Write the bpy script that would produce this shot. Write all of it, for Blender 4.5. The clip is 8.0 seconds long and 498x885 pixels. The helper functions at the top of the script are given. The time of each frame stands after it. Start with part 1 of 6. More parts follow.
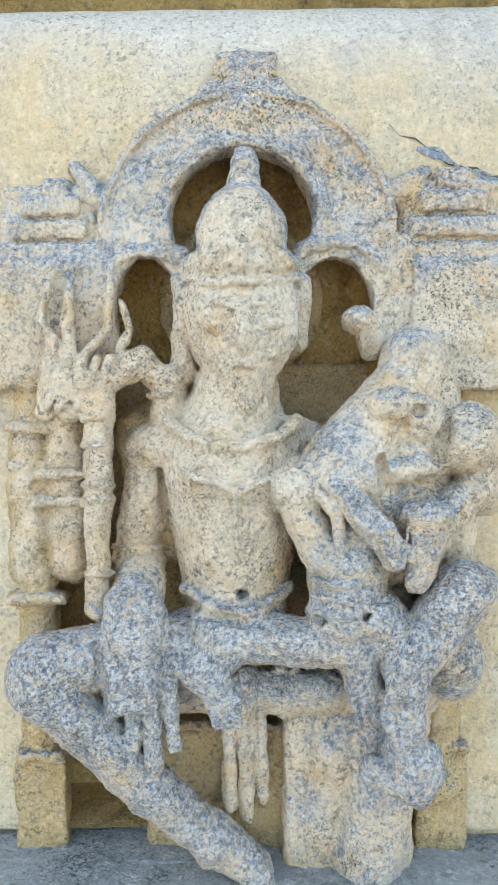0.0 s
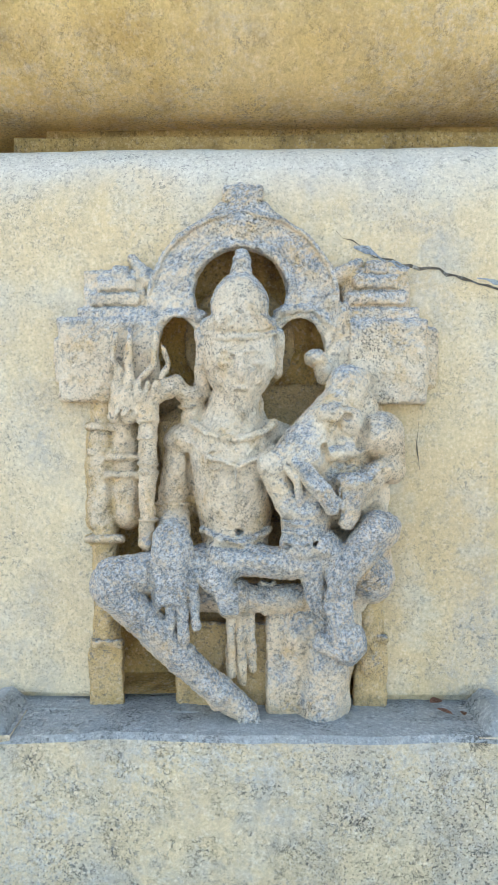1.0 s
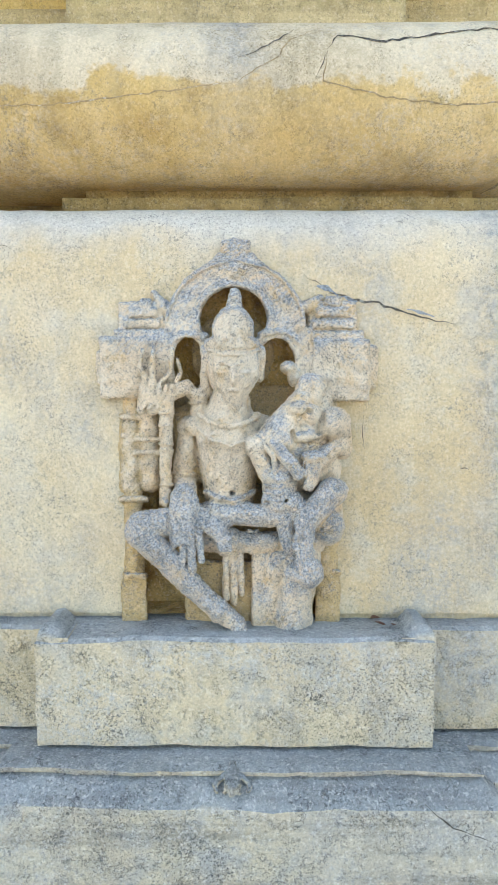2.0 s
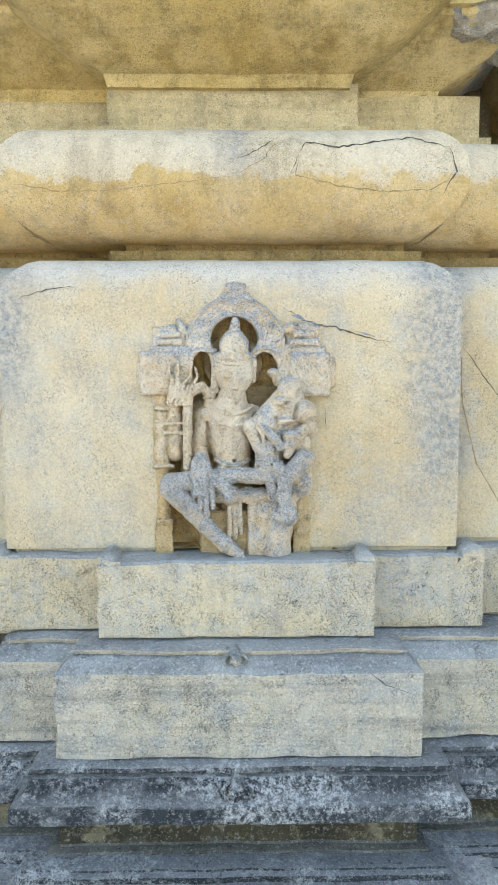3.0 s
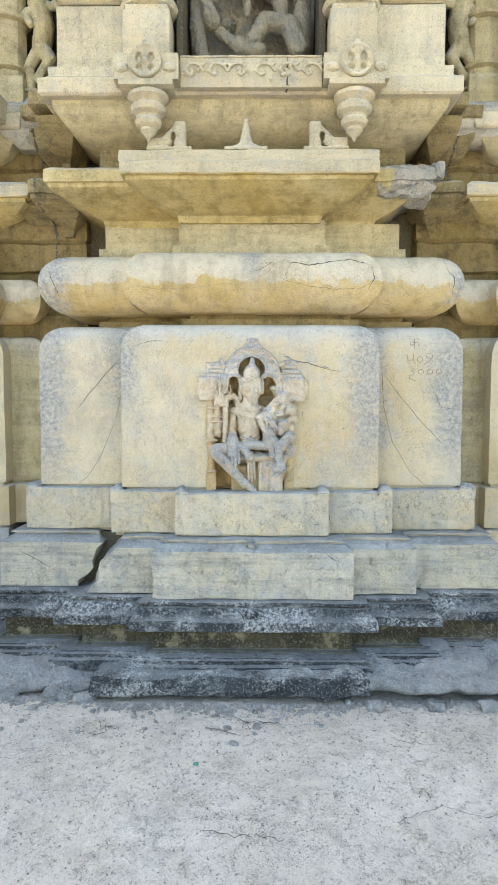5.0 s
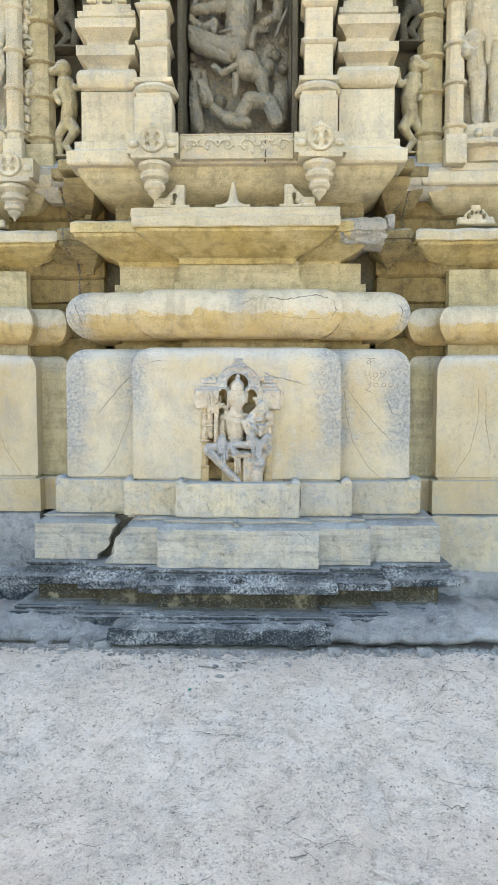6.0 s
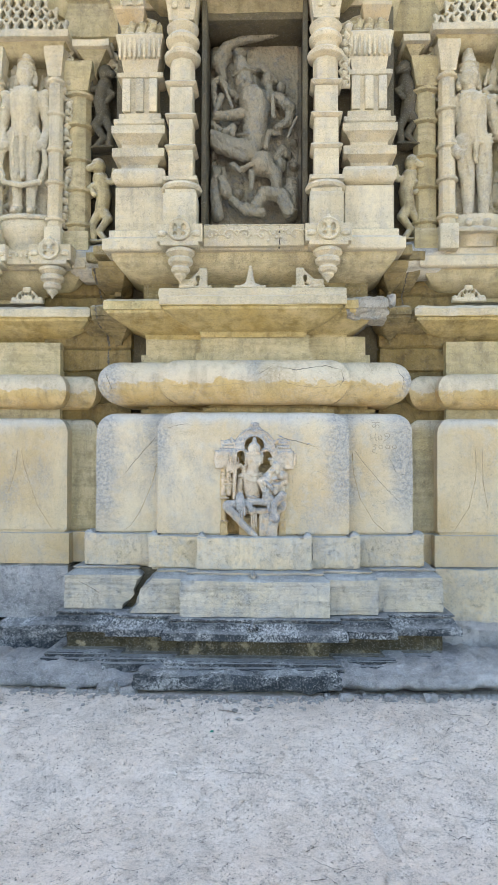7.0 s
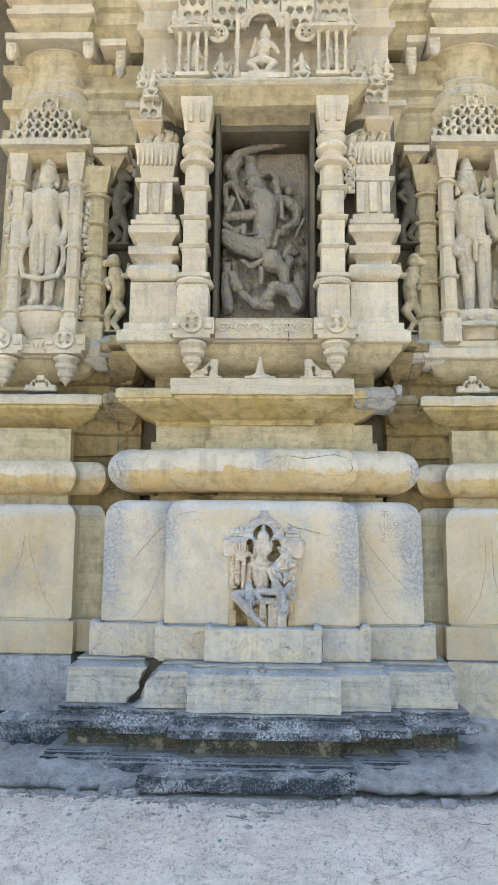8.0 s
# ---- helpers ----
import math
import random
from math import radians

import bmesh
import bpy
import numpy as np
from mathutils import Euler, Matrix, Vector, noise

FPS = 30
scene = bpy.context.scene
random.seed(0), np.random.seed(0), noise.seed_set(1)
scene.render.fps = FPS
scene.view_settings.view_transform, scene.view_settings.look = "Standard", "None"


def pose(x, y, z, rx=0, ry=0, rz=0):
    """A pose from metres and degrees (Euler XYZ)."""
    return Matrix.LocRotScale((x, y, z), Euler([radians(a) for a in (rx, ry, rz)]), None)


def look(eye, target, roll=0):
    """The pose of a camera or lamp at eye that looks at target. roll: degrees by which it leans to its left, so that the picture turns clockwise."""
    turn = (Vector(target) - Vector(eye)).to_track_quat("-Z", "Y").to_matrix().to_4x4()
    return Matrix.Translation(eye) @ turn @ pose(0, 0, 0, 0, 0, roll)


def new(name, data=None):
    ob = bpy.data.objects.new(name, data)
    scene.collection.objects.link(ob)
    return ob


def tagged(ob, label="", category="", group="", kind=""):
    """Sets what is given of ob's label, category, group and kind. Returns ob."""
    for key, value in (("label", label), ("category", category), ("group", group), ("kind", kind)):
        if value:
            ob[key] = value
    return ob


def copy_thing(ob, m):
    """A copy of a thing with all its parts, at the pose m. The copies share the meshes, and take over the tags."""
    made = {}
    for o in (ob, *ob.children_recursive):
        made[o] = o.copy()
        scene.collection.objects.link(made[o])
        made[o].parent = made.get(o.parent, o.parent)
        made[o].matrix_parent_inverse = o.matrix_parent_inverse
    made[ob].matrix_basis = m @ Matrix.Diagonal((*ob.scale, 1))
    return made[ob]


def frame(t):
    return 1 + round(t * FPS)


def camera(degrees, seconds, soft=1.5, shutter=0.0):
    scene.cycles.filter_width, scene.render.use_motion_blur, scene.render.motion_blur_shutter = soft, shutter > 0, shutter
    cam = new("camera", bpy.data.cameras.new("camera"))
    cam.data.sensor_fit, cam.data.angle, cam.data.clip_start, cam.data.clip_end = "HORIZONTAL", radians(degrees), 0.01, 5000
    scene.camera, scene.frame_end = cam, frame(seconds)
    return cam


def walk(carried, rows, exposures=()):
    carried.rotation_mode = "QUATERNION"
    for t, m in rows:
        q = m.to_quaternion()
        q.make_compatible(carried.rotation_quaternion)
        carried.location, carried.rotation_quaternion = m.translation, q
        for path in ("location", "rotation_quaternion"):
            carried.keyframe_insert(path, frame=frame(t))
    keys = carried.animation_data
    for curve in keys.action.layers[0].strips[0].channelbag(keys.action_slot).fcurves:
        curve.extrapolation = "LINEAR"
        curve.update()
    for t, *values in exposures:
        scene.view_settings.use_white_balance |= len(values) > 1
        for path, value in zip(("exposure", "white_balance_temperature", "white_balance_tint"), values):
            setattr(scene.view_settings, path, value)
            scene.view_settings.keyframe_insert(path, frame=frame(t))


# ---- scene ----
cam = camera(41.3, 8.0, soft=1.2)
EXPOSURES = [(0.0, 2.29, 7400, 4), (1.0, 2.20, 7300, 3), (2.0, 2.21, 7500, 5), (4.5, 2.17, 7700, 4), (6.0, 2.14, 7550, 5), (8.0, 1.93, 6950, 9)]
PATH = [
    (0, (0.03, -0.64, 1.588), (-0.008, 1.356, 1.467), -0.4),
    (0.5, (0.05, -0.781, 1.594), (-0.013, 1.215, 1.482), -0.3),
    (1, (0.047, -0.975, 1.597), (0.001, 1.021, 1.483), -0.2),
    (1.5, (0.059, -1.118, 1.604), (0.009, 0.877, 1.479), 0.0),
    (1.7, (0.058, -1.198, 1.614), (0.028, 0.797, 1.472), 0.2),
    (2.8, (0.043, -1.75, 1.626), (0.042, 0.243, 1.454), -0.4),
    (3, (0.034, -1.88, 1.628), (0.055, 0.113, 1.456), -0.2),
    (3.5, (0.096, -2.172, 1.606), (0.106, -0.177, 1.455), -0.1),
    (4, (0.123, -2.577, 1.59), (0.083, -0.584, 1.431), 0.0),
    (4.5, (0.091, -2.932, 1.612), (0.038, -0.937, 1.474), 0.2),
    (4.7, (0.029, -3.096, 1.602), (0.006, -1.101, 1.471), 0.2),
    (5.8, (0.178, -3.971, 1.613), (0.126, -1.976, 1.49), -0.0),
    (6, (0.2, -4.126, 1.614), (0.144, -2.13, 1.506), 0.1),
    (6.5, (0.193, -4.388, 1.615), (0.127, -2.39, 1.552), 0.1),
    (7, (0.117, -4.492, 1.648), (0.055, -2.494, 1.706), 0.2),
    (7.5, (0.054, -4.516, 1.683), (-0.003, -2.525, 1.864), 0.4),
    (8, (0.045, -4.524, 1.731), (-0.014, -2.546, 2.016), 0.6),
]
walk(cam, [(t, look(eye, target, roll)) for t, eye, target, roll in PATH], EXPOSURES)

# ---- world and light ----
SUN_AZIMUTH, SUN_HEIGHT = radians(-28), radians(56)
world = bpy.data.worlds.new("sky")
scene.world = world
world.use_nodes = True
wn = world.node_tree.nodes
sky = wn.new("ShaderNodeTexSky")
sky.sky_type = 'NISHITA'
sky.sun_disc = False
sky.dust_density = 3.0
sky.sun_elevation = SUN_HEIGHT
sky.sun_rotation = SUN_AZIMUTH
wn["Background"].inputs["Strength"].default_value = 0.15
world.node_tree.links.new(sky.outputs["Color"], wn["Background"].inputs["Color"])
sun = new("sun", bpy.data.lights.new("sun", "SUN"))
sun.data.energy, sun.data.angle, sun.data.color = 1.2, radians(3.0), (1.0, 0.94, 0.84)
sun.matrix_world = look((math.sin(SUN_AZIMUTH) * 9, math.cos(SUN_AZIMUTH) * 9, math.tan(SUN_HEIGHT) * 9), (0, 0, 0))


# ---- materials ----
def stone(name, base, second, third, dirt, size=1.0, rough=0.85, speck=0.5, bump=0.5, drip=0.0, pitted=0.6,
          worm=0.5, bloom=None, deep_shade=None, crown=None, crown_edge=(0.55, 1.0), crown_patch=0.9, strata=0.0, blotch=(0.50, 0.66), stain=None, salt=0.35, lichen=0.0, spots=0.45, bands=()):
    """Weathered stone: two tones in large patches, a third in blotches, dark specks, pits and hairline lichen.
    bloom: lichen on what stands out into the weather; deep_shade: the stone's own stain and crevice shade, mixed into
    the colour by depth; crown: bleached upper faces; spots: crisp black lichen dots; bands: grey lichen down the
    stone's weathered edges, as (x, half width, lowest z)."""
    m = bpy.data.materials.new(name)
    m.use_nodes = True
    nt = m.node_tree
    n, l = nt.nodes, nt.links
    bsdf = n["Principled BSDF"]
    bsdf.inputs["Roughness"].default_value = rough
    bsdf.inputs["Specular IOR Level"].default_value = 0.2
    geo = n.new("ShaderNodeNewGeometry")
    info = n.new("ShaderNodeObjectInfo")
    shift = n.new("ShaderNodeVectorMath")
    shift.operation = 'MULTIPLY_ADD'
    shift.inputs[1].default_value = (0.7, 0.7, 0.7)
    l.new(info.outputs["Random"], shift.inputs[0])
    l.new(geo.outputs["Position"], shift.inputs[2])

    def fractal(scale, detail, stretch=None, roughness=0.6):
        t = n.new("ShaderNodeTexNoise")
        t.inputs["Scale"].default_value = scale / size
        t.inputs["Detail"].default_value = detail
        t.inputs["Roughness"].default_value = roughness
        if stretch:
            v = n.new("ShaderNodeVectorMath")
            v.operation = 'MULTIPLY'
            v.inputs[1].default_value = stretch
            l.new(shift.outputs[0], v.inputs[0])
            l.new(v.outputs[0], t.inputs["Vector"])
        else:
            l.new(shift.outputs[0], t.inputs["Vector"])
        return t.outputs["Fac"]

    def ramp(fac, lo, hi, a=0.0, b=1.0):
        r = n.new("ShaderNodeMapRange")
        r.inputs["From Min"].default_value, r.inputs["From Max"].default_value = lo, hi
        r.inputs["To Min"].default_value, r.inputs["To Max"].default_value = a, b
        l.new(fac, r.inputs["Value"])
        return r.outputs["Result"]

    def calc(op, a, b, c=None):
        x = n.new("ShaderNodeMath")
        x.operation = op
        for i, value in enumerate((a, b, c)):
            if value is None:
                continue
            if isinstance(value, (int, float)):
                x.inputs[i].default_value = value
            else:
                l.new(value, x.inputs[i])
        return x.outputs[0]

    def mixed(fac, a, b, strength=1.0):
        x = n.new("ShaderNodeMix")
        x.data_type = 'RGBA'
        if strength != 1.0:
            fac = calc('MULTIPLY', fac, strength)
        l.new(fac, x.inputs["Factor"])
        for value, slot in ((a, x.inputs["A"]), (b, x.inputs["B"])):
            if isinstance(value, tuple):
                slot.default_value = (*value, 1)
            else:
                l.new(value, slot)
        return x.outputs["Result"]

    split = n.new("ShaderNodeSeparateXYZ")
    l.new(geo.outputs["Position"], split.inputs[0])
    up = n.new("ShaderNodeSeparateXYZ")
    l.new(geo.outputs["Normal"], up.inputs[0])
    broad = fractal(2.2, 4)
    mid = fractal(11, 6, None, 0.65)
    fine = fractal(70, 6, None, 0.7)
    grain = fractal(330, 4, None, 0.7)
    streak = fractal(7, 5, (2.2, 2.2, 0.22))
    patch = fractal(5, 5, None, 0.7)
    c = mixed(ramp(broad, 0.36, 0.62), base, second)
    c = mixed(ramp(mid, *blotch), c, third, 0.75)
    # ochre stain and painted crevice shade, stronger the deeper the surface lies
    if deep_shade:
        c = mixed(calc('MULTIPLY', ramp(calc('ADD', calc('MULTIPLY_ADD', fractal(16, 5, None, 0.7), -0.075, split.outputs["Y"]), calc('ADD', ramp(split.outputs["Z"], 1.58, 1.70, 0.0, -0.046), ramp(split.outputs["Z"], 1.28, 1.40, 0.010, 0.0))), -0.067, -0.047), 0.78), c, deep_shade)
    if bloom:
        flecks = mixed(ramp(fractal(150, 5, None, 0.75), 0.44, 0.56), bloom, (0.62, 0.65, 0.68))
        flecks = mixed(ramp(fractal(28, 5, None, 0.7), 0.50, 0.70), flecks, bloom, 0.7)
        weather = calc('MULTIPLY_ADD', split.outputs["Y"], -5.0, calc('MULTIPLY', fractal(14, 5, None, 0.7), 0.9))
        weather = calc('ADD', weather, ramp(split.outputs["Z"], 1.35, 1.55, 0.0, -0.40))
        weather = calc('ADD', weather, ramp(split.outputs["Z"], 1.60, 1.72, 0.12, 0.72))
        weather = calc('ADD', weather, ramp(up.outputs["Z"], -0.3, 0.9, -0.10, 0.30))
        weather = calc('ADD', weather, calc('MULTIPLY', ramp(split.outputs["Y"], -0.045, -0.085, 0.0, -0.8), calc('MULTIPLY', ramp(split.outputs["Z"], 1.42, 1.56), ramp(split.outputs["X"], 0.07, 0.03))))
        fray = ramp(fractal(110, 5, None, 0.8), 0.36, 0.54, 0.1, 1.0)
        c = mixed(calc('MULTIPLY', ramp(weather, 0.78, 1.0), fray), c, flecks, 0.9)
    if crown:
        c = mixed(ramp(calc('MULTIPLY_ADD', patch, crown_patch, up.outputs["Z"]), *crown_edge), c, crown, 0.85)
    if stain:
        c = mixed(calc('MULTIPLY', ramp(fractal(2.6, 7, (1.3, 1.0, 0.8), 0.68), 0.51, 0.66), ramp(fractal(58, 6, None, 0.8), 0.40, 0.60, 0.15, 1.0)), c, stain, 0.72)
    if drip:
        c = mixed(ramp(streak, 0.5, 0.72), c, dirt, drip)
    if strata:
        c = mixed(ramp(fractal(5, 6, (0.35, 0.35, 5.0), 0.65), 0.48, 0.66), c, dirt, strata)
    c = mixed(ramp(fine, 0.57, 0.66), c, dirt, speck)
    c = mixed(ramp(grain, 0.60, 0.72), c, dirt, speck * 0.8)
    c = mixed(ramp(fractal(95, 5, None, 0.75), 0.53, 0.64), c, (0.78, 0.77, 0.72), salt)
    if lichen:
        c = mixed(calc('MULTIPLY', ramp(fractal(70, 6, None, 0.85), 0.46, 0.56), ramp(fractal(4.5, 6, (0.8, 0.8, 1.6), 0.75), 0.46, 0.58)), c, (0.62, 0.64, 0.64), lichen)
    edge = None
    for at, half, low in bands:
        away = calc('ABSOLUTE', calc('SUBTRACT', split.outputs["X"], at), None)
        one = ramp(calc('MULTIPLY_ADD', fractal(7, 6, (0.6, 0.6, 2.0), 0.7), -0.26, away), half - 0.10, half - 0.20)
        one = calc('MULTIPLY', one, ramp(split.outputs["Z"], low, low + 0.25))
        edge = one if edge is None else calc('MAXIMUM', edge, one)
    if edge is not None:
        grey = mixed(ramp(fractal(46, 6, None, 0.75), 0.42, 0.60), (0.21, 0.235, 0.265), (0.48, 0.47, 0.43))
        c = mixed(calc('MULTIPLY', edge, ramp(fractal(75, 6, None, 0.8), 0.38, 0.56, 0.32, 1.0)), c, grey, 0.88)
    if spots:
        dots = calc('MULTIPLY', ramp(fractal(170 * size, 3, None, 0.6), 0.575, 0.615), ramp(fractal(6 * size, 6, None, 0.75), 0.47, 0.62, 0.5 if bloom else 0.0, 1.0))
        c = mixed(dots, c, (0.15, 0.155, 0.16), spots)
    pits = calc('MULTIPLY', ramp(fractal(260, 3, None, 0.55), 0.58, 0.63), ramp(patch, 0.42, 0.62))
    c = mixed(pits, c, dirt, pitted)
    vein = ramp(calc('ABSOLUTE', calc('SUBTRACT', fractal(85, 4, None, 0.6), 0.5), None), 0.006, 0.022, 1.0, 0.0)
    hair = calc('MULTIPLY', vein, ramp(fractal(24, 4, None, 0.7), 0.50, 0.62))
    c = mixed(hair, c, dirt, worm)
    light = n.new("ShaderNodeHueSaturation")
    l.new(calc('MULTIPLY', ramp(info.outputs["Random"], 0.0, 1.0, 0.94, 1.08), ramp(fractal(190, 4, None, 0.75), 0.32, 0.68, 0.86, 1.14)), light.inputs["Value"])
    l.new(c, light.inputs["Color"])
    l.new(light.outputs["Color"], bsdf.inputs["Base Color"])
    height = calc('MULTIPLY_ADD', grain, 0.35, fine)
    height = calc('MULTIPLY_ADD', mid, 1.5, height)
    height = calc('MULTIPLY_ADD', pits, -0.6, height)
    height = calc('MULTIPLY_ADD', hair, -0.5, height)
    b = n.new("ShaderNodeBump")
    b.inputs["Strength"].default_value = bump
    b.inputs["Distance"].default_value = 0.0085 * size
    l.new(height, b.inputs["Height"])
    l.new(b.outputs["Normal"], bsdf.inputs["Normal"])
    return m


BLEACHED = (0.70, 0.65, 0.52)
CREAM = stone("cream_limestone", (0.57, 0.44, 0.245), (0.635, 0.53, 0.345), (0.56, 0.49, 0.36), (0.18, 0.17, 0.16), speck=0.45, crown=(0.63, 0.61, 0.55), drip=0.15, worm=0.45, pitted=0.5, stain=(0.33, 0.335, 0.33), salt=0.12)
FRONT = stone("cream_limestone_lichened_edges", (0.60, 0.475, 0.285), (0.655, 0.565, 0.395), (0.60, 0.55, 0.435), (0.18, 0.17, 0.16), speck=0.28, crown=(0.60, 0.59, 0.55), drip=0.12, worm=0.45, pitted=0.5, stain=(0.33, 0.335, 0.33), salt=0.12,
              spots=0.6, bands=((-0.64, 0.09, 1.45), (0.61, 0.11, 1.2), (-1.09, 0.15, 1.1), (1.09, 0.13, 1.15)))
OCHRE = stone("ochre_limestone", (0.57, 0.425, 0.165), (0.66, 0.545, 0.29), (0.38, 0.275, 0.09), (0.10, 0.075, 0.035), speck=0.4, drip=0.28, crown=BLEACHED, stain=(0.16, 0.11, 0.035), salt=0.10, strata=0.25)
PALE = stone("pale_limestone", (0.65, 0.575, 0.40), (0.59, 0.495, 0.315), (0.52, 0.48, 0.39), (0.16, 0.15, 0.13), speck=0.45, drip=0.3, worm=0.5, stain=(0.34, 0.32, 0.27), salt=0.15, crown=BLEACHED, strata=0.15)
GREY = stone("grey_weathered_limestone", (0.63, 0.575, 0.46), (0.68, 0.60, 0.43), (0.47, 0.47, 0.44), (0.09, 0.09, 0.10), lichen=0.3, speck=0.5, drip=0.22, strata=0.42, bump=0.9, crown=(0.30, 0.34, 0.365), worm=0.7, salt=0.4, stain=(0.36, 0.365, 0.355), spots=0.6)
DARK = stone("dark_lichened_stone", (0.030, 0.037, 0.042), (0.075, 0.088, 0.10), (0.24, 0.255, 0.26), (0.014, 0.016, 0.018), speck=0.6, bump=1.0, blotch=(0.54, 0.66), worm=0.5, salt=0.3, lichen=0.9, crown=(0.30, 0.318, 0.328), crown_edge=(1.0, 1.45), spots=0.2)
# Dark brown that paints the shade of gaps and recesses; also earth in the break.
SHADE_DIRT = stone("shaded_dirty_brown_stone", (0.085, 0.073, 0.048), (0.155, 0.13, 0.078), (0.10, 0.09, 0.07), (0.05, 0.05, 0.045), speck=0.5, drip=0.3, salt=0.12)
# Stained stone, its colour darkened further for the shade under the lip.
BAND = stone("stained_shaded_band_stone", (0.06, 0.052, 0.03), (0.12, 0.10, 0.055), (0.36, 0.31, 0.20), (0.025, 0.025, 0.02), speck=0.6, drip=0.5, salt=0.2, strata=0.4, blotch=(0.55, 0.64), crown=(0.20, 0.20, 0.18))
# Brown stain plus painted shade, for under the roll and the cleft's back.
SEAM = stone("stained_shaded_seam_stone", (0.22, 0.155, 0.055), (0.31, 0.225, 0.095), (0.11, 0.075, 0.03), (0.03, 0.025, 0.015), speck=0.5, drip=0.5, salt=0.08)
# Ochre limestone darkened to hold the shade of the clefts in its colour.
RECESS_SHADE = stone("shaded_recess_limestone", (0.27, 0.20, 0.085), (0.38, 0.295, 0.14), (0.14, 0.105, 0.05), (0.05, 0.045, 0.03), speck=0.5, drip=0.5, salt=0.15, strata=0.4, crown=(0.52, 0.47, 0.36), stain=(0.12, 0.105, 0.07))
# Weathered tan; below the pale lips it also carries the undersides' shade.
TAN = stone("tan_weathered_shaded_limestone", (0.49, 0.405, 0.215), (0.58, 0.495, 0.30), (0.36, 0.295, 0.165), (0.11, 0.095, 0.07), speck=0.5, drip=0.35, crown=(0.63, 0.58, 0.46), stain=(0.25, 0.215, 0.15), salt=0.15, strata=0.25)
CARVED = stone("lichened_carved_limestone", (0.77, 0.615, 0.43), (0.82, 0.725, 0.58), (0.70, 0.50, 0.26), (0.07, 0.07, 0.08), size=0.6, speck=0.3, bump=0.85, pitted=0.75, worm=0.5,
               salt=0.2, bloom=(0.17, 0.225, 0.29), deep_shade=(0.60, 0.42, 0.18), spots=0.65)
HOLLOW_OCHRE = stone("hollow_ochre_limestone", (0.66, 0.44, 0.15), (0.72, 0.54, 0.26), (0.34, 0.21, 0.07), (0.10, 0.07, 0.04), size=0.6, speck=0.5, bump=0.9, drip=0.5)
NICHE_STONE = stone("grey_green_stone", (0.28, 0.25, 0.185), (0.37, 0.32, 0.225), (0.22, 0.23, 0.22), (0.06, 0.06, 0.06), size=0.8, speck=0.4, salt=0.1)
GROUND = stone("worn_grey_cement", (0.775, 0.68, 0.59), (0.85, 0.77, 0.69), (0.66, 0.58, 0.50), (0.13, 0.12, 0.11), size=1.2, speck=0.55, bump=1.0, worm=0.7, stain=(0.60, 0.555, 0.50), salt=0.3, spots=0.45)
RUBBLE = stone("dusty_rubble", (0.42, 0.41, 0.395), (0.54, 0.53, 0.51), (0.27, 0.26, 0.24), (0.10, 0.095, 0.09), speck=0.5, bump=1.0, stain=(0.20, 0.20, 0.195))
PITTED = stone("pitted_cream_limestone", (0.72, 0.60, 0.39), (0.69, 0.60, 0.43), (0.55, 0.53, 0.46), (0.10, 0.10, 0.10), speck=0.4, worm=0.7, pitted=0.7, stain=(0.30, 0.34, 0.38), salt=0.3, bump=0.9,
               lichen=0.45, crown=(0.36, 0.40, 0.43), spots=0.7, drip=0.2)
CRUST = dict(speck=0.3, crown=(0.65, 0.58, 0.44), crown_edge=(0.68, 0.78), crown_patch=1.6, drip=0.35, stain=(0.34, 0.26, 0.14), salt=0.10, lichen=0.2)
CRUSTED = stone("crusted_ochre_limestone", (0.57, 0.40, 0.155), (0.65, 0.50, 0.26), (0.46, 0.31, 0.115), (0.15, 0.11, 0.06), **CRUST)
ROLLED = stone("crusted_ochre_limestone_lichened_ends", (0.57, 0.40, 0.155), (0.65, 0.50, 0.26), (0.46, 0.31, 0.115), (0.15, 0.11, 0.06), bands=((-1.07, 0.15, 1.85), (1.07, 0.06, 1.85), (0.02, 0.05, 2.05)), **CRUST)
APRON = stone("crumbling_dark_cement", (0.27, 0.275, 0.28), (0.42, 0.42, 0.42), (0.15, 0.16, 0.165), (0.06, 0.06, 0.06), speck=0.6, bump=1.0, salt=0.35, stain=(0.10, 0.115, 0.13), spots=0.5, lichen=0.5, crown=(0.37, 0.37, 0.365), crown_edge=(1.1, 1.5))
BROKEN = stone("fresh_broken_limestone", (0.42, 0.41, 0.375), (0.52, 0.47, 0.37), (0.28, 0.30, 0.32), (0.10, 0.10, 0.11), speck=0.7, salt=0.4, drip=0.3, bump=1.0)
CRACK = stone("crack_dirt", (0.09, 0.08, 0.065), (0.14, 0.12, 0.09), (0.06, 0.055, 0.05), (0.03, 0.03, 0.03))


# ---- builders ----
def mesh_of(name, bm, material, smooth=0.0):
    me = bpy.data.meshes.new(name)
    bmesh.ops.recalc_face_normals(bm, faces=bm.faces[:])
    bm.to_mesh(me)
    bm.free()
    me.materials.append(material)
    if smooth:
        for p in me.polygons:
            p.use_smooth = True
        me.set_sharp_from_angle(angle=radians(smooth))
    return me


def part(name, bm, material, parent=None, label="", smooth=35.0):
    ob = new(name, mesh_of(name, bm, material, smooth))
    if parent:
        ob.parent = parent
    if label:
        ob["label"] = label
    return ob


def thing(name, label, category, kind="", group="", place=(0, 0, 0)):
    ob = new(name)
    ob.empty_display_size = 0.05
    ob.location = place
    return tagged(ob, label, category, group, kind)


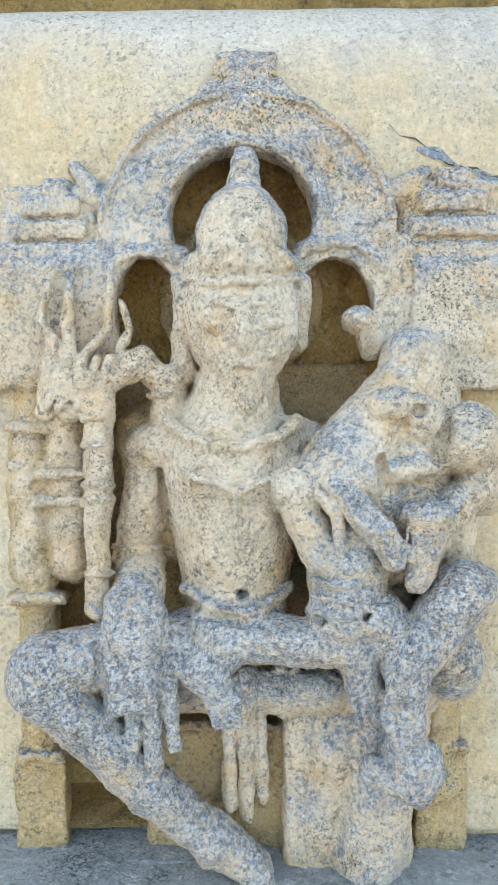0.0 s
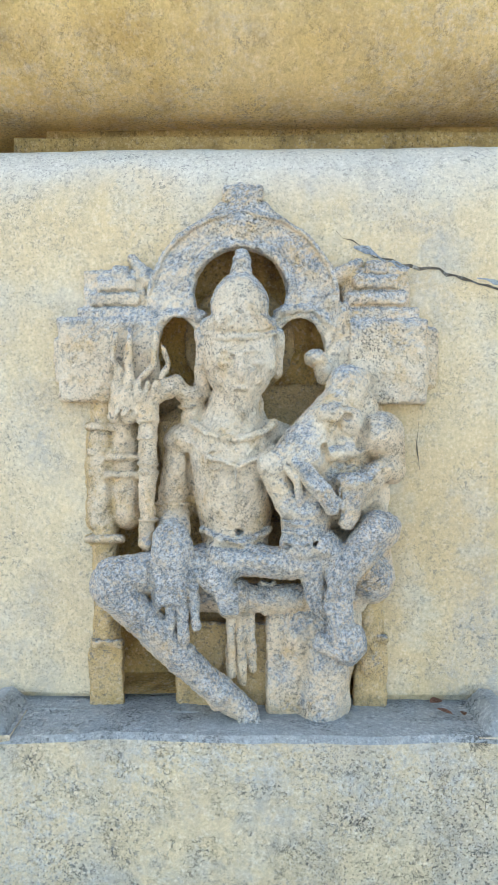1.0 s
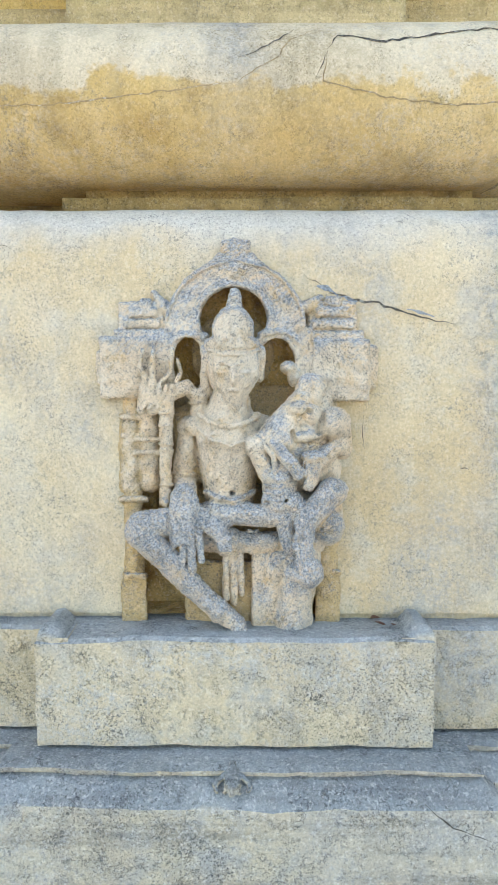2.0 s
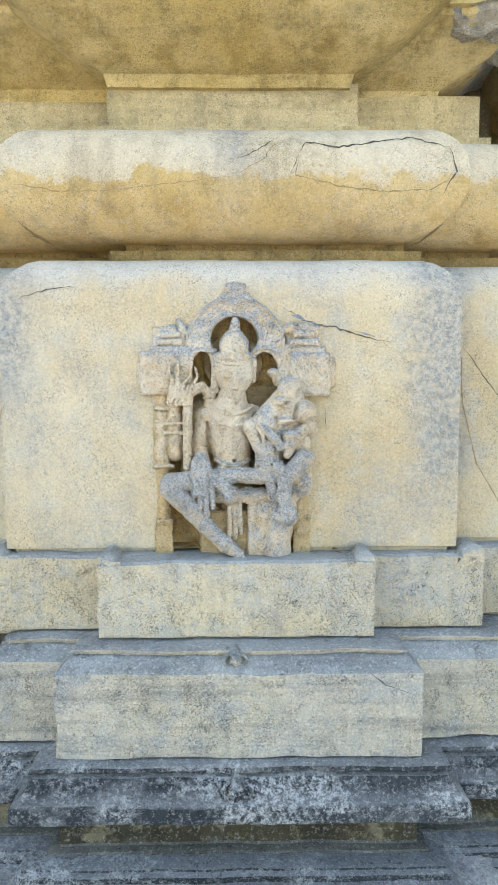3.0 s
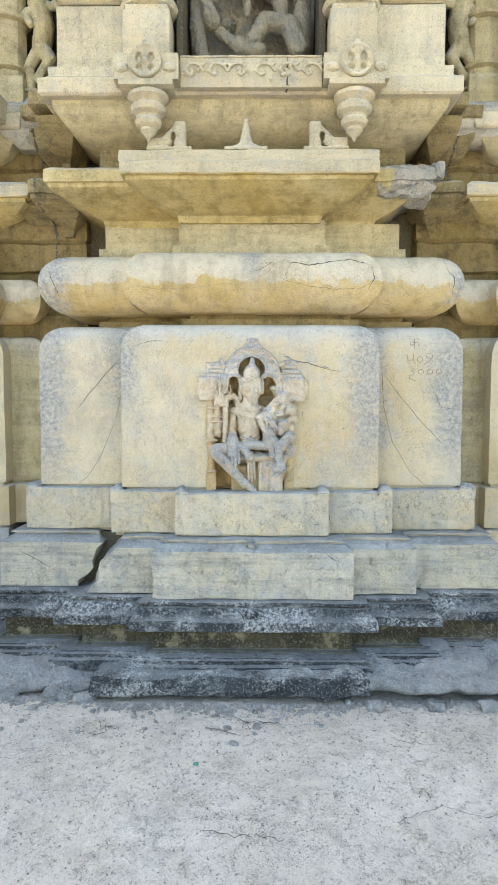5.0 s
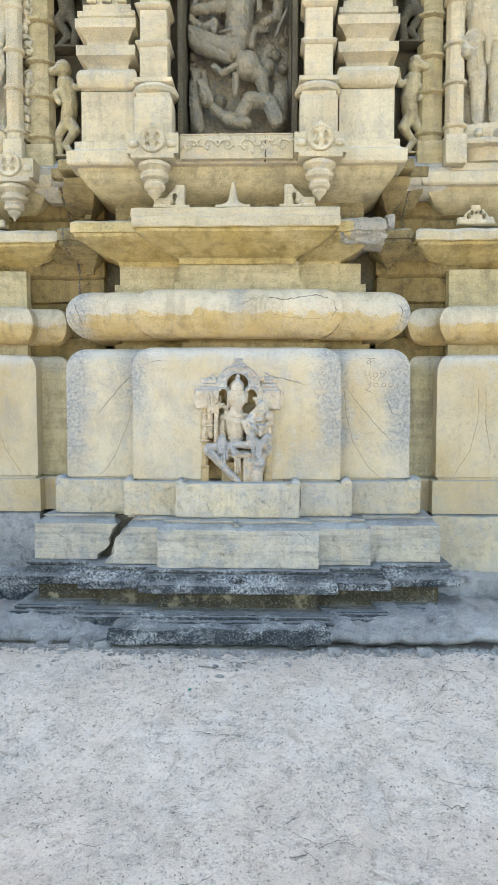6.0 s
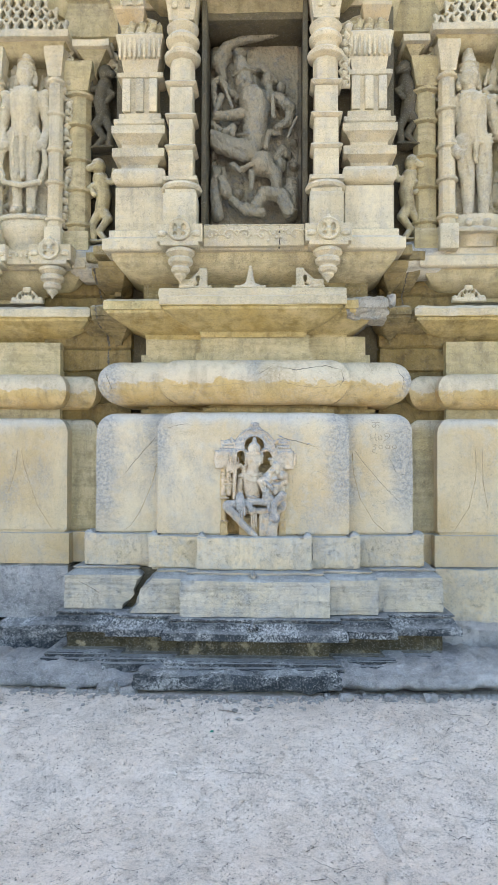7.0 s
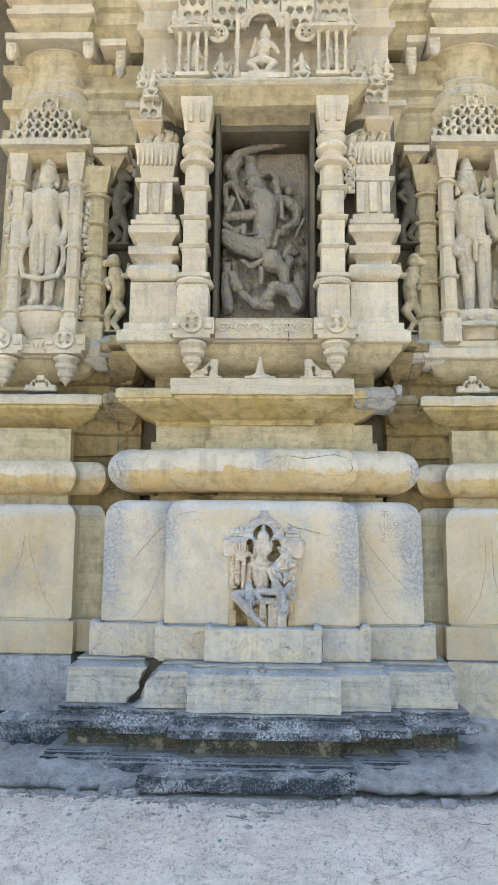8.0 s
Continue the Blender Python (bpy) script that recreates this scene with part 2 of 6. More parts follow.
def roughen(bm, amount, scale, seed=0.0):
    """Uneven, worn surface: pushes the vertices along two scales of noise."""
    off = Vector((seed * 3.1, seed * 1.7, seed * 0.9))
    for v in bm.verts:
        p = v.co * scale + off
        q = v.co * scale * 4.3 + off
        v.co += noise.noise_vector(p) * amount + noise.noise_vector(q) * amount * 0.4


def wrap(x0, x1, front, back, profile, step=0.07, wear=0.003, seed=0.0, dx=None, caps=True):
    """A moulded block: a profile of (out, z) carried round the front and both ends, with mitred corners."""
    bm = bmesh.new()
    rows = []
    prof = []
    for (o0, z0), (o1, z1) in zip(profile, profile[1:]):
        k = max(1, int(math.hypot(o1 - o0, z1 - z0) / step))
        prof += [(o0 + (o1 - o0) * i / k, z0 + (z1 - z0) * i / k) for i in range(k)]
    prof.append(profile[-1])
    nx = max(1, int((x1 - x0) / step))
    ny = max(1, int((back - front) / step / 2))
    for o, z in prof:
        ox = o if dx is None else o * dx
        yf = front - o
        ring = [(x0 - ox, back + (yf - back) * j / ny) for j in range(ny)]
        ring += [(x0 - ox + (x1 - x0 + 2 * ox) * i / nx, yf) for i in range(nx + 1)]
        ring += [(x1 + ox, yf + (back - yf) * j / ny) for j in range(1, ny + 1)]
        rows.append([bm.verts.new((x, y, z)) for x, y in ring])
    for a, b in zip(rows, rows[1:]):
        for i in range(len(a) - 1):
            bm.faces.new((a[i], a[i + 1], b[i + 1], b[i]))
        bm.faces.new((a[-1], a[0], b[0], b[-1]))
    bm.faces.new(rows[0])
    bm.faces.new(rows[-1])
    if wear:
        roughen(bm, wear, 7.0, seed + x0)
    return bm


def box(bm, x0, x1, y0, y1, z0, z1, bevel=0.004):
    made = bmesh.ops.create_cube(bm, size=1.0)["verts"]
    bmesh.ops.transform(bm, verts=made, matrix=Matrix.Translation(((x0 + x1) / 2, (y0 + y1) / 2, (z0 + z1) / 2))
                        @ Matrix.Diagonal((x1 - x0, y1 - y0, z1 - z0, 1)))
    if bevel:
        edges = list({e for v in made for e in v.link_edges})
        bmesh.ops.bevel(bm, geom=edges, offset=bevel, segments=2, affect='EDGES', profile=0.5)
    return bm


def block(x0, x1, y0, y1, z0, z1, bevel=0.004):
    return box(bmesh.new(), x0, x1, y0, y1, z0, z1, bevel)


def lathe(bm, x, y, profile, sides=20, squash=1.0):
    """A turned form: a profile of (radius, z) about an upright axis."""
    rows = [[bm.verts.new((x + r * math.cos(2 * math.pi * i / sides), y + squash * r * math.sin(2 * math.pi * i / sides), z)) for i in range(sides)]
            for r, z in profile]
    for a, b in zip(rows, rows[1:]):
        for i in range(sides):
            j = (i + 1) % sides
            bm.faces.new((a[i], a[j], b[j], b[i]))
    bm.faces.new(rows[0][::-1])
    bm.faces.new(rows[-1])
    return bm


def arc(cx, cz, rx, rz, a0, a1, n=8):
    return [(cx + rx * math.cos(radians(a0 + (a1 - a0) * i / n)), cz + rz * math.sin(radians(a0 + (a1 - a0) * i / n))) for i in range(n + 1)]


# ---- ground ----
def ground_height(x, y):
    near = max(0.0, min(1.0, (y + 1.7) / 1.4))
    return 0.0 + 0.20 * near * near * (3 - 2 * near) + 0.006 * noise.noise((x * 2, y * 2, 0))


def build_ground():
    bm = bmesh.new()
    xs = sorted({-400, -60, -20, -8, *[round(-4 + 0.05 * i, 3) for i in range(161)], 8, 20, 60, 400})
    ys = sorted({-400, -60, -20, -9, *[round(-5 + 0.05 * i, 3) for i in range(121)], 12, 60, 400})
    grid = []
    for y in ys:
        row = []
        for x in xs:
            z = ground_height(x, y)
            if abs(x) < 4 and -5 < y < 1:
                z += 0.004 * noise.noise((x * 9, y * 9, 3)) + 0.002 * noise.noise((x * 25, y * 25, 5))
            row.append(bm.verts.new((x, y, z)))
        grid.append(row)
    for a, b in zip(grid, grid[1:]):
        for i in range(len(a) - 1):
            bm.faces.new((a[i], a[i + 1], b[i + 1], b[i]))
    ob = part("ground", bm, GROUND, smooth=60)
    tagged(ob, "worn light grey cement paving with cracks and grit", "ground", kind="structure")


build_ground()

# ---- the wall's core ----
core = part("wall_core", block(-9, 9, 0.62, 1.6, -0.1, 6.6, 0), SHADE_DIRT)
tagged(core, "grey stone core of the temple wall, shade in its colour", "wall", kind="structure")
# Unseen wall and eave, added to hold back sun and sky from the front.
light_block = part("wall_upper", wrap(-9, 9, 0.0, 1.3, [(0.0, 6.5), (0.45, 6.7), (0.45, 6.85), (0.0, 7.0), (0.0, 11.0)], step=2.0, wear=0), OCHRE)
tagged(light_block, "unseen ochre stone wall and eave, added to block light", "wall", kind="structure")

RECESS = (-0.205, 0.205, 1.145, 1.72)


def cut_recess(bm, depth=0.08):
    """Opens the middle panel behind the carving and lines the hollow."""
    x0, x1, z0, z1 = RECESS
    inside = []
    for f in bm.faces:
        c = f.calc_center_median()
        low = x0 < c.x < x1 and z0 < c.z < 1.60
        lobes = -0.125 < c.x < 0.14 and 1.58 < c.z < 1.745
        arch = math.hypot(c.x - 0.012, c.z - 1.762) < 0.085
        if f.normal.y < -0.8 and c.y < 0.02 and (low or lobes or arch):
            inside.append(f)
    made = bmesh.ops.extrude_face_region(bm, geom=inside)
    for v in made["geom"]:
        if isinstance(v, bmesh.types.BMVert):
            v.co.y += depth
            v.tag = True
    bmesh.ops.delete(bm, geom=inside, context='FACES')
    # the hollow's faces take the second, more saturated ochre material
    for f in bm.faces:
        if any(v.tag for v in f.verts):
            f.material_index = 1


def course(name, label, category, bays, profile, back, material, wear=0.003, part_name="stone_block", dx=None, step=0.07, hollow=False):
    top = thing(name, label, category, kind="structure")
    for i, (x0, x1, front) in enumerate(bays):
        m = material[i] if isinstance(material, list) else material
        bm = wrap(x0, x1, front, back + 0.004 * i, profile, step=step if not (hollow and i == 0) else 0.015, wear=wear, seed=i * 1.3, dx=dx)
        if hollow and i == 0:
            bm.normal_update()
            cut_recess(bm)
        made = part(part_name, bm, m, top)
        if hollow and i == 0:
            made.data.materials.append(HOLLOW_OCHRE)
    return top


# bottom slabs, broken
course("footing_slab", "broken dark grey lichened footing slab at the ground", "footing",
       [(-0.66, 0.50, -0.30)],
       [(-0.03, 0.12), (-0.01, 0.212), (0.045, 0.22), (0.066, 0.235), (0.072, 0.26), (0.06, 0.32), (0.03, 0.342), (-0.3, 0.348)], 0.6, DARK, wear=0.02, part_name="footing_stone", step=0.025)


def cement_apron(x0, x1, start, front_y, height):
    """Cement spread over the footing: an uneven sheet with a ragged, undercut front edge."""
    bm = bmesh.new()
    nx, ny = int((x1 - x0) / 0.018), 12
    rows = []
    for i in range(nx + 1):
        x = x0 + (x1 - x0) * i / nx
        grow = min(1.0, (i if start < 0 else nx - i) / 9)
        front = front_y + 0.05 * noise.noise((x * 4.0, 1.0, 0)) + 0.022 * noise.noise((x * 15, 2.0, 0)) + 0.05 * (1 - grow)
        lift = height + 0.03 * grow + 0.03 * noise.noise((x * 3.1, 5.0, 0)) + 0.012 * noise.noise((x * 13, 6.0, 0))
        row = [(front + 0.09, lift - 0.085), (front + 0.03, lift - 0.055), (front + 0.004, lift - 0.04), (front, lift - 0.018), (front + 0.012, lift)]
        for j in range(1, ny + 1):
            t = j / ny
            y = front + 0.012 + (-0.10 - front) * t
            z = lift + 0.085 * t ** 0.8 + 0.022 * noise.noise((x * 7, y * 7, 1)) + 0.014 * noise.noise((x * 22, y * 22, 3)) + 0.007 * noise.noise((x * 55, y * 55, 4))
            row.append((y, z))
        row.append((0.1, row[-1][1]))
        rows.append([bm.verts.new((x, y, z)) for y, z in row])
    for a, b in zip(rows, rows[1:]):
        for k in range(len(a) - 1):
            bm.faces.new((a[k], b[k], b[k + 1], a[k + 1]))
    bm.faces.new(rows[0])
    bm.faces.new(rows[-1][::-1])
    ob = part("footing_slab", bm, APRON, smooth=50)
    tagged(ob, "cracked light grey cement apron with a ragged edge over the footing", "footing", kind="structure")


cement_apron(0.42, 2.3, -1, -0.37, 0.275)
cement_apron(-2.3, -0.60, 1, -0.30, 0.235)
course("lower_step", "dark grey stepped plinth course with thin ledges", "plinth",
       [(-0.54, 0.56, -0.27), (-0.93, 0.93, -0.19), (-1.36, 1.38, -0.10)],
       [(0.03, 0.30), (0.03, 0.333), (0.036, 0.337), (0.036, 0.347), (0.012, 0.352), (0.010, 0.361), (0.016, 0.364), (0.016, 0.371), (0.0, 0.375), (0.0, 0.381), (-0.04, 0.385), (-0.3, 0.385)], 0.6, DARK, wear=0.004, part_name="step_stone", step=0.03)
course("recessed_band", "dark recessed band below the plinth lip", "plinth",
       [(-0.46, 0.50, -0.19), (-0.83, 0.84, -0.11), (-1.25, 1.27, -0.02)],
       [(0.03, 0.372), (0.03, 0.386), (0.026, 0.390), (0.004, 0.393), (0.0, 0.398), (0.0, 0.508)], 0.6, BAND, wear=0.005, step=0.03)
course("plinth_lip", "dark grey sloping plinth lip with worn edge", "plinth",
       [(-0.565, 0.62, -0.28), (-0.95, 0.945, -0.19), (-1.36, 1.385, -0.09)],
       [(-0.05, 0.505), (-0.004, 0.507), (0.0, 0.512), (0.0, 0.552), (-0.005, 0.558), (-0.012, 0.56), (-0.032, 0.582), (-0.046, 0.608), (-0.058, 0.613), (-0.058, 0.619), (-0.044, 0.622), (-0.041, 0.628),
        (-0.043, 0.636), (-0.052, 0.64), (-0.2, 0.643)], 0.6, DARK, wear=0.004, part_name="lip_stone", step=0.03)
PLINTH = [(-0.02, 0.625), (-0.02, 0.642), (0.0, 0.646), (0.0, 0.872), (-0.005, 0.878), (-0.034, 0.904), (-0.046, 0.908), (-0.046, 0.914), (-0.036, 0.917), (-0.034, 0.924), (-0.045, 0.929), (-0.3, 0.93)]
plinth = course("plinth_block_course", "grey weathered limestone plinth blocks with chamfered tops", "plinth",
                [(-0.46, 0.508, -0.205), (0.3, 0.833, -0.115), (0.5, 1.28, 0.0)], PLINTH, 0.6, GREY, part_name="plinth_block", wear=0.007, step=0.03)
# the cracked blocks: a slanting break runs down between them
for x0, x1, front, low, high in ((-0.84, -0.30, -0.115, 0.0, 0.20), (-1.28, -0.885, 0.0, 0.0, 0.17)):
    bm = wrap(x0, x1, front, 0.6 + x1 * 0.01, PLINTH, 0.03, 0.004, x0)
    for v in bm.verts:
        edge = (x1 - v.co.x) / (x1 - x0) if x0 > -1 else (v.co.x - x0) / (x1 - x0)
        k = (v.co.z - 0.625) / 0.3
        v.co.x += max(0.0, edge) * (low + (high - low) * k) + max(0.0, edge) ** 3 * (0.07 * noise.noise(v.co * 11) + 0.03 * noise.noise(v.co * 30))
    part("plinth_block", bm, GREY, plinth)
course("pedestal_course", "cream weathered limestone pedestal blocks with raised corners", "pedestal",
       [(-0.362, 0.398, -0.11), (-0.695, 0.722, -0.04), (-1.16, 1.17, 0.065)],
       [(-0.02, 0.92), (-0.02, 0.934), (0.0, 0.938), (0.0, 1.142), (-0.008, 1.149), (-0.3, 1.15)], 0.6, PITTED, part_name="pedestal_block", wear=0.006, step=0.03)
PANEL = [(-0.012, 1.14), (-0.012, 1.157), (0.0, 1.161), (0.0, 1.86)] + [(-0.07 + a, b) for a, b in arc(0, 1.86, 0.07, 0.128, 0, 90, 7)] + [(-0.2, 1.99)]
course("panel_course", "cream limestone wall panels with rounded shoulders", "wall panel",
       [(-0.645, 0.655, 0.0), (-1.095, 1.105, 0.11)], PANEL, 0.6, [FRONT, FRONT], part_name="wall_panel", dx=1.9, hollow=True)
course("shadow_strip", "thin ochre limestone strips under the roll, stain and shade in their colour", "moulding",
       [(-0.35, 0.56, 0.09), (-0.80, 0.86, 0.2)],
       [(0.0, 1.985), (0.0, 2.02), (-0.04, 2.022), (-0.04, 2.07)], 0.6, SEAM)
ROLL = arc(-0.15, 2.2, 0.15, 0.155, -90, 90, 14)
roll = course("roll_moulding", "cream limestone half-round roll moulding, flaked on top", "moulding",
              [(-0.635, 0.655, -0.05), (-1.08, 1.09, 0.06)], ROLL, 0.6, ROLLED, part_name="roll_stone", step=0.02)
course("neck_course", "recessed ochre limestone neck below the cornice", "moulding",
       [(-0.385, 0.405, 0.28), (-0.80, 0.82, 0.37)], [(0.03, 2.35), (0.03, 2.43), (0.0, 2.432), (0.0, 2.57)], 0.62, TAN)
CORN = [(-0.28, 2.55), (-0.26, 2.55), (-0.25, 2.585), (-0.22, 2.6), (-0.12, 2.64), (-0.02, 2.70), (-0.02, 2.72), (0.0, 2.722), (0.0, 2.78), (-0.03, 2.80), (-0.2, 2.83), (-0.3, 2.84)]
course("cornice", "ochre limestone cornice with sloping underside", "cornice",
       [(-0.64, 0.635, 0.0), (-1.06, 0.25, 0.11)], CORN, 0.62, [OCHRE, OCHRE], part_name="cornice_stone")
CORN_LIP = [(-0.03, 2.724), (-0.002, 2.727), (0.0, 2.732), (0.0, 2.782), (-0.028, 2.805), (-0.2, 2.834), (-0.3, 2.846)]
course("cornice_lip", "pale limestone lip along the cornice", "cornice", [(-0.645, 0.64, -0.005)], CORN_LIP, 0.61, PALE, wear=0.005, part_name="lip_stone", step=0.03)
# the other end of the cornice has broken away to a rough face
bm = wrap(-0.2, 0.935, 0.115, 0.63, CORN, step=0.022, wear=0.003, seed=4.0)
for v in bm.verts:
    k = max(0.0, min(1.0, (v.co.x + 0.25 * (v.co.z - 2.7) - 0.70) / 0.22))
    n1, n2 = noise.noise(v.co * 9.0), noise.noise(v.co * 22.0 + Vector((3, 1, 2)))
    v.co.y += k * (-0.01 + 0.06 * n1 + 0.03 * n2)
    v.co.z -= k * max(0.0, v.co.z - 2.62) * (0.02 + 0.3 * n1)
    v.co.z += k * max(0.0, 0.06 - abs(v.co.z - 2.66)) * 0.6
    v.co.x += k * 0.03 * n2
    v.tag = k > 0.3 + 0.5 * n1
for f in bm.faces:
    if all(v.tag for v in f.verts):
        f.material_index = 1
broken = part("broken_cornice", bm, OCHRE)
broken.data.materials.append(BROKEN)
tagged(broken, "ochre limestone cornice broken at its end to a grey face", "cornice", kind="structure")
course("crack_filling", "dark earth in the break between the plinth blocks", "filling", [(-1.0, -0.55, 0.08)], [(0, 0.6), (0, 0.915)], 0.58, SHADE_DIRT, wear=0.01)
course("shadow_neck", "limestone band between cornice and shelf, shade in its colour", "moulding",
       [(-0.8, 0.82, 0.25)], [(0.0, 2.8), (0.0, 2.95)], 0.62, RECESS_SHADE)
SHELF_UNDER = [(-0.3, 2.9), (-0.26, 2.9), (-0.26, 2.93), (-0.23, 2.94), (-0.12, 2.99), (-0.06, 3.06), (-0.05, 3.105), (-0.3, 3.11)]
SHELF = [(-0.06, 3.10), (-0.012, 3.104), (0.0, 3.115), (0.0, 3.185), (-0.02, 3.195), (-0.04, 3.21), (-0.04, 3.255), (-0.055, 3.262), (-0.3, 3.27)]
course("shelf_corbel", "tan weathered limestone corbel with curved underside", "moulding",
       [(-1.045, 1.045, 0.0)], SHELF_UNDER, 0.62, TAN, part_name="corbel_stone")
course("shelf_moulding", "cream limestone shelf below the niche", "moulding",
       [(-1.045, 1.045, 0.0)], SHELF, 0.62, PALE, part_name="shelf_stone")


# ---- side bays, set back ----
def side_bay(sign):
    s = sign
    def span(a, b):
        return (min(s * a, s * b), max(s * a, s * b))
    a0 = 1.376 if s < 0 else 1.335
    b0 = 1.18 if s < 0 else 1.15
    c = span(a0, 3.0)
    d = span(b0, 2.9)
    f, g = 0.35, 0.46
    course("plinth_block_course", "grey weathered limestone plinth blocks, set back", "plinth", [(*span(a0 - 0.02, 1.95), f - 0.03), (*span(1.96, 3.0), f - 0.02)],
           [(0.0, 0.50), (0.0, 0.58), (0.0, 0.88), (-0.03, 0.905), (-0.1, 0.906)], 0.7, APRON if s < 0 else PITTED, part_name="plinth_block", wear=0.012, step=0.04)
    course("footing_course", "rough dark footing stones, set back", "footing", [(*span(a0 - 0.06, 1.85), f - 0.10), (*span(1.87, 3.0), f - 0.08)],
           [(0.0, 0.02), (0.02, 0.28), (0.0, 0.46), (-0.06, 0.505), (-0.12, 0.51)], 0.7, DARK if s < 0 else RUBBLE, part_name="footing_stone", wear=0.025, step=0.04)
    course("pedestal_course", "cream limestone pedestal blocks, set back", "pedestal", [(*span(a0 - 0.03, 3.0), f - 0.04), (*d, g - 0.05)],
           [(0.0, 0.9), (0.0, 1.12), (-0.1, 1.125)], 0.7, CREAM, part_name="pedestal_block")
    course("panel_course", "cream limestone wall panels with rounded shoulders, set back", "wall panel", [(*c, f), (*d, g)],
           [(p[0], p[1] - 0.02) for p in PANEL], 0.72, [CREAM, TAN], part_name="wall_panel", dx=1.5)
    course("roll_moulding", "cream limestone half-round roll moulding, set back", "moulding", [(*c, f - 0.05), (*d, g - 0.05)],
           [(o, z - 0.03) for o, z in arc(-0.13, 2.2, 0.13, 0.13, -90, 90, 12)], 0.72, CRUSTED, part_name="roll_stone")
    course("neck_course", "recessed ochre limestone neck, set back", "moulding", [(*span(a0 + 0.1, 3.0), f + 0.12)],
           [(0.0, 1.95), (0.0, 2.55)], 0.72, TAN)
    course("cornice", "weathered ochre limestone cornice with sloping underside, set back", "cornice", [(*span(a0 - 0.16, 3.0), f - 0.02)],
           [(o, z - 0.01) for o, z in CORN], 0.72, OCHRE, part_name="cornice_stone")
    course("cornice_lip", "weathered pale limestone lip along the cornice, set back", "cornice", [(*span(a0 - 0.165, 3.0), f - 0.025)],
           [(o, z - 0.01) for o, z in CORN_LIP], 0.71, PALE, wear=0.008, part_name="lip_stone", step=0.04)
    course("shelf_corbel", "tan weathered limestone corbel with curved underside, set back", "moulding", [(*span(a0 - 0.12, 3.0), f - 0.0)],
           [(o, z - 0.02) for o, z in SHELF_UNDER], 0.72, TAN, part_name="corbel_stone")
    course("shelf_moulding", "cream limestone shelf, set back", "moulding", [(*span(a0 - 0.12, 3.0), f - 0.0)],
           [(o, z - 0.02) for o, z in SHELF], 0.72, PALE, part_name="shelf_stone")


side_bay(-1)
side_bay(1)

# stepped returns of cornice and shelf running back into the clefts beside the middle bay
course("cornice_return", "ochre limestone cornice stepping back into the cleft, shade in its colour", "cornice", [(-1.19, -0.9, 0.25), (0.9, 1.14, 0.27), (-1.34, -1.0, 0.40), (1.0, 1.36, 0.42)],
       [(o, z - 0.015) for o, z in CORN], 0.655, RECESS_SHADE, wear=0.014, part_name="cornice_stone", step=0.03, dx=0.45)
course("shelf_return", "limestone corbels stepping back into the cleft, shade in their colour", "moulding", [(-1.15, -0.9, 0.16), (0.9, 1.13, 0.18), (-1.24, -1.0, 0.32), (1.0, 1.25, 0.34)],
       [(o, z - 0.012) for o, z in SHELF_UNDER] + [(-0.05, 3.12), (-0.01, 3.124), (0.0, 3.13), (0.0, 3.19), (-0.02, 3.2)], 0.65, RECESS_SHADE, wear=0.010, part_name="corbel_stone", step=0.03, dx=0.4)
course("cleft_wall", "ochre stone courses deep in the cleft between the bays, shade in their colour", "wall", [(-1.62, -0.95, 0.54), (0.95, 1.6, 0.54)],
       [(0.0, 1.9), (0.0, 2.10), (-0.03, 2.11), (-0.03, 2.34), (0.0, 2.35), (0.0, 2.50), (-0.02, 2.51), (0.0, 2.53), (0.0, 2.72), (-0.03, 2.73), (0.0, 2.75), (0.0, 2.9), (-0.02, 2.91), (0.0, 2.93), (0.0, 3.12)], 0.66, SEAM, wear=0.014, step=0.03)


def broken_chunk(x, y, z, w, d, h, material, seed, label, group="broken stones in the clefts"):
    """A rough piece of stone broken from the mouldings."""
    bm = bmesh.new()
    bmesh.ops.create_icosphere(bm, subdivisions=4 if w > 0.2 else 3, radius=0.6)
    for v in bm.verts:
        q = v.co.copy()
        v.co = Vector((max(-0.45, min(0.45, q.x)) * w, max(-0.45, min(0.45, q.y)) * d, max(-0.4, min(0.42, q.z)) * h))
        p = q * 1.5 + Vector((seed, seed * 0.7, seed * 1.9))
        v.co += noise.noise_vector(p) * max(w, h) * 0.14 + noise.noise_vector(p * 3.1) * max(w, h) * 0.08 + noise.noise_vector(p * 8.0) * max(w, h) * 0.03
    ob = part("broken_stone", bm, material, smooth=24)
    ob.location = (x, y, z)
    return tagged(ob, label, "stone", group)


broken_chunk(0.80, 0.25, 2.735, 0.31, 0.27, 0.20, BROKEN, 3.7, "rough grey broken end block of the cornice")
broken_chunk(0.975, 0.17, 2.785, 0.05, 0.08, 0.10, BROKEN, 5.5, "small broken grey stub at the cornice's end")


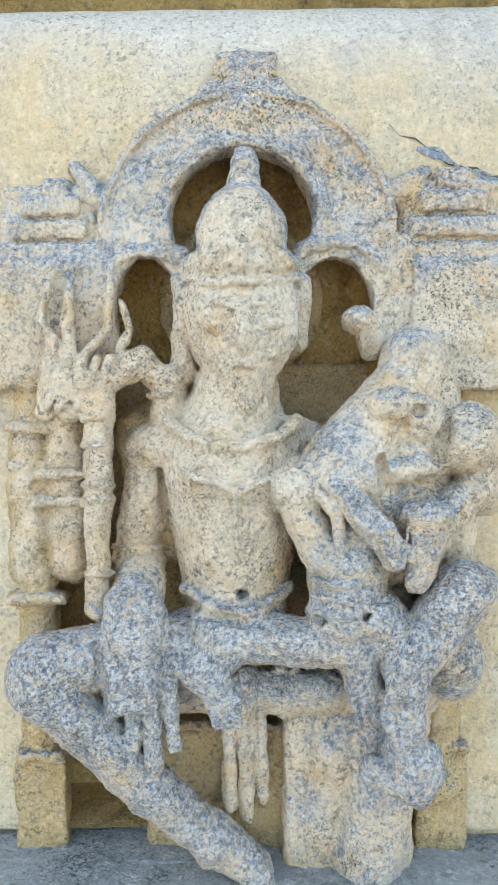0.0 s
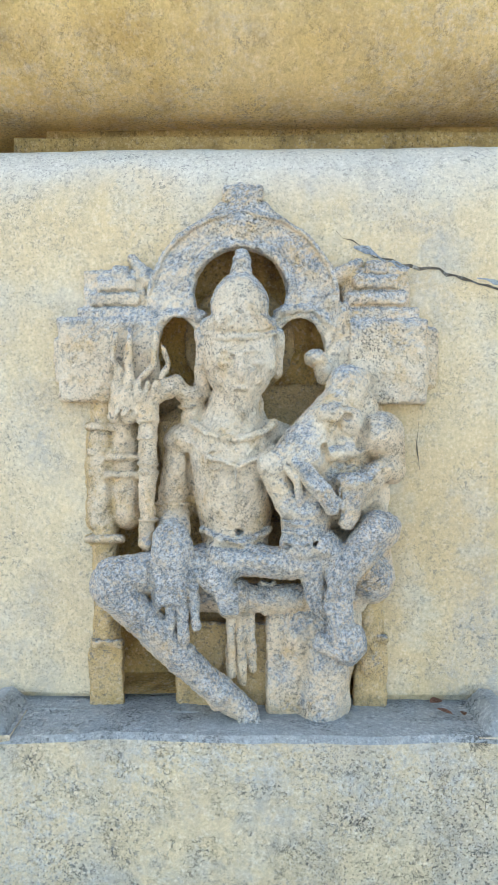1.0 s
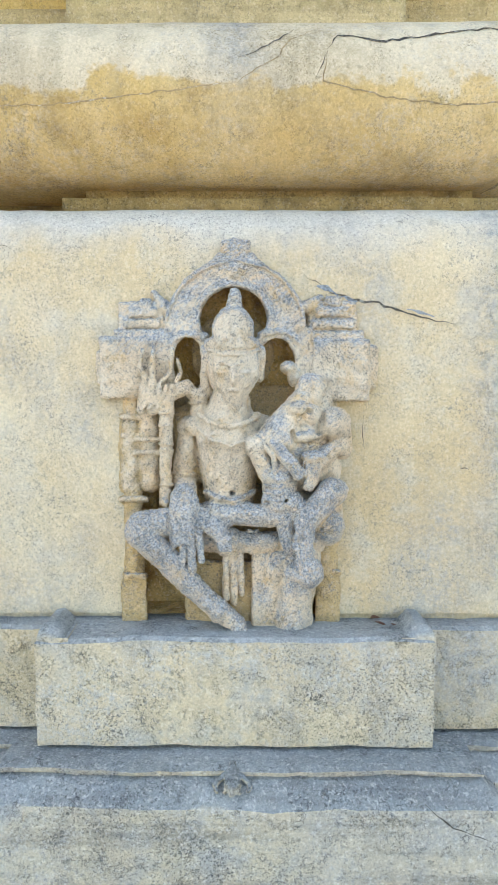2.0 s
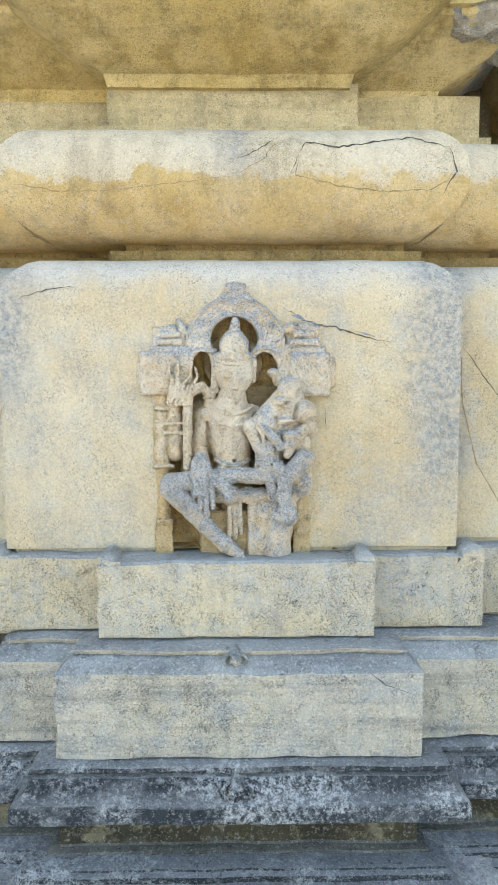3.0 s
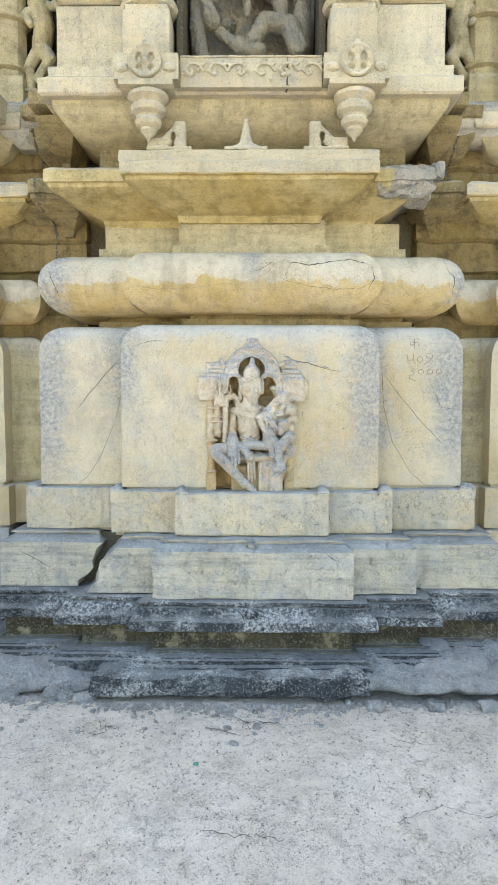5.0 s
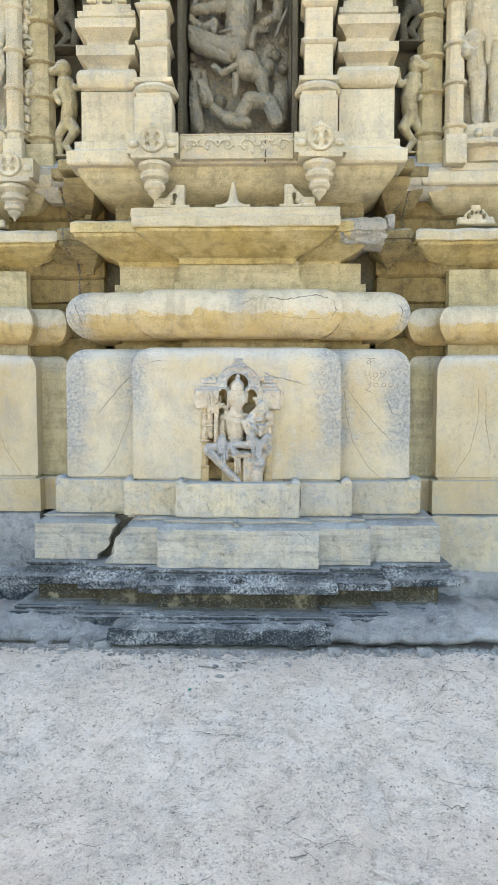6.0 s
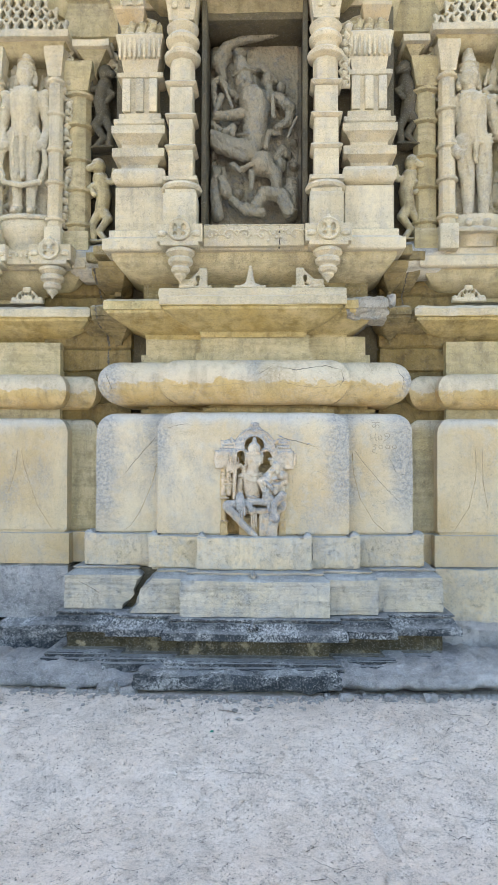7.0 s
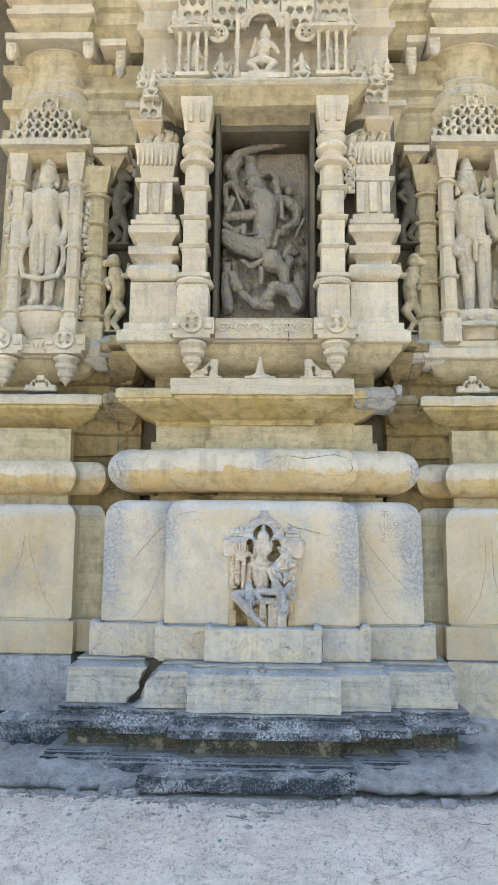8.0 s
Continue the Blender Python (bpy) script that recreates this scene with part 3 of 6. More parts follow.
# ---- carved figures ----
class Clay:
    """A solid modelled from blended limbs and lumps on a grid, then skinned as one mesh. x right, d towards the viewer, z up, in millimetres."""

    def __init__(self, x0, x1, d0, d1, z0, z1, cell):
        self.h = cell
        self.lo = np.array((x0, d0, z0), float)
        self.n = [int((b - a) / cell) + 2 for a, b in ((x0, x1), (d0, d1), (z0, z1))]
        self.f = np.full(self.n, 40.0, np.float32)
        self.axes = [self.lo[i] + cell * np.arange(self.n[i]) for i in range(3)]

    def region(self, lo, hi):
        s = []
        for i in range(3):
            a = max(0, int((lo[i] - self.lo[i]) / self.h) - 1)
            b = min(self.n[i], int((hi[i] - self.lo[i]) / self.h) + 3)
            s.append(slice(a, max(a, b)))
        g = np.meshgrid(*[self.axes[i][s[i]] for i in range(3)], indexing="ij", sparse=True)
        return tuple(s), g

    def merge(self, s, d, k, cut):
        k = k * 0.34
        a = self.f[s]
        if cut:
            d = -d
            m = np.clip(0.5 - 0.5 * (a - d) / k, 0, 1)
            self.f[s] = a + (d - a) * m + k * m * (1 - m)
        else:
            m = np.clip(0.5 + 0.5 * (a - d) / k, 0, 1)
            self.f[s] = a + (d - a) * m - k * m * (1 - m)

    def limb(self, a, b, ra, rb=None, k=6.0, cut=False, flat=1.0):
        rb = ra if rb is None else rb
        a, b = np.array(a, float), np.array(b, float)
        r = max(ra, rb) * max(1.0, flat) + 3 * k
        s, (X, D, Z) = self.region(np.minimum(a, b) - r, np.maximum(a, b) + r)
        ab = b - a
        ll = max(1e-6, float(ab @ ab))
        t = np.clip(((X - a[0]) * ab[0] + (D - a[1]) * ab[1] + (Z - a[2]) * ab[2]) / ll, 0, 1)
        q = np.sqrt((X - a[0] - t * ab[0]) ** 2 + ((D - a[1] - t * ab[1]) / flat) ** 2 + (Z - a[2] - t * ab[2]) ** 2)
        self.merge(s, q - (ra + (rb - ra) * t), k, cut)
        return self

    def path(self, points, r, k=4.0, r1=None):
        n = len(points) - 1
        r1 = r if r1 is None else r1
        for i in range(n):
            self.limb(points[i], points[i + 1], r + (r1 - r) * i / n, r + (r1 - r) * (i + 1) / n, k)
        return self

    def lump(self, c, rx, rd=None, rz=None, k=6.0, cut=False):
        rd = rx if rd is None else rd
        rz = rx if rz is None else rz
        m = 3 * k
        s, (X, D, Z) = self.region((c[0] - rx - m, c[1] - rd - m, c[2] - rz - m), (c[0] + rx + m, c[1] + rd + m, c[2] + rz + m))
        q = np.sqrt(((X - c[0]) / rx) ** 2 + ((D - c[1]) / rd) ** 2 + ((Z - c[2]) / rz) ** 2)
        self.merge(s, (q - 1) * min(rx, rd, rz), k, cut)
        return self

    def slab(self, x0, x1, d0, d1, z0, z1, r=4.0, k=3.0, cut=False):
        m = r + 3 * k
        s, (X, D, Z) = self.region((x0 - m, d0 - m, z0 - m), (x1 + m, d1 + m, z1 + m))
        q = [np.abs(G - (a + b) / 2) - (b - a) / 2 + r for G, a, b in ((X, x0, x1), (D, d0, d1), (Z, z0, z1))]
        out = np.sqrt(np.maximum(q[0], 0) ** 2 + np.maximum(q[1], 0) ** 2 + np.maximum(q[2], 0) ** 2)
        self.merge(s, out + np.minimum(np.maximum(np.maximum(q[0], q[1]), q[2]), 0) - r, k, cut)
        return self

    def disc(self, c, r, d0, d1, k=3.0, cut=False, squash=1.0):
        """A flat disc facing the viewer, between the depths d0 and d1."""
        m = 3 * k
        s, (X, D, Z) = self.region((c[0] - r - m, d0 - m, c[1] - r * squash - m), (c[0] + r + m, d1 + m, c[1] + r * squash + m))
        q = np.sqrt((X - c[0]) ** 2 + ((Z - c[1]) / squash) ** 2) - r
        self.merge(s, np.maximum(q, np.abs(D - (d0 + d1) / 2) - (d1 - d0) / 2), k, cut)
        return self

    def ring(self, c, r, d, tube, a0=0, a1=360, k=2.0, squash=1.0, n=28):
        pts = [(c[0] + r * math.cos(radians(a0 + (a1 - a0) * i / n)), d, c[1] + squash * r * math.sin(radians(a0 + (a1 - a0) * i / n))) for i in range(n + 1)]
        return self.path(pts, tube, k)

    def skin(self, name, material, scale=0.001, wear=0.8, seed=0, erode=0.0, taper=None, erosion=0.0):
        f = self.f
        f += erode
        f[0], f[-1], f[:, 0], f[:, -1], f[:, :, 0], f[:, :, -1] = 9, 9, 9, 9, 9, 9
        inside = f < 0
        nx, ny, nz = self.n
        total = np.zeros((nx - 1, ny - 1, nz - 1), np.float32)
        place = np.zeros((nx - 1, ny - 1, nz - 1, 3), np.float32)
        corner = [(i, j, k) for i in (0, 1) for j in (0, 1) for k in (0, 1)]
        cut = lambda c: (slice(c[0], nx - 1 + c[0]), slice(c[1], ny - 1 + c[1]), slice(c[2], nz - 1 + c[2]))
        for a in corner:
            for ax in range(3):
                if a[ax]:
                    continue
                b = list(a)
                b[ax] = 1
                fa, fb = f[cut(a)], f[cut(b)]
                hit = (fa < 0) != (fb < 0)
                t = np.where(hit, fa / np.where(hit, fa - fb, 1), 0)
                total += hit
                for i in range(3):
                    place[..., i] += np.where(hit, a[i] + (t if i == ax else 0), 0)
        used = total > 0
        index = np.full(used.shape, -1, np.int64)
        index[used] = np.arange(int(used.sum()))
        grid = np.argwhere(used)
        v = (place[used] / total[used][:, None] + grid) * self.h + self.lo
        quads = []
        for ax in range(3):
            u, w = (ax + 1) % 3, (ax + 2) % 3
            lo = [slice(1, m - 1) for m in self.n]
            lo[ax] = slice(0, self.n[ax] - 1)
            hi = list(lo)
            hi[ax] = slice(1, self.n[ax])
            ia, ib = inside[tuple(lo)], inside[tuple(hi)]
            at = np.argwhere(ia != ib)
            flip = ib[tuple(at.T)]
            at = at + np.array([0 if i == ax else 1 for i in range(3)])
            ids = []
            for du, dw in ((0, 0), (1, 0), (1, 1), (0, 1)):
                p = at.copy()
                p[:, u] -= du
                p[:, w] -= dw
                ids.append(index[tuple(p.T)])
            q = np.stack(ids, 1)
            q[flip] = q[flip][:, ::-1]
            quads.append(q)
        q = np.concatenate(quads)[:, ::-1]
        rng = np.random.default_rng(seed)
        for wave in (0.02, 0.05, 0.12, 0.24):
            for i in range(3):
                kx = rng.normal(size=3) * wave
                v[:, i] += wear * 0.5 * np.sin(v @ kx * 2 + rng.uniform(0, 6)) * np.sin(v @ rng.normal(size=3) * wave * 2)
        if erosion:
            for i in range(len(v)):
                p = Vector(v[i])
                v[i] += np.array(noise.noise_vector(p * 0.045)) * erosion + np.array(noise.noise_vector(p * 0.13)) * erosion * 0.5
        if taper:
            # what stands out further is carved a little smaller
            cx, cz, far = taper
            rise = np.clip(v[:, 2] / 130.0, 0, 1)
            shrink = np.clip(v[:, 1], -40, 200) / far
            v[:, 0] = cx + (v[:, 0] - cx) * (1 - shrink)
            v[:, 2] = v[:, 2] - (v[:, 2] - cz) * shrink * rise
        pts = np.stack((v[:, 0], -v[:, 1], v[:, 2]), 1) * scale
        me = bpy.data.meshes.new(name)
        me.vertices.add(len(pts))
        me.vertices.foreach_set("co", pts.ravel().astype(np.float32))
        me.loops.add(q.size)
        me.loops.foreach_set("vertex_index", q.ravel().astype(np.int32))
        me.polygons.add(len(q))
        me.polygons.foreach_set("loop_start", np.arange(0, q.size, 4, dtype=np.int32))
        me.update(calc_edges=True)
        me.validate()
        me.polygons.foreach_set("use_smooth", np.ones(len(me.polygons), bool))
        me.materials.append(material)
        return me


def seated_couple():
    """The carved relief in the middle panel: a seated pair under a trefoil arch between two pillars."""
    c = Clay(-310, 310, -96, 150, -12, 850, 2.5)
    # arch and capitals
    c.disc((-2, 645), 150, -12, 24)
    c.slab(-292, -125, -12, 26, 492, 628, 6)
    c.slab(162, 284, -12, 28, 488, 622, 6)
    c.slab(-300, -270, -12, 14, 520, 600, 10)
    c.slab(270, 302, -12, 14, 510, 610, 12)
    for x0, x1, z in ((-262, -150, 636), (-242, -160, 660), (-228, -168, 684), (-204, -178, 702)):
        c.slab(x0, x1, -12, 22, z - 14, z + 8, 5)
    for x0, x1, z in ((150, 272, 632), (160, 250, 658), (170, 240, 684), (186, 222, 706)):
        c.slab(x0, x1, -12, 22, z - 14, z + 8, 5)
    c.limb((-2, 2, 770), (-2, 4, 812), 46, 27, 40, flat=0.6)
    c.slab(-34, 30, -12, 16, 808, 834, 6, 6)
    c.limb((-70, 6, 755), (-34, 6, 800), 14, 10, 8).limb((66, 6, 755), (32, 6, 800), 14, 10, 8)
    c.limb((-150, 6, 690), (-175, 6, 720), 16, 8, 8).limb((148, 6, 690), (176, 6, 712), 16, 8, 8)
    c.ring((-2, 645), 146, 24, 5, 8, 172)
    c.slab(-150, 165, -12, 20, 540, 650, 4)
    c.slab(-250, -150, -12, 15, 610, 704, 8)
    c.slab(150, 255, -12, 15, 610, 704, 8)
    c.limb((-110, 6, 700), (-34, 6, 792), 22, 14, 10).limb((106, 6, 700), (30, 6, 792), 22, 14, 10)
    # trefoil hollow
    c.disc((-6, 664), 70, -70, 60, 3, True)
    c.disc((-102, 568), 32, -70, 60, 3, True, 1.85)
    c.disc((86, 565), 40, -70, 60, 3, True, 1.5)
    c.slab(-130, 120, -70, 60, 300, 566, 6, 3, True)
    c.ring((-6, 664), 78, 24, 7, -18, 198)
    c.ring((-6, 664), 94, 22, 3, -18, 198)
    c.ring((-102, 590), 44, 22, 7, 30, 150)
    c.ring((86, 588), 52, 22, 7, 30, 150)
    c.limb((-84, 20, 634), (-66, 20, 628), 11, 9).limb((70, 20, 640), (52, 20, 632), 13, 9)
    c.lump((112, 20, 560), 20, 14, 16).lump((124, 20, 540), 16, 14, 22)
    # halo behind the head
    c.disc((-8, 590), 88, -76, -44)
    c.slab(-170, 175, -76, -52, 120, 520, 6)
    c.slab(-66, 34, -80, 20, 240, 470, 20, 10)
    c.slab(-40, 26, -80, 30, 470, 640, 20, 10)
    c.slab(70, 170, -80, 30, 240, 460, 20, 10)
    c.limb((-84, -18, 330), (-100, -18, 440), 36, 40, 10)
    # pillars
    c.slab(-252, -196, -30, 14, -10, 92, 4)
    c.limb((-222, -4, 80), (-222, -4, 500), 22, 22)
    c.limb((-228, -2, 300), (-228, -2, 430), 25)
    for z, r in ((96, 28), (268, 33), (376, 30), (412, 29), (452, 30)):
        c.limb((-228 - 8, 0, z), (-214, 0, z), r * 0.45, None, 3)
        c.slab(-222 - r, -222 + r, -20, 24, z - 7, z + 7, 6)
    c.slab(172, 226, -30, 12, -10, 102, 4)
    c.limb((196, -6, 60), (200, -6, 480), 25, 22)
    for z in (104, 230, 330, 440):
        c.slab(170, 228, -20, 18, z - 7, z + 7, 6)
    c.limb((-186, 2, 310), (-190, 2, 500), 27, 23)
    for z in (374, 404):
        c.slab(-222, -150, -14, 34, z - 6, z + 6, 5)
    # seat
    c.slab(-112, 38, -80, 12, -10, 132, 8)
    c.slab(32, 166, -40, 38, -10, 150, 10, 8)
    c.limb((120, 20, 0), (140, 26, 140), 40, 44, 10)
    c.limb((60, 6, 10), (92, 16, 130), 34, 40, 10)
    c.limb((-80, 34, 172), (170, 34, 172), 24, 26)
    c.limb((-20, 44, 180), (-20, 44, 168), 30)
    for x in (30, 42, 94):
        c.limb((x, 40, 150), (x, 40, 196), 7, 7, 2)
    for x, b in ((-24, 50), (-8, 40), (8, 60)):
        c.limb((x, 40, 168), (x + 2, 26, b), 9, 8, 3)
    # torso
    c.limb((-16, 22, 265), (-18, 24, 405), 52, 74, 14)
    c.lump((-20, 24, 430), 112, 42, 42, 18)
    c.limb((-20, 26, 440), (-14, 32, 486), 66, 44, 14)
    c.lump((-14, 40, 262), 50, 36, 40, 12)
    c.lump((-52, 58, 398), 32, 18, 30, 10).lump((16, 58, 398), 32, 18, 30, 10)
    c.lump((-10, 70, 284), 5, 8, 5, 2, True)
    c.limb((-14, 36, 440), (-12, 38, 500), 40, 38, 10)
    c.path([(-80, 58, 458), (-56, 82, 440), (-16, 97, 430), (24, 82, 440), (48, 58, 458)], 7, 3)
    c.path([(-88, 54, 428), (-54, 90, 402), (-16, 101, 388), (28, 88, 404), (52, 60, 426)], 5, 2)
    c.ring((-46, 398), 16, 92, 3)
    c.limb((-16, 100, 386), (-14, 92, 330), 4, 4, 2)
    c.path([(-66, 50, 284), (-40, 72, 270), (-14, 82, 262), (14, 72, 270), (38, 50, 284)], 7, 3)
    # head and tall crown
    c.lump((-8, 46, 566), 58, 48, 76, 8)
    c.limb((-8, 60, 532), (-5, 74, 474), 40, 13, 10)
    c.lump((-33, 87, 552), 15, 8, 7, 3).lump((19, 87, 552), 15, 8, 7, 3)
    c.lump((-34, 76, 532), 14, 12, 16, 8).lump((20, 76, 532), 14, 12, 16, 8)
    c.lump((-6, 95, 546), 10, 10, 26, 5)
    c.path([(-48, 74, 566), (-28, 90, 574), (-8, 96, 568), (14, 90, 574), (34, 74, 566)], 5, 4)
    c.lump((-6, 93, 512), 15, 8, 5, 4)
    c.lump((-8, 44, 612), 61, 51, 24, 4)
    for x in (-44, -26, -8, 10, 28):
        c.lump((x, 92 - abs(x + 8) * 0.45, 618), 8, 7, 15, 3)
    c.path([(-64, 56, 600), (-40, 82, 594), (-8, 97, 592), (24, 82, 594), (48, 56, 600)], 5, 2)
    c.lump((-7, 40, 636), 46, 42, 62, 6)
    c.limb((-5, 36, 690), (-3, 34, 722), 19, 13, 4)
    c.lump((-3, 36, 716), 17, 16, 9, 3)
    for z, r in ((648, 46), (668, 40), (684, 30)):
        c.lump((-7, 38, z), r, r * 0.9, 5, 3)
    c.limb((-66, 28, 600), (-66, 26, 506), 11, 15, 4).limb((52, 28, 600), (50, 20, 540), 10, 11, 4)
    # hanging arm
    c.limb((-98, 18, 420), (-118, 18, 316), 27, 24, 10)
    for z in (312, 326):
        c.lump((-114, 18, z), 34, 32, 7, 3)
    c.limb((-112, 20, 310), (-112, 60, 270), 26, 26, 8)
    c.lump((-115, 82, 250), 34, 24, 56, 8)
    c.slab(-146, -92, 60, 100, 160, 216, 10, 8)
    for i, (x, z) in enumerate(((-138, 160), (-120, 130), (-104, 106), (-88, 128))):
        c.limb((x, 84, 205), (x + 4 * i - 2, 82, z), 11, 9, 3)
    c.limb((-84, 84, 212), (-46, 84, 186), 9, 9, 4)
    # raised arm with a trident staff
    c.limb((-84, 26, 440), (-78, 36, 500), 20, 17, 8).lump((-80, 36, 500), 24, 22, 9, 3).lump((-84, 36, 484), 23, 22, 6, 3)
    c.limb((-84, 36, 496), (-108, 40, 520), 16, 13, 6)
    c.limb((-108, 40, 520), (-170, 44, 490), 17, 15, 6).lump((-178, 46, 498), 34, 20, 22, 6)
    c.limb((-205, 40, 470), (-196, 40, 540), 12, 9, 4)
    for x in (-196, -182, -166, -152):
        c.limb((x - 6, 56, 474), (x + 16, 56, 520), 6, 6, 2)
    c.path([(-176, 40, 510), (-182, 40, 560), (-176, 38, 612)], 9, 3, 5)
    c.path([(-184, 40, 520), (-206, 40, 560), (-200, 38, 600)], 8, 3, 5)
    c.path([(-168, 40, 520), (-140, 40, 552), (-138, 38, 600)], 8, 3, 5)
    c.path([(-130, 40, 530), (-118, 40, 552), (-128, 38, 580)], 6, 3, 4)
    c.limb((-150, 46, 486), (-156, 52, 262), 16, 13, 3)
    for z in (462, 434, 392, 378, 300):
        c.lump((-153, 50, z), 20, 20, 6, 2)
    c.limb((-180, 42, 470), (-148, 48, 478), 14, 12, 5)
    # bent leg
    c.limb((-60, 40, 222), (-206, 74, 208), 40, 34, 12)
    c.lump((-212, 78, 198), 36, 34, 36, 10)
    c.limb((-212, 78, 186), (-104, 62, 84), 34, 25, 10)
    c.limb((-104, 62, 84), (-40, 46, 30), 24, 22, 8)
    c.limb((-40, 46, 30), (6, 44, 2), 25, 16, 8)
    for i in range(4):
        c.limb((-20 + 9 * i, 58, 18 - i * 2), (-6 + 9 * i, 58, -6), 6, 5, 2)
    c.lump((-106, 62, 96), 28, 28, 9, 3)
    # folded leg and feet
    c.limb((-34, 66, 240), (112, 72, 226), 30, 24, 10)
    c.lump((-30, 74, 228), 28, 24, 30, 8)
    c.limb((-46, 82, 206), (-30, 84, 172), 22, 18, 6)
    c.path([(-64, 84, 196), (-40, 92, 178), (-26, 94, 156)], 9, 3)
    for i in range(4):
        c.limb((-44 + 9 * i, 94, 178), (-36 + 7 * i, 92, 150), 6, 5, 2)
    c.limb((104, 76, 228), (112, 72, 178), 22, 20, 6)
    for i in range(4):
        c.limb((98 + 9 * i, 84, 186), (104 + 9 * i, 82, 152), 6, 5, 2)
    # consort, seated on the knee
    c.limb((160, 52, 500), (92, 70, 408), 34, 46, 12)
    c.lump((160, 56, 520), 34, 30, 30, 8)
    c.lump((178, 44, 478), 30, 30, 38, 8)
    c.lump((132, 92, 470), 26, 20, 20, 8)
    c.lump((162, 82, 460), 25, 24, 25, 6).lump((158, 102, 466), 6, 8, 6, 3, True)
    c.lump((44, 84, 388), 28, 28, 30, 6)
    c.limb((44, 84, 380), (68, 84, 320), 22, 19, 6)
    c.path([(56, 92, 410), (104, 98, 404), (150, 92, 408), (196, 76, 424)], 12, 4)
    c.lump((134, 44, 360), 76, 44, 74, 12).lump((150, 52, 424), 60, 40, 40, 10)
    c.path([(56, 100, 392), (80, 104, 366), (86, 100, 330)], 7, 3)
    c.path([(80, 104, 392), (112, 110, 352), (134, 104, 322)], 13, 4)
    c.path([(96, 110, 388), (128, 112, 352), (140, 104, 330)], 7, 3)
    c.limb((96, 60, 330), (92, 70, 262), 42, 38, 10)
    for z in (300, 284, 268):
        c.path([(60, 96, z), (92, 108, z - 6), (124, 92, z + 4)], 4, 2)
    c.lump((98, 86, 312), 24, 22, 22, 8)
    c.lump((210, 62, 438), 38, 36, 38, 6)
    c.limb((224, 54, 420), (228, 50, 380), 24, 22, 8)
    c.limb((222, 60, 390), (176, 88, 352), 22, 18, 6).limb((176, 88, 352), (158, 94, 300), 18, 15, 6)
    c.lump((166, 96, 362), 28, 20, 18, 6)
    for i in range(4):
        c.limb((150 + 10 * i, 104, 362), (142 + 10 * i, 104, 326 - 3 * i), 7, 6, 2)
    c.limb((206, 76, 284), (152, 88, 214), 33, 27, 8)
    c.lump((210, 72, 286), 34, 32, 30, 8)
    c.lump((200, 46, 206), 36, 34, 42, 8)
    c.limb((120, 76, 260), (160, 72, 220), 30, 26, 8)
    c.limb((150, 90, 206), (152, 90, 140), 22, 17, 6)
    c.path([(136, 98, 200), (128, 100, 160), (144, 100, 120)], 8, 3)
    c.limb((152, 88, 140), (150, 76, 118), 17, 26, 6)
    c.lump((160, 74, 106), 32, 32, 30, 6)
    c.limb((120, 80, 106), (160, 88, 96), 15, 16, 5)
    c.limb((205, 40, 380), (212, 30, 230), 18, 20, 8)
    # deep chisel lines between the forms
    def groove(points, r):
        for a, b in zip(points, points[1:]):
            c.limb(a, b, r, r, 5, True)
    groove([(-62, 64, 482), (-10, 92, 458), (44, 64, 482)], 5)
    groove([(-86, 40, 424), (-80, 34, 350), (-72, 40, 290)], 9)
    groove([(56, 60, 430), (50, 60, 350), (50, 66, 280)], 10)
    groove([(-64, 76, 262), (-10, 88, 256), (70, 92, 262), (112, 96, 264)], 6)
    groove([(-150, 92, 190), (-150, 96, 270)], 5)
    groove([(-84, 92, 200), (-80, 92, 280)], 7)
    groove([(-66, 66, 632), (-8, 92, 634), (50, 66, 632)], 3)
    groove([(72, 112, 440), (112, 118, 446), (150, 112, 440)], 6)
    groove([(120, 100, 420), (128, 108, 380), (150, 100, 340)], 6)
    groove([(178, 88, 420), (186, 84, 470), (192, 70, 500)], 8)
    groove([(66, 108, 300), (110, 114, 296), (134, 100, 310)], 4)
    groove([(66, 104, 276), (100, 112, 272), (130, 98, 280)], 4)
    groove([(140, 110, 250), (186, 104, 300)], 6)
    groove([(118, 104, 232), (130, 110, 160)], 6)
    groove([(-10, 52, 150), (-8, 40, 40)], 5)
    groove([(-60, 92, 430), (-40, 96, 404)], 2.5)
    groove([(34, 60, 140), (26, 50, 10)], 6)
    groove([(-184, 104, 120), (-130, 92, 76)], 3)
    for x in (-286, -262, -236, -208):
        groove([(x, 28, 505), (x, 28, 610)], 2.5)
    for z in (520, 600):
        groove([(176, 30, z), (276, 30, z)], 2.5)
    c.ring((-6, 664), 86, 25, 3, -16, 196)
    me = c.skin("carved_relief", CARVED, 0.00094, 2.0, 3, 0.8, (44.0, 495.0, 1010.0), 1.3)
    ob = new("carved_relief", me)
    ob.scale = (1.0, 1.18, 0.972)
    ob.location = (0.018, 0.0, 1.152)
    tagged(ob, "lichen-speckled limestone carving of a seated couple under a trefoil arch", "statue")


seated_couple()


# ---- the niche bay ----
def bar(name, parent, material, x0, x1, front, back, profile, step=0.05, wear=0.002, label=""):
    return part(name, wrap(x0, x1, front, back, profile, step=step, wear=wear, seed=x0 + profile[0][1]), material, parent, label)


def infill(x0, x1, y0, y1, z0, z1, material, label):
    ob = part("wall_infill", block(x0, x1, y0, y1, z0, z1, 0.006), material)
    return tagged(ob, label, "wall", kind="structure")


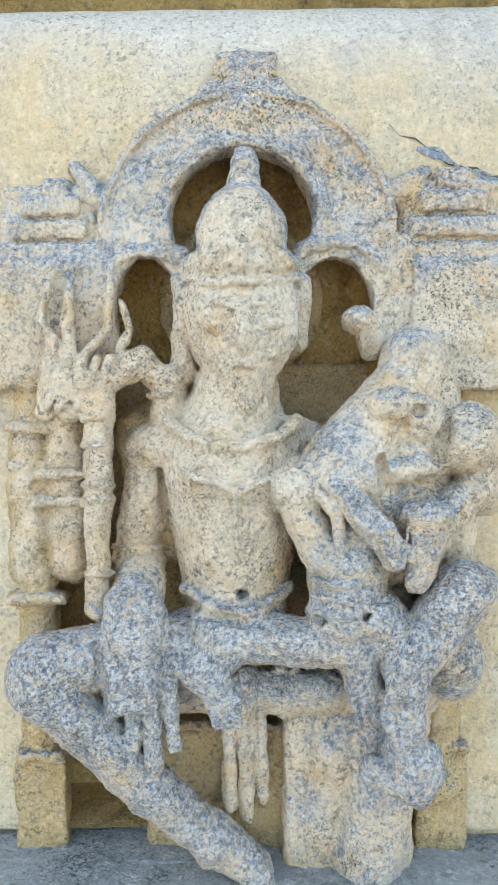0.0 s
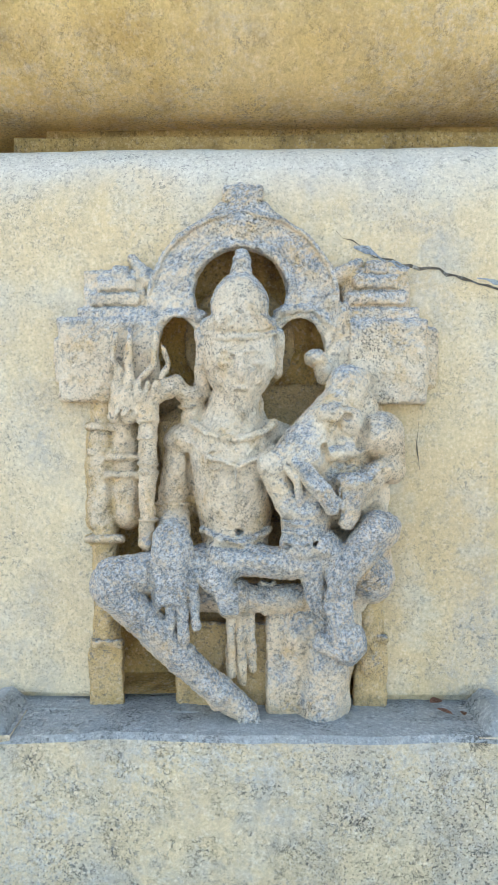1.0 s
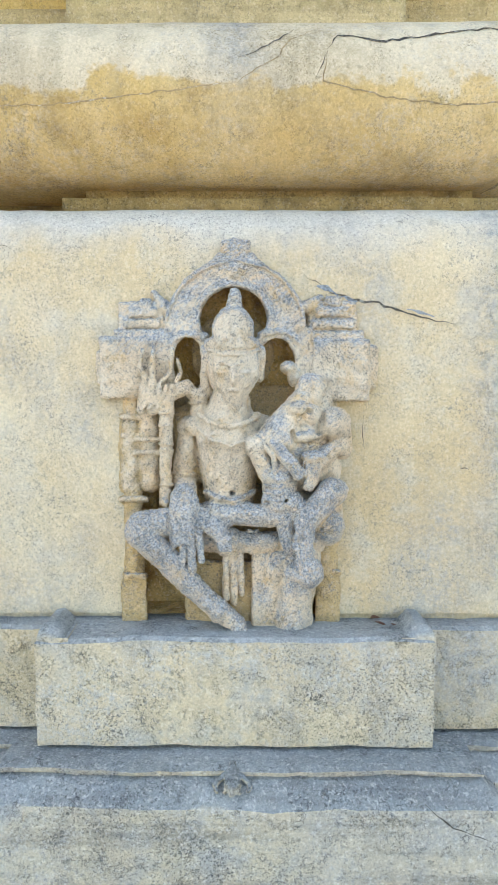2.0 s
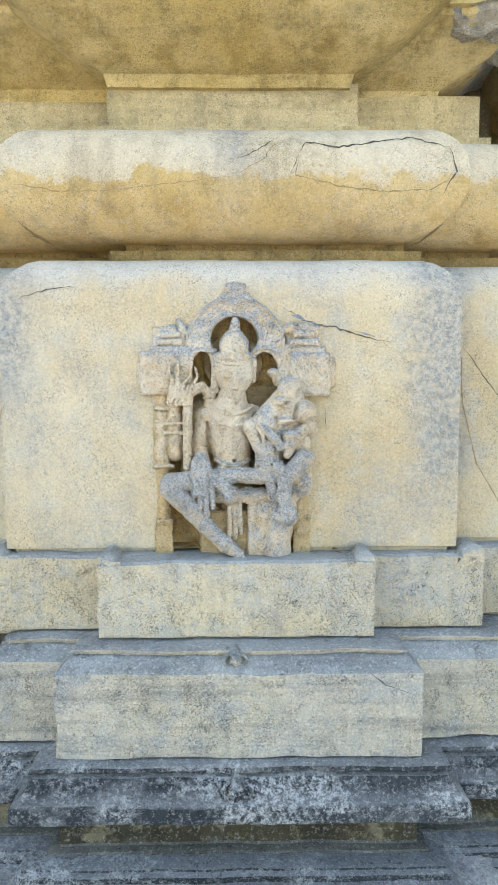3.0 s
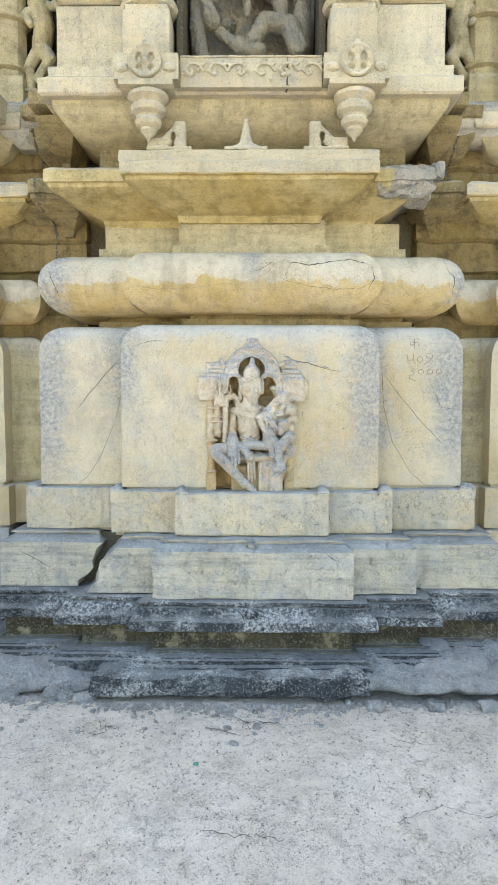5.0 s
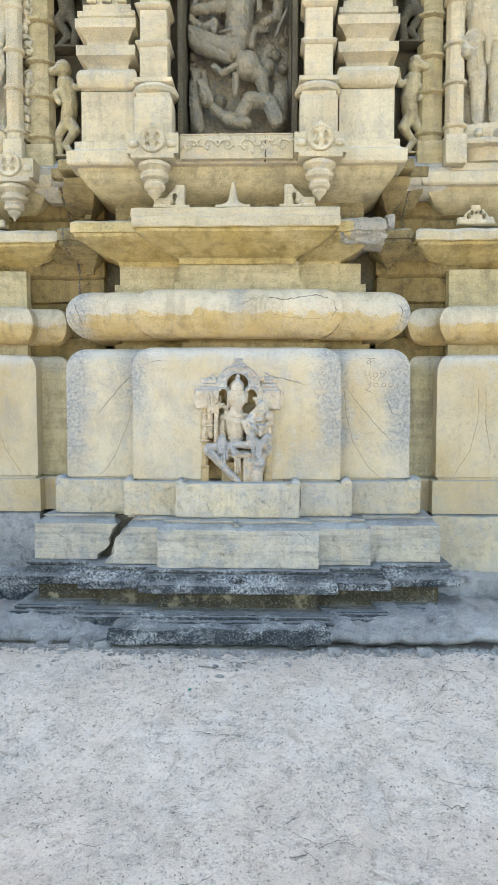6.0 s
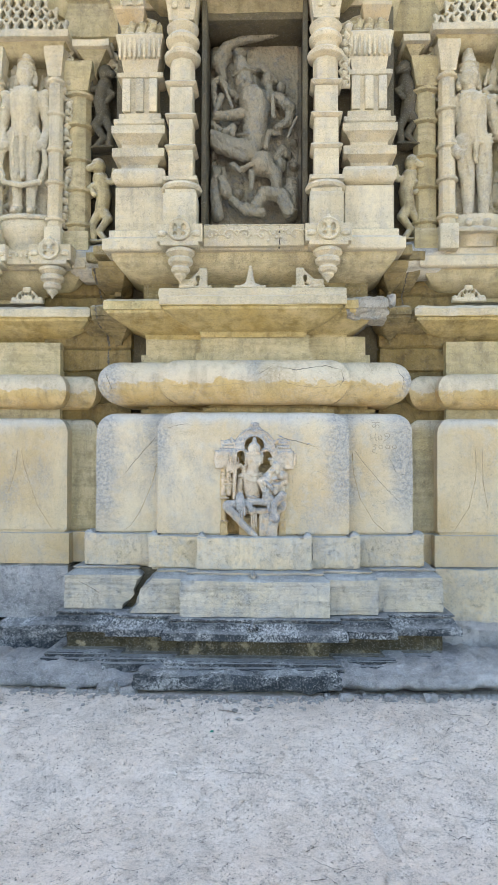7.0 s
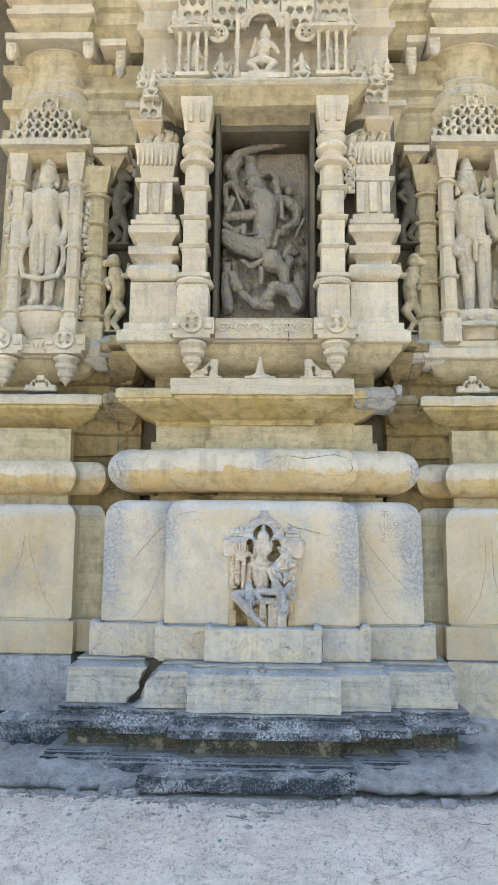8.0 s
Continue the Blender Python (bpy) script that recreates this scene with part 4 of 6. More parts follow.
infill(-1.02, -0.345, 0.30, 0.62, 3.25, 5.0, SHADE_DIRT, "grey stone wall beside the niche")
infill(0.355, 1.02, 0.30, 0.62, 3.25, 5.0, SHADE_DIRT, "grey stone wall beside the niche")
infill(-0.345, 0.355, 0.22, 0.62, 4.86, 5.0, SHADE_DIRT, "grey stone lintel over the niche")
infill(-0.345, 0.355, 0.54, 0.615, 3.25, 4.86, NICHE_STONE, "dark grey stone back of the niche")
infill(-0.372, -0.338, 0.12, 0.30, 3.265, 4.95, SHADE_DIRT, "grey stone jamb of the niche")
infill(0.348, 0.382, 0.12, 0.30, 3.265, 4.95, SHADE_DIRT, "grey stone jamb of the niche")


def front_pilaster():
    top = thing("pilaster", "pale limestone banded pilaster with a square foot beside the niche", "pilaster", group="niche pilasters", place=(-0.505, 0.1, 3.272))
    def sq(name, half, z0, z1, bev=0.006, d=None):
        d = half if d is None else d
        part(name, block(-half, half, -d, d, z0 - 3.272, z1 - 3.272, bev), PALE, top)
    sq("foot", 0.115, 3.272, 3.50)
    sq("foot_moulding", 0.105, 3.50, 3.53)
    part("foot_moulding", lathe(bmesh.new(), 0, 0, [(0.10, 0.255), (0.135, 0.265), (0.145, 0.285), (0.135, 0.305), (0.10, 0.31)], 4 * 6), PALE, top)
    sq("foot_moulding", 0.12, 3.585, 3.615)
    sq("shaft", 0.085, 3.615, 3.83)
    for z in (3.83, 4.05, 4.28):
        part("ring", wrap(-0.085, 0.085, -0.085, 0.085, [(0.0, z - 3.272 - 0.02), (0.012, z - 3.272 - 0.012), (0.025, z - 3.272), (0.012, z - 3.272 + 0.014), (0.0, z - 3.272 + 0.02)], 0.05, 0.001), PALE, top)
    sq("shaft", 0.083, 3.85, 4.03)
    sq("shaft", 0.08, 4.07, 4.26)
    part("shaft", lathe(bmesh.new(), 0, 0, [(0.09, 1.02), (0.088, 1.20)], 8), PALE, top)
    part("neck", lathe(bmesh.new(), 0, 0, [(0.09, 1.19), (0.125, 1.21), (0.13, 1.235), (0.10, 1.262), (0.08, 1.275), (0.085, 1.30), (0.115, 1.325), (0.12, 1.35), (0.10, 1.375),
                                            (0.085, 1.39), (0.11, 1.42), (0.115, 1.44), (0.09, 1.465)], 20), PALE, top)
    capital = part("capital", wrap(-0.09, 0.09, -0.09, 0.09, [(0.0, 1.455), (0.004, 1.5), (0.015, 1.57), (0.03, 1.67), (0.03, 1.72), (0.0, 1.735)], 0.05, 0.002), PALE, top)
    for s in (-1, 1):
        part("leaf_carving", block(s * 0.045 - 0.018, s * 0.045 + 0.018, -0.122, -0.10, 1.52, 1.68, 0.008), PALE, capital)
    return top


pil = front_pilaster()
copy_thing(pil, pose(0.505, 0.1, 3.272))


def back_pilaster():
    top = thing("pilaster", "cream limestone pilaster with stacked mouldings and a fluted capital", "pilaster", group="stepped pilasters", place=(-0.815, 0.2, 3.272))
    z = 3.272
    def ring(name, half, prof):
        return part(name, wrap(-half, half, -0.06, 0.11, [(o, a - z) for o, a in prof], 0.05, 0.002, seed=half * 9), PALE, top)
    ring("foot", 0.172, [(0, 3.272), (0, 3.60), (-0.02, 3.612)])
    ring("torus", 0.15, [(0.0, 3.61)] + [(0.0 + o, b) for o, b in arc(0, 3.675, 0.04, 0.062, -90, 90, 8)])
    ring("moulding", 0.13, [(0.0, 3.73), (0.0, 3.76), (0.03, 3.79), (0.055, 3.80), (0.055, 3.86), (0.0, 3.875)])
    ring("moulding", 0.13, [(0.0, 3.87), (0.0, 3.91), (0.03, 3.95), (0.06, 3.965), (0.06, 4.02), (0.03, 4.035)])
    ring("moulding", 0.14, [(0.02, 4.03), (0.04, 4.045), (0.04, 4.075), (0.01, 4.085), (0.01, 4.13)])
    shaft = ring("shaft", 0.115, [(0.0, 4.12), (0.0, 4.39)])
    for x in (-0.095, 0.0, 0.095):
        part("shaft_rib", block(x - 0.03, x + 0.03, -0.085, -0.055, 4.14 - z, 4.38 - z, 0.006), PALE, shaft)
    ring("ledge", 0.15, [(0.0, 4.385), (0.015, 4.395), (0.015, 4.425), (0.0, 4.435)])
    capital = ring("capital", 0.12, [(0.0, 4.43), (0.012, 4.5), (0.035, 4.6), (0.05, 4.68), (0.03, 4.70)])
    for i in range(9):
        x = -0.14 + 0.035 * i
        part("flute", block(x - 0.01, x + 0.01, -0.105, -0.07, 4.52 - z, 4.67 - z, 0.005), PALE, capital)
    c = Clay(-190, 190, -40, 110, -6, 200, 6)
    c.slab(-150, 150, -20, 30, 0, 110, 10, 4).lump((0, 6, 110), 140, 26, 60, 8)
    for x in (-75, 0, 75):
        c.limb((x, 40, 6), (x + 6, 44, 60), 30, 24, 8).lump((x + 8, 50, 92), 20, 20, 24, 5)
        c.limb((x - 18, 50, 60), (x - 34, 60, 18), 11, 9, 5).limb((x + 26, 50, 60), (x + 36, 56, 96), 10, 8, 5)
        c.limb((x - 10, 60, 14), (x + 30, 66, 10), 16, 13, 5).lump((x + 38, 30, 130), 9, 60, 16, 3, True)
    ob = new("leaf_crown", c.skin("leaf_crown", TAN, 0.001, 2))
    ob.parent = top
    ob.location = (0, 0, 1.425)
    return top


bp = back_pilaster()
copy_thing(bp, pose(0.815, 0.2, 3.272))


def rosette_bracket():
    """The rosette block over a turned pendant on the shelf's edge."""
    top = thing("rosette_bracket", "cream limestone block with a pierced rosette and a turned pendant below", "bracket", group="rosette brackets", place=(-0.495, -0.02, 3.1))
    body = part("bracket_block", wrap(-0.155, 0.155, -0.075, 0.10, [(0.0, 0.03), (0.0, 0.15), (-0.05, 0.165)], 0.05, 0.003), PALE, top)
    part("bracket_plate", block(-0.13, 0.13, -0.09, 0.10, 0.0, 0.03), PALE, top)
    c = Clay(-100, 100, -12, 34, -100, 110, 5)
    c.disc((0, 0), 78, -10, 14).lump((0, 4, 78), 16, 12, 22)
    for s in (-1, 1):
        c.lump((s * 30, 14, 12), 17, 24, 26, 3, True).lump((s * 28, 14, -32), 15, 24, 15, 3, True)
    c.lump((0, 12, -4), 14, 14, 14)
    c.ring((0, 0), 70, 14, 6)
    ob = new("rosette", c.skin("rosette", PALE, 0.001, 1.5))
    ob.parent = top
    ob.location = (0, -0.08, 0.11)
    for s in (-1, 1):
        part("scroll", lathe(bmesh.new(), s * 0.115, -0.075, [(0.005, 0.06), (0.03, 0.07), (0.034, 0.085), (0.026, 0.1), (0.005, 0.11)], 12, 0.5), PALE, body)
    part("pendant", lathe(bmesh.new(), 0, 0.0, [(0.085, 0.02), (0.07, 0.0), (0.098, -0.015), (0.10, -0.035), (0.078, -0.05), (0.072, -0.062), (0.086, -0.075), (0.084, -0.10), (0.060, -0.115), (0.056, -0.125), (0.066, -0.138),
                                                (0.060, -0.16), (0.040, -0.172), (0.042, -0.185), (0.030, -0.20), (0.012, -0.215), (0.003, -0.235)][::-1], 24), PALE, top)
    return top


rb = rosette_bracket()
copy_thing(rb, pose(0.51, -0.02, 3.1))


def scroll_frieze(x0, x1, y, z0, z1, n, label):
    top = thing("scroll_frieze", label, "frieze")
    part("frieze_ground", block(x0, x1, y, y + 0.06, z0, z1, 0.003), PALE, top)
    w = (x1 - x0) / n
    for i in range(n):
        c = Clay(-w * 520, w * 520, -8, 20, 0, (z1 - z0) * 1000, 4)
        h = (z1 - z0) * 500
        for side in (-1, 1):
            cx, turn = side * w * 250, 1 if (i + side) % 4 else -1
            curl = [(cx + turn * (h * 0.74 - 5.0 * k) * math.cos(0.62 * k), 4, h + (h * 0.62 - 4.0 * k) * math.sin(0.62 * k)) for k in range(12)]
            c.path(curl, 7, 2, 5)
            for k in (1, 3, 5, 7):
                x, _, zz = curl[k]
                c.limb((x, 4, zz), (x + (x - cx) * 0.55, 5, zz + (zz - h) * 0.5), 8, 4, 3)
            c.lump((cx, 6, h), 9, 10, 9, 3)
        c.slab(-w * 495, w * 495, -6, 7, h * 1.86, h * 1.98, 2, 2)
        r2 = random.Random(i + int(x0 * 50))
        for _ in range(4):
            c.lump((r2.uniform(-w * 440, w * 440), 4, r2.uniform(h * 0.4, h * 1.7)), r2.uniform(5, 11), 9, r2.uniform(5, 14), 3)
        ob = new("scroll", c.skin("scroll", PALE, 0.001, 1.0))
        ob.parent = top
        ob.location = (x0 + w * (i + 0.5), y - 0.002, z0)
    return top


scroll_frieze(-0.335, 0.35, -0.045, 3.115, 3.262, 3, "cream limestone frieze of carved scrolls under the niche")


def cornice_finial(kind):
    c = Clay(-130, 130, -45, 45, -6, 190, 5)
    if kind == "spike":
        c.slab(-110, 110, -30, 30, -4, 16, 6, 10)
        c.limb((0, 0, 0), (0, 0, 60), 55, 26, 16, flat=0.6).limb((0, 0, 60), (0, 0, 150), 26, 13, 12, flat=0.8)
        c.limb((-80, 0, 6), (0, 0, 30), 12, 24, 12).limb((80, 0, 6), (0, 0, 30), 12, 24, 12)
    else:
        c.slab(-120, 110, -30, 30, -4, 16, 6, 10)
        c.slab(20, 80, -28, 28, 0, 140, 10, 8)
        c.limb((-30, 0, 40), (40, 0, 100), 30, 34, 10, flat=0.8)
        c.slab(-115, -20, -26, 26, 0, 62, 8, 8)
        c.lump((16, 0, 66), 15, 60, 24, 4, True)
    return c.skin("cornice_finial", PALE, 0.00098, 2.5, 5)


mesh_a, mesh_b = cornice_finial("spike"), cornice_finial("ring")
strip = part("cornice_strip", wrap(-0.645, 0.64, 0.005, 0.3, [(0.0, 2.782), (0.004, 2.80), (0.0, 2.838), (-0.03, 2.85), (-0.1, 2.852)], 0.04, 0.006, 2.0), PALE)
tagged(strip, "chipped cream limestone strip along the cornice edge", "moulding", kind="structure")
for m, x, sx in ((mesh_a, -0.018, 1), (mesh_b, -0.395, 1), (mesh_b, 0.375, -1)):
    f = new("cornice_finial", m)
    f.location = (x, 0.045, 2.846)
    f.scale = (sx, 1, 1)
    tagged(f, "weathered cream limestone spike finial" if m is mesh_a else "broken cream limestone finial with a pierced ring", "finial", "finials on the cornice")


# ---- canopy and gallery over the niche ----
course("canopy", "weathered grey limestone canopy slab over the niche", "canopy", [(-0.80, 0.76, -0.06)],
       [(-0.30, 4.90), (-0.25, 4.93), (-0.10, 4.955), (-0.02, 5.04), (0.0, 5.05), (0.0, 5.09), (-0.02, 5.125), (-0.2, 5.14)], 0.62, [TAN], part_name="canopy_stone", wear=0.008)
course("attic", "cream limestone wall behind the gallery", "wall", [(-0.98, 0.98, 0.28)], [(0, 5.0), (0, 5.72), (0.05, 5.76), (0.05, 5.82), (0.01, 5.84), (0.01, 5.96), (0.06, 6.0), (0.06, 6.08), (0, 6.1), (0, 6.32)], 0.64, PALE)


def statuette(seed, height=0.3):
    """A small seated or standing figure, worn to plain lumps."""
    rng = random.Random(seed)
    c = Clay(-95, 95, -30, 70, 0, 310, 6)
    lean = rng.uniform(-14, 14)
    c.slab(-70, 70, -25, 45, 0, 22, 6)
    c.limb((0, 10, 90), (lean, 14, 180), 30, 34, 8)
    c.lump((lean * 1.2, 18, 232), 27, 25, 32, 5).limb((lean * 1.2, 14, 250), (lean * 1.2, 12, 292), 20, 9, 5)
    for s in (-1, 1):
        c.limb((s * 14, 20, 90), (s * 60, 34, 66), 22, 17, 6).limb((s * 60, 34, 64), (s * 26, 38, 26), 16, 13, 6)
        e = (lean + s * rng.uniform(52, 66), 22, rng.uniform(110, 150))
        c.limb((lean + s * 34, 14, 186), e, 14, 12, 5).limb(e, (s * rng.uniform(30, 70), 34, rng.uniform(90, 220)), 11, 9, 5)
    return c.skin("statuette", PALE, height / 0.3 * 0.001, 2, seed)


def pierced_panel(w, h, cols, rows, seed):
    """A stone screen pierced with pointed holes."""
    c = Clay(-w * 500 - 10, w * 500 + 10, -25, 25, -8, h * 1000 + 8, 6)
    c.slab(-w * 500, w * 500, -20, 16, 0, h * 1000, 5)
    rng = random.Random(seed)
    for j in range(rows):
        for i in range(cols):
            x = -w * 500 + w * 1000 * (i + 0.5 + (0.5 if j % 2 else 0.0)) / (cols + 0.5)
            z = h * 1000 * (j + 0.5) / rows
            r = min(w * 1000 / cols, h * 1000 / rows) * 0.34
            c.lump((x + rng.uniform(-3, 3), 0, z), r, 60, r * 1.1, 3, True)
            c.lump((x, 0, z - r * 0.9), r * 0.5, 60, r * 0.6, 3, True)
    return c.skin("pierced_screen", PALE, 0.001, 1.5, seed)


SCREEN_LARGE, SCREEN_SMALL = pierced_panel(0.26, 0.34, 3, 3, 1), pierced_panel(0.17, 0.17, 2, 2, 2)
FIGURES = [statuette(i) for i in range(5)]


def put_mesh(name, me, x, y, z, label, category, group="", scale=1.0):
    ob = new(name, me)
    ob.location = (x, y, z)
    ob.scale = (scale, scale, scale)
    return tagged(ob, label, category, group)


def shrine(x, y, z, w, h, seed):
    """A little pillared shrine with a figure inside."""
    top = thing("miniature_shrine", "small cream limestone pillared shrine framing a worn figure", "shrine", group="shrines on the canopy", place=(x, y, z))
    part("floor_slab", block(-w / 2, w / 2, -0.07, 0.10, 0, 0.03), PALE, top)
    for s in (-1, -0.33, 0.33, 1):
        bm = bmesh.new()
        lathe(bm, s * (w / 2 - 0.025), -0.03, [(0.02, 0.03), (0.022, 0.05), (0.013, 0.07), (0.013, h * 0.45), (0.02, h * 0.5), (0.012, h * 0.55), (0.014, h - 0.07), (0.024, h - 0.045)], 10)
        part("post", bm, PALE, top)
    part("roof_slab", wrap(-w / 2, w / 2, -0.05, 0.10, [(0.0, h - 0.045), (0.03, h - 0.03), (0.03, h - 0.005), (-0.02, h)], 0.05, 0.003), PALE, top)
    f = new("figure", FIGURES[seed % 5])
    f.parent = top
    f.location = (0, 0.03, 0.03)
    f.scale = (w / 0.24, 1, (h - 0.08) / 0.3)
    return top


for x, w, h, s in ((-0.545, 0.25, 0.42, 0), (0.505, 0.25, 0.42, 1)):
    shrine(x, 0.02, 5.145, w, h, s)
put_mesh("statuette", FIGURES[2], -0.02, 0.03, 5.16, "cream limestone seated figure in the middle of the canopy", "statue", "canopy figures", 1.5)
pedestal = part("figure_pedestal", wrap(-0.18, 0.16, -0.04, 0.2, [(0.0, 5.13), (0.0, 5.17), (-0.02, 5.175)], 0.05, 0.003), PALE)
tagged(pedestal, "pale limestone slab under the seated canopy figure", "pedestal")
for x, z, s in ((-0.76, 5.14, 3), (-0.33, 5.15, 4), (0.29, 5.15, 1), (0.70, 5.14, 0), (-0.86, 5.02, 2), (0.84, 5.10, 3)):
    put_mesh("statuette", FIGURES[s], x, 0.06, z, "small worn cream limestone attendant figure on the canopy", "statue", "canopy figures", 0.85)


def wheel():
    c = Clay(-90, 90, -25, 25, -90, 90, 5)
    c.ring((0, 0), 68, 0, 14)
    c.ring((0, 0), 46, 2, 5)
    c.lump((0, 0, 0), 16, 18, 16)
    for i in range(6):
        a = radians(60 * i)
        c.limb((0, 0, 0), (64 * math.cos(a), 0, 64 * math.sin(a)), 7, 7, 3)
    return c.skin("stone_wheel", PALE, 0.001, 1.5)


WHEEL = wheel()
for x in (-0.36, 0.31):
    put_mesh("stone_wheel", WHEEL, x, 0.03, 5.55, "spoked cream limestone wheel on the gallery", "carving", "gallery wheels")
for x in (-0.21, 0.17):
    col = part("gallery_post", lathe(bmesh.new(), x, 0.04, [(0.028, 5.17), (0.03, 5.22), (0.018, 5.25), (0.018, 5.42), (0.028, 5.45), (0.018, 5.48), (0.018, 5.66), (0.03, 5.7)], 12), PALE)
    tagged(col, "slender turned cream limestone gallery post", "post", "gallery posts")


def small_arch():
    c = Clay(-160, 160, -30, 40, -20, 170, 6)
    c.ring((0, 0), 120, 0, 20, 0, 180).ring((0, 0), 92, 8, 9, 0, 180)
    for i in range(9):
        a = radians(12 + 19.5 * i)
        c.lump((138 * math.cos(a), 4, 138 * math.sin(a)), 18, 16, 18, 3)
    return c.skin("gallery_arch", PALE, 0.001, 2)


ARCH = small_arch()
for x, z, k in ((-0.02, 5.62, 1.25), (-0.55, 5.58, 0.9), (0.51, 5.58, 0.9)):
    put_mesh("gallery_arch", ARCH, x, 0.05, z, "scalloped cream limestone arch on the gallery", "arch", "gallery arches", k)
for x, z, s in ((-0.66, 5.14, 1), (0.62, 5.14, 2), (-0.27, 5.15, 0), (0.23, 5.15, 3), (-0.44, 5.60, 2), (0.41, 5.60, 4), (-0.93, 5.12, 4), (0.92, 5.16, 0), (-0.7, 5.58, 3), (0.66, 5.58, 1)):
    put_mesh("statuette", FIGURES[s], x, 0.09, z, "small worn cream limestone attendant figure on the canopy", "statue", "canopy figures", 0.75)
for x, z in ((-0.55, 5.6), (0.52, 5.6), (-0.28, 5.63), (0.25, 5.63), (-0.015, 5.72)):
    put_mesh("pierced_screen", SCREEN_LARGE, x, 0.1, z, "pierced cream limestone screen above the gallery", "screen", "pierced screens")
for x, z in ((-0.865, 4.88), (0.84, 5.0)):
    put_mesh("pierced_screen", SCREEN_SMALL, x, 0.08, z, "small pierced cream limestone screen beside the canopy", "screen", "pierced screens")
course("side_eave", "weathered limestone eave fragment beside the canopy", "cornice", [(-1.0, -0.78, 0.08), (0.76, 0.97, 0.08)],
       [(-0.2, 4.68), (-0.12, 4.78), (0.0, 4.86), (0.0, 4.885), (-0.1, 4.90)], 0.4, CREAM, wear=0.008, dx=0.3)


# ---- large figures ----
def niche_figure():
    """A dancing figure, leaning back, its arms fanned out under a hide held overhead."""
    c = Clay(-345, 350, -60, 190, -10, 1902, 6)
    def at(u, v, d=80):
        return (u * 1.496 + -440.2, d, 1882.0 - v * 1.590)
    def limbs(points, r0, r1, d=90, k=10):
        n = len(points) - 1
        for i in range(n):
            ra, rb = r0 + (r1 - r0) * i / n, r0 + (r1 - r0) * (i + 1) / n
            c.limb(at(*points[i], d + 10 * i), at(*points[i + 1], d + 10 * (i + 1)), ra, rb, k)
    def ball(u, v, r, d=90, rz=None):
        c.lump(at(u, v, d), r, r, rz or r, 6)
    # torso, hips, head with its tall crown
    limbs([(275, 690), (295, 600), (300, 500), (285, 455)], 84, 108, 80, 20)
    c.lump(at(300, 490, 90), 125, 80, 90, 16).lump(at(265, 690, 90), 100, 80, 80, 16)
    ball(240, 365, 74, 100, 92)
    limbs([(235, 320), (215, 250)], 74, 44, 95)
    c.path([at(180, 340, 140), at(235, 318, 180), at(290, 315, 140)], 9, 4)
    c.lump(at(242, 372, 172), 12, 14, 26, 4)
    ball(200, 440, 22)
    for v in (630, 655, 680, 705):
        c.path([at(200, v + 6, 120), at(265, v + 16, 172), at(320, v, 120)], 9, 4)
    c.path([at(235, 470, 150), at(280, 520, 178), at(335, 470, 150)], 10, 4)
    # legs: one knee raised across, the other hip turned out
    limbs([(265, 720), (150, 680), (70, 640)], 80, 52, 100, 14)
    limbs([(70, 640), (110, 700), (240, 755)], 52, 34, 120, 12)
    c.lump(at(335, 780, 110), 92, 80, 98, 14)
    limbs([(335, 780), (400, 830), (415, 930)], 70, 34, 100, 14)
    limbs([(180, 790), (220, 820), (285, 790)], 24, 20, 130)
    limbs([(280, 830), (280, 910)], 24, 18, 130)
    # arms
    limbs([(235, 520), (150, 535), (90, 540)], 44, 30, 110)
    limbs([(90, 540), (60, 560), (150, 640)], 32, 26, 90)
    limbs([(140, 620), (185, 600), (180, 640)], 26, 20, 130)
    limbs([(350, 430), (420, 440), (480, 490)], 52, 42, 80)
    limbs([(480, 490), (470, 560), (410, 590)], 42, 28, 80)
    limbs([(385, 440), (392, 560)], 14, 18, 150)
    limbs([(245, 430), (160, 390), (110, 330)], 34, 24, 60)
    limbs([(110, 330), (75, 350), (90, 480)], 26, 22, 80)
    limbs([(130, 380), (180, 500)], 14, 12, 130)
    limbs([(120, 430), (85, 520)], 30, 20, 100)
    limbs([(300, 420), (290, 320)], 20, 16, 60)
    limbs([(250, 270), (330, 260), (400, 340)], 34, 24, 50)
    ball(360, 340, 46, 80, 58)
    limbs([(365, 370), (370, 410)], 36, 30, 70)
    ball(432, 375, 34, 70, 44)
    limbs([(512, 545), (465, 650)], 13, 11, 110, 4)
    limbs([(420, 600), (365, 610), (350, 690)], 30, 22, 70)
    # hide overhead
    limbs([(85, 235), (140, 165), (220, 135), (330, 125), (450, 108)], 44, 16, 70)
    limbs([(140, 180), (110, 270), (130, 320)], 50, 30, 40)
    ball(210, 180, 60, 20, 50)
    # attendants and broken beast at the feet
    ball(95, 815, 34, 100, 44)
    limbs([(95, 850), (90, 950), (105, 1040)], 52, 44, 80)
    limbs([(120, 860), (150, 930)], 40, 46, 110)
    limbs([(60, 780), (130, 790), (140, 860)], 22, 20, 60)
    ball(430, 770, 50, 60, 60)
    limbs([(440, 680), (400, 740)], 40, 32, 30)
    ball(485, 870, 40, 90, 46)
    limbs([(485, 900), (480, 1020)], 56, 60, 80)
    limbs([(300, 1000), (350, 930), (440, 950), (470, 1030)], 46, 56, 120, 14)
    limbs([(180, 960), (250, 1020), (330, 1030)], 34, 40, 100)
    ball(250, 1000, 40, 110)
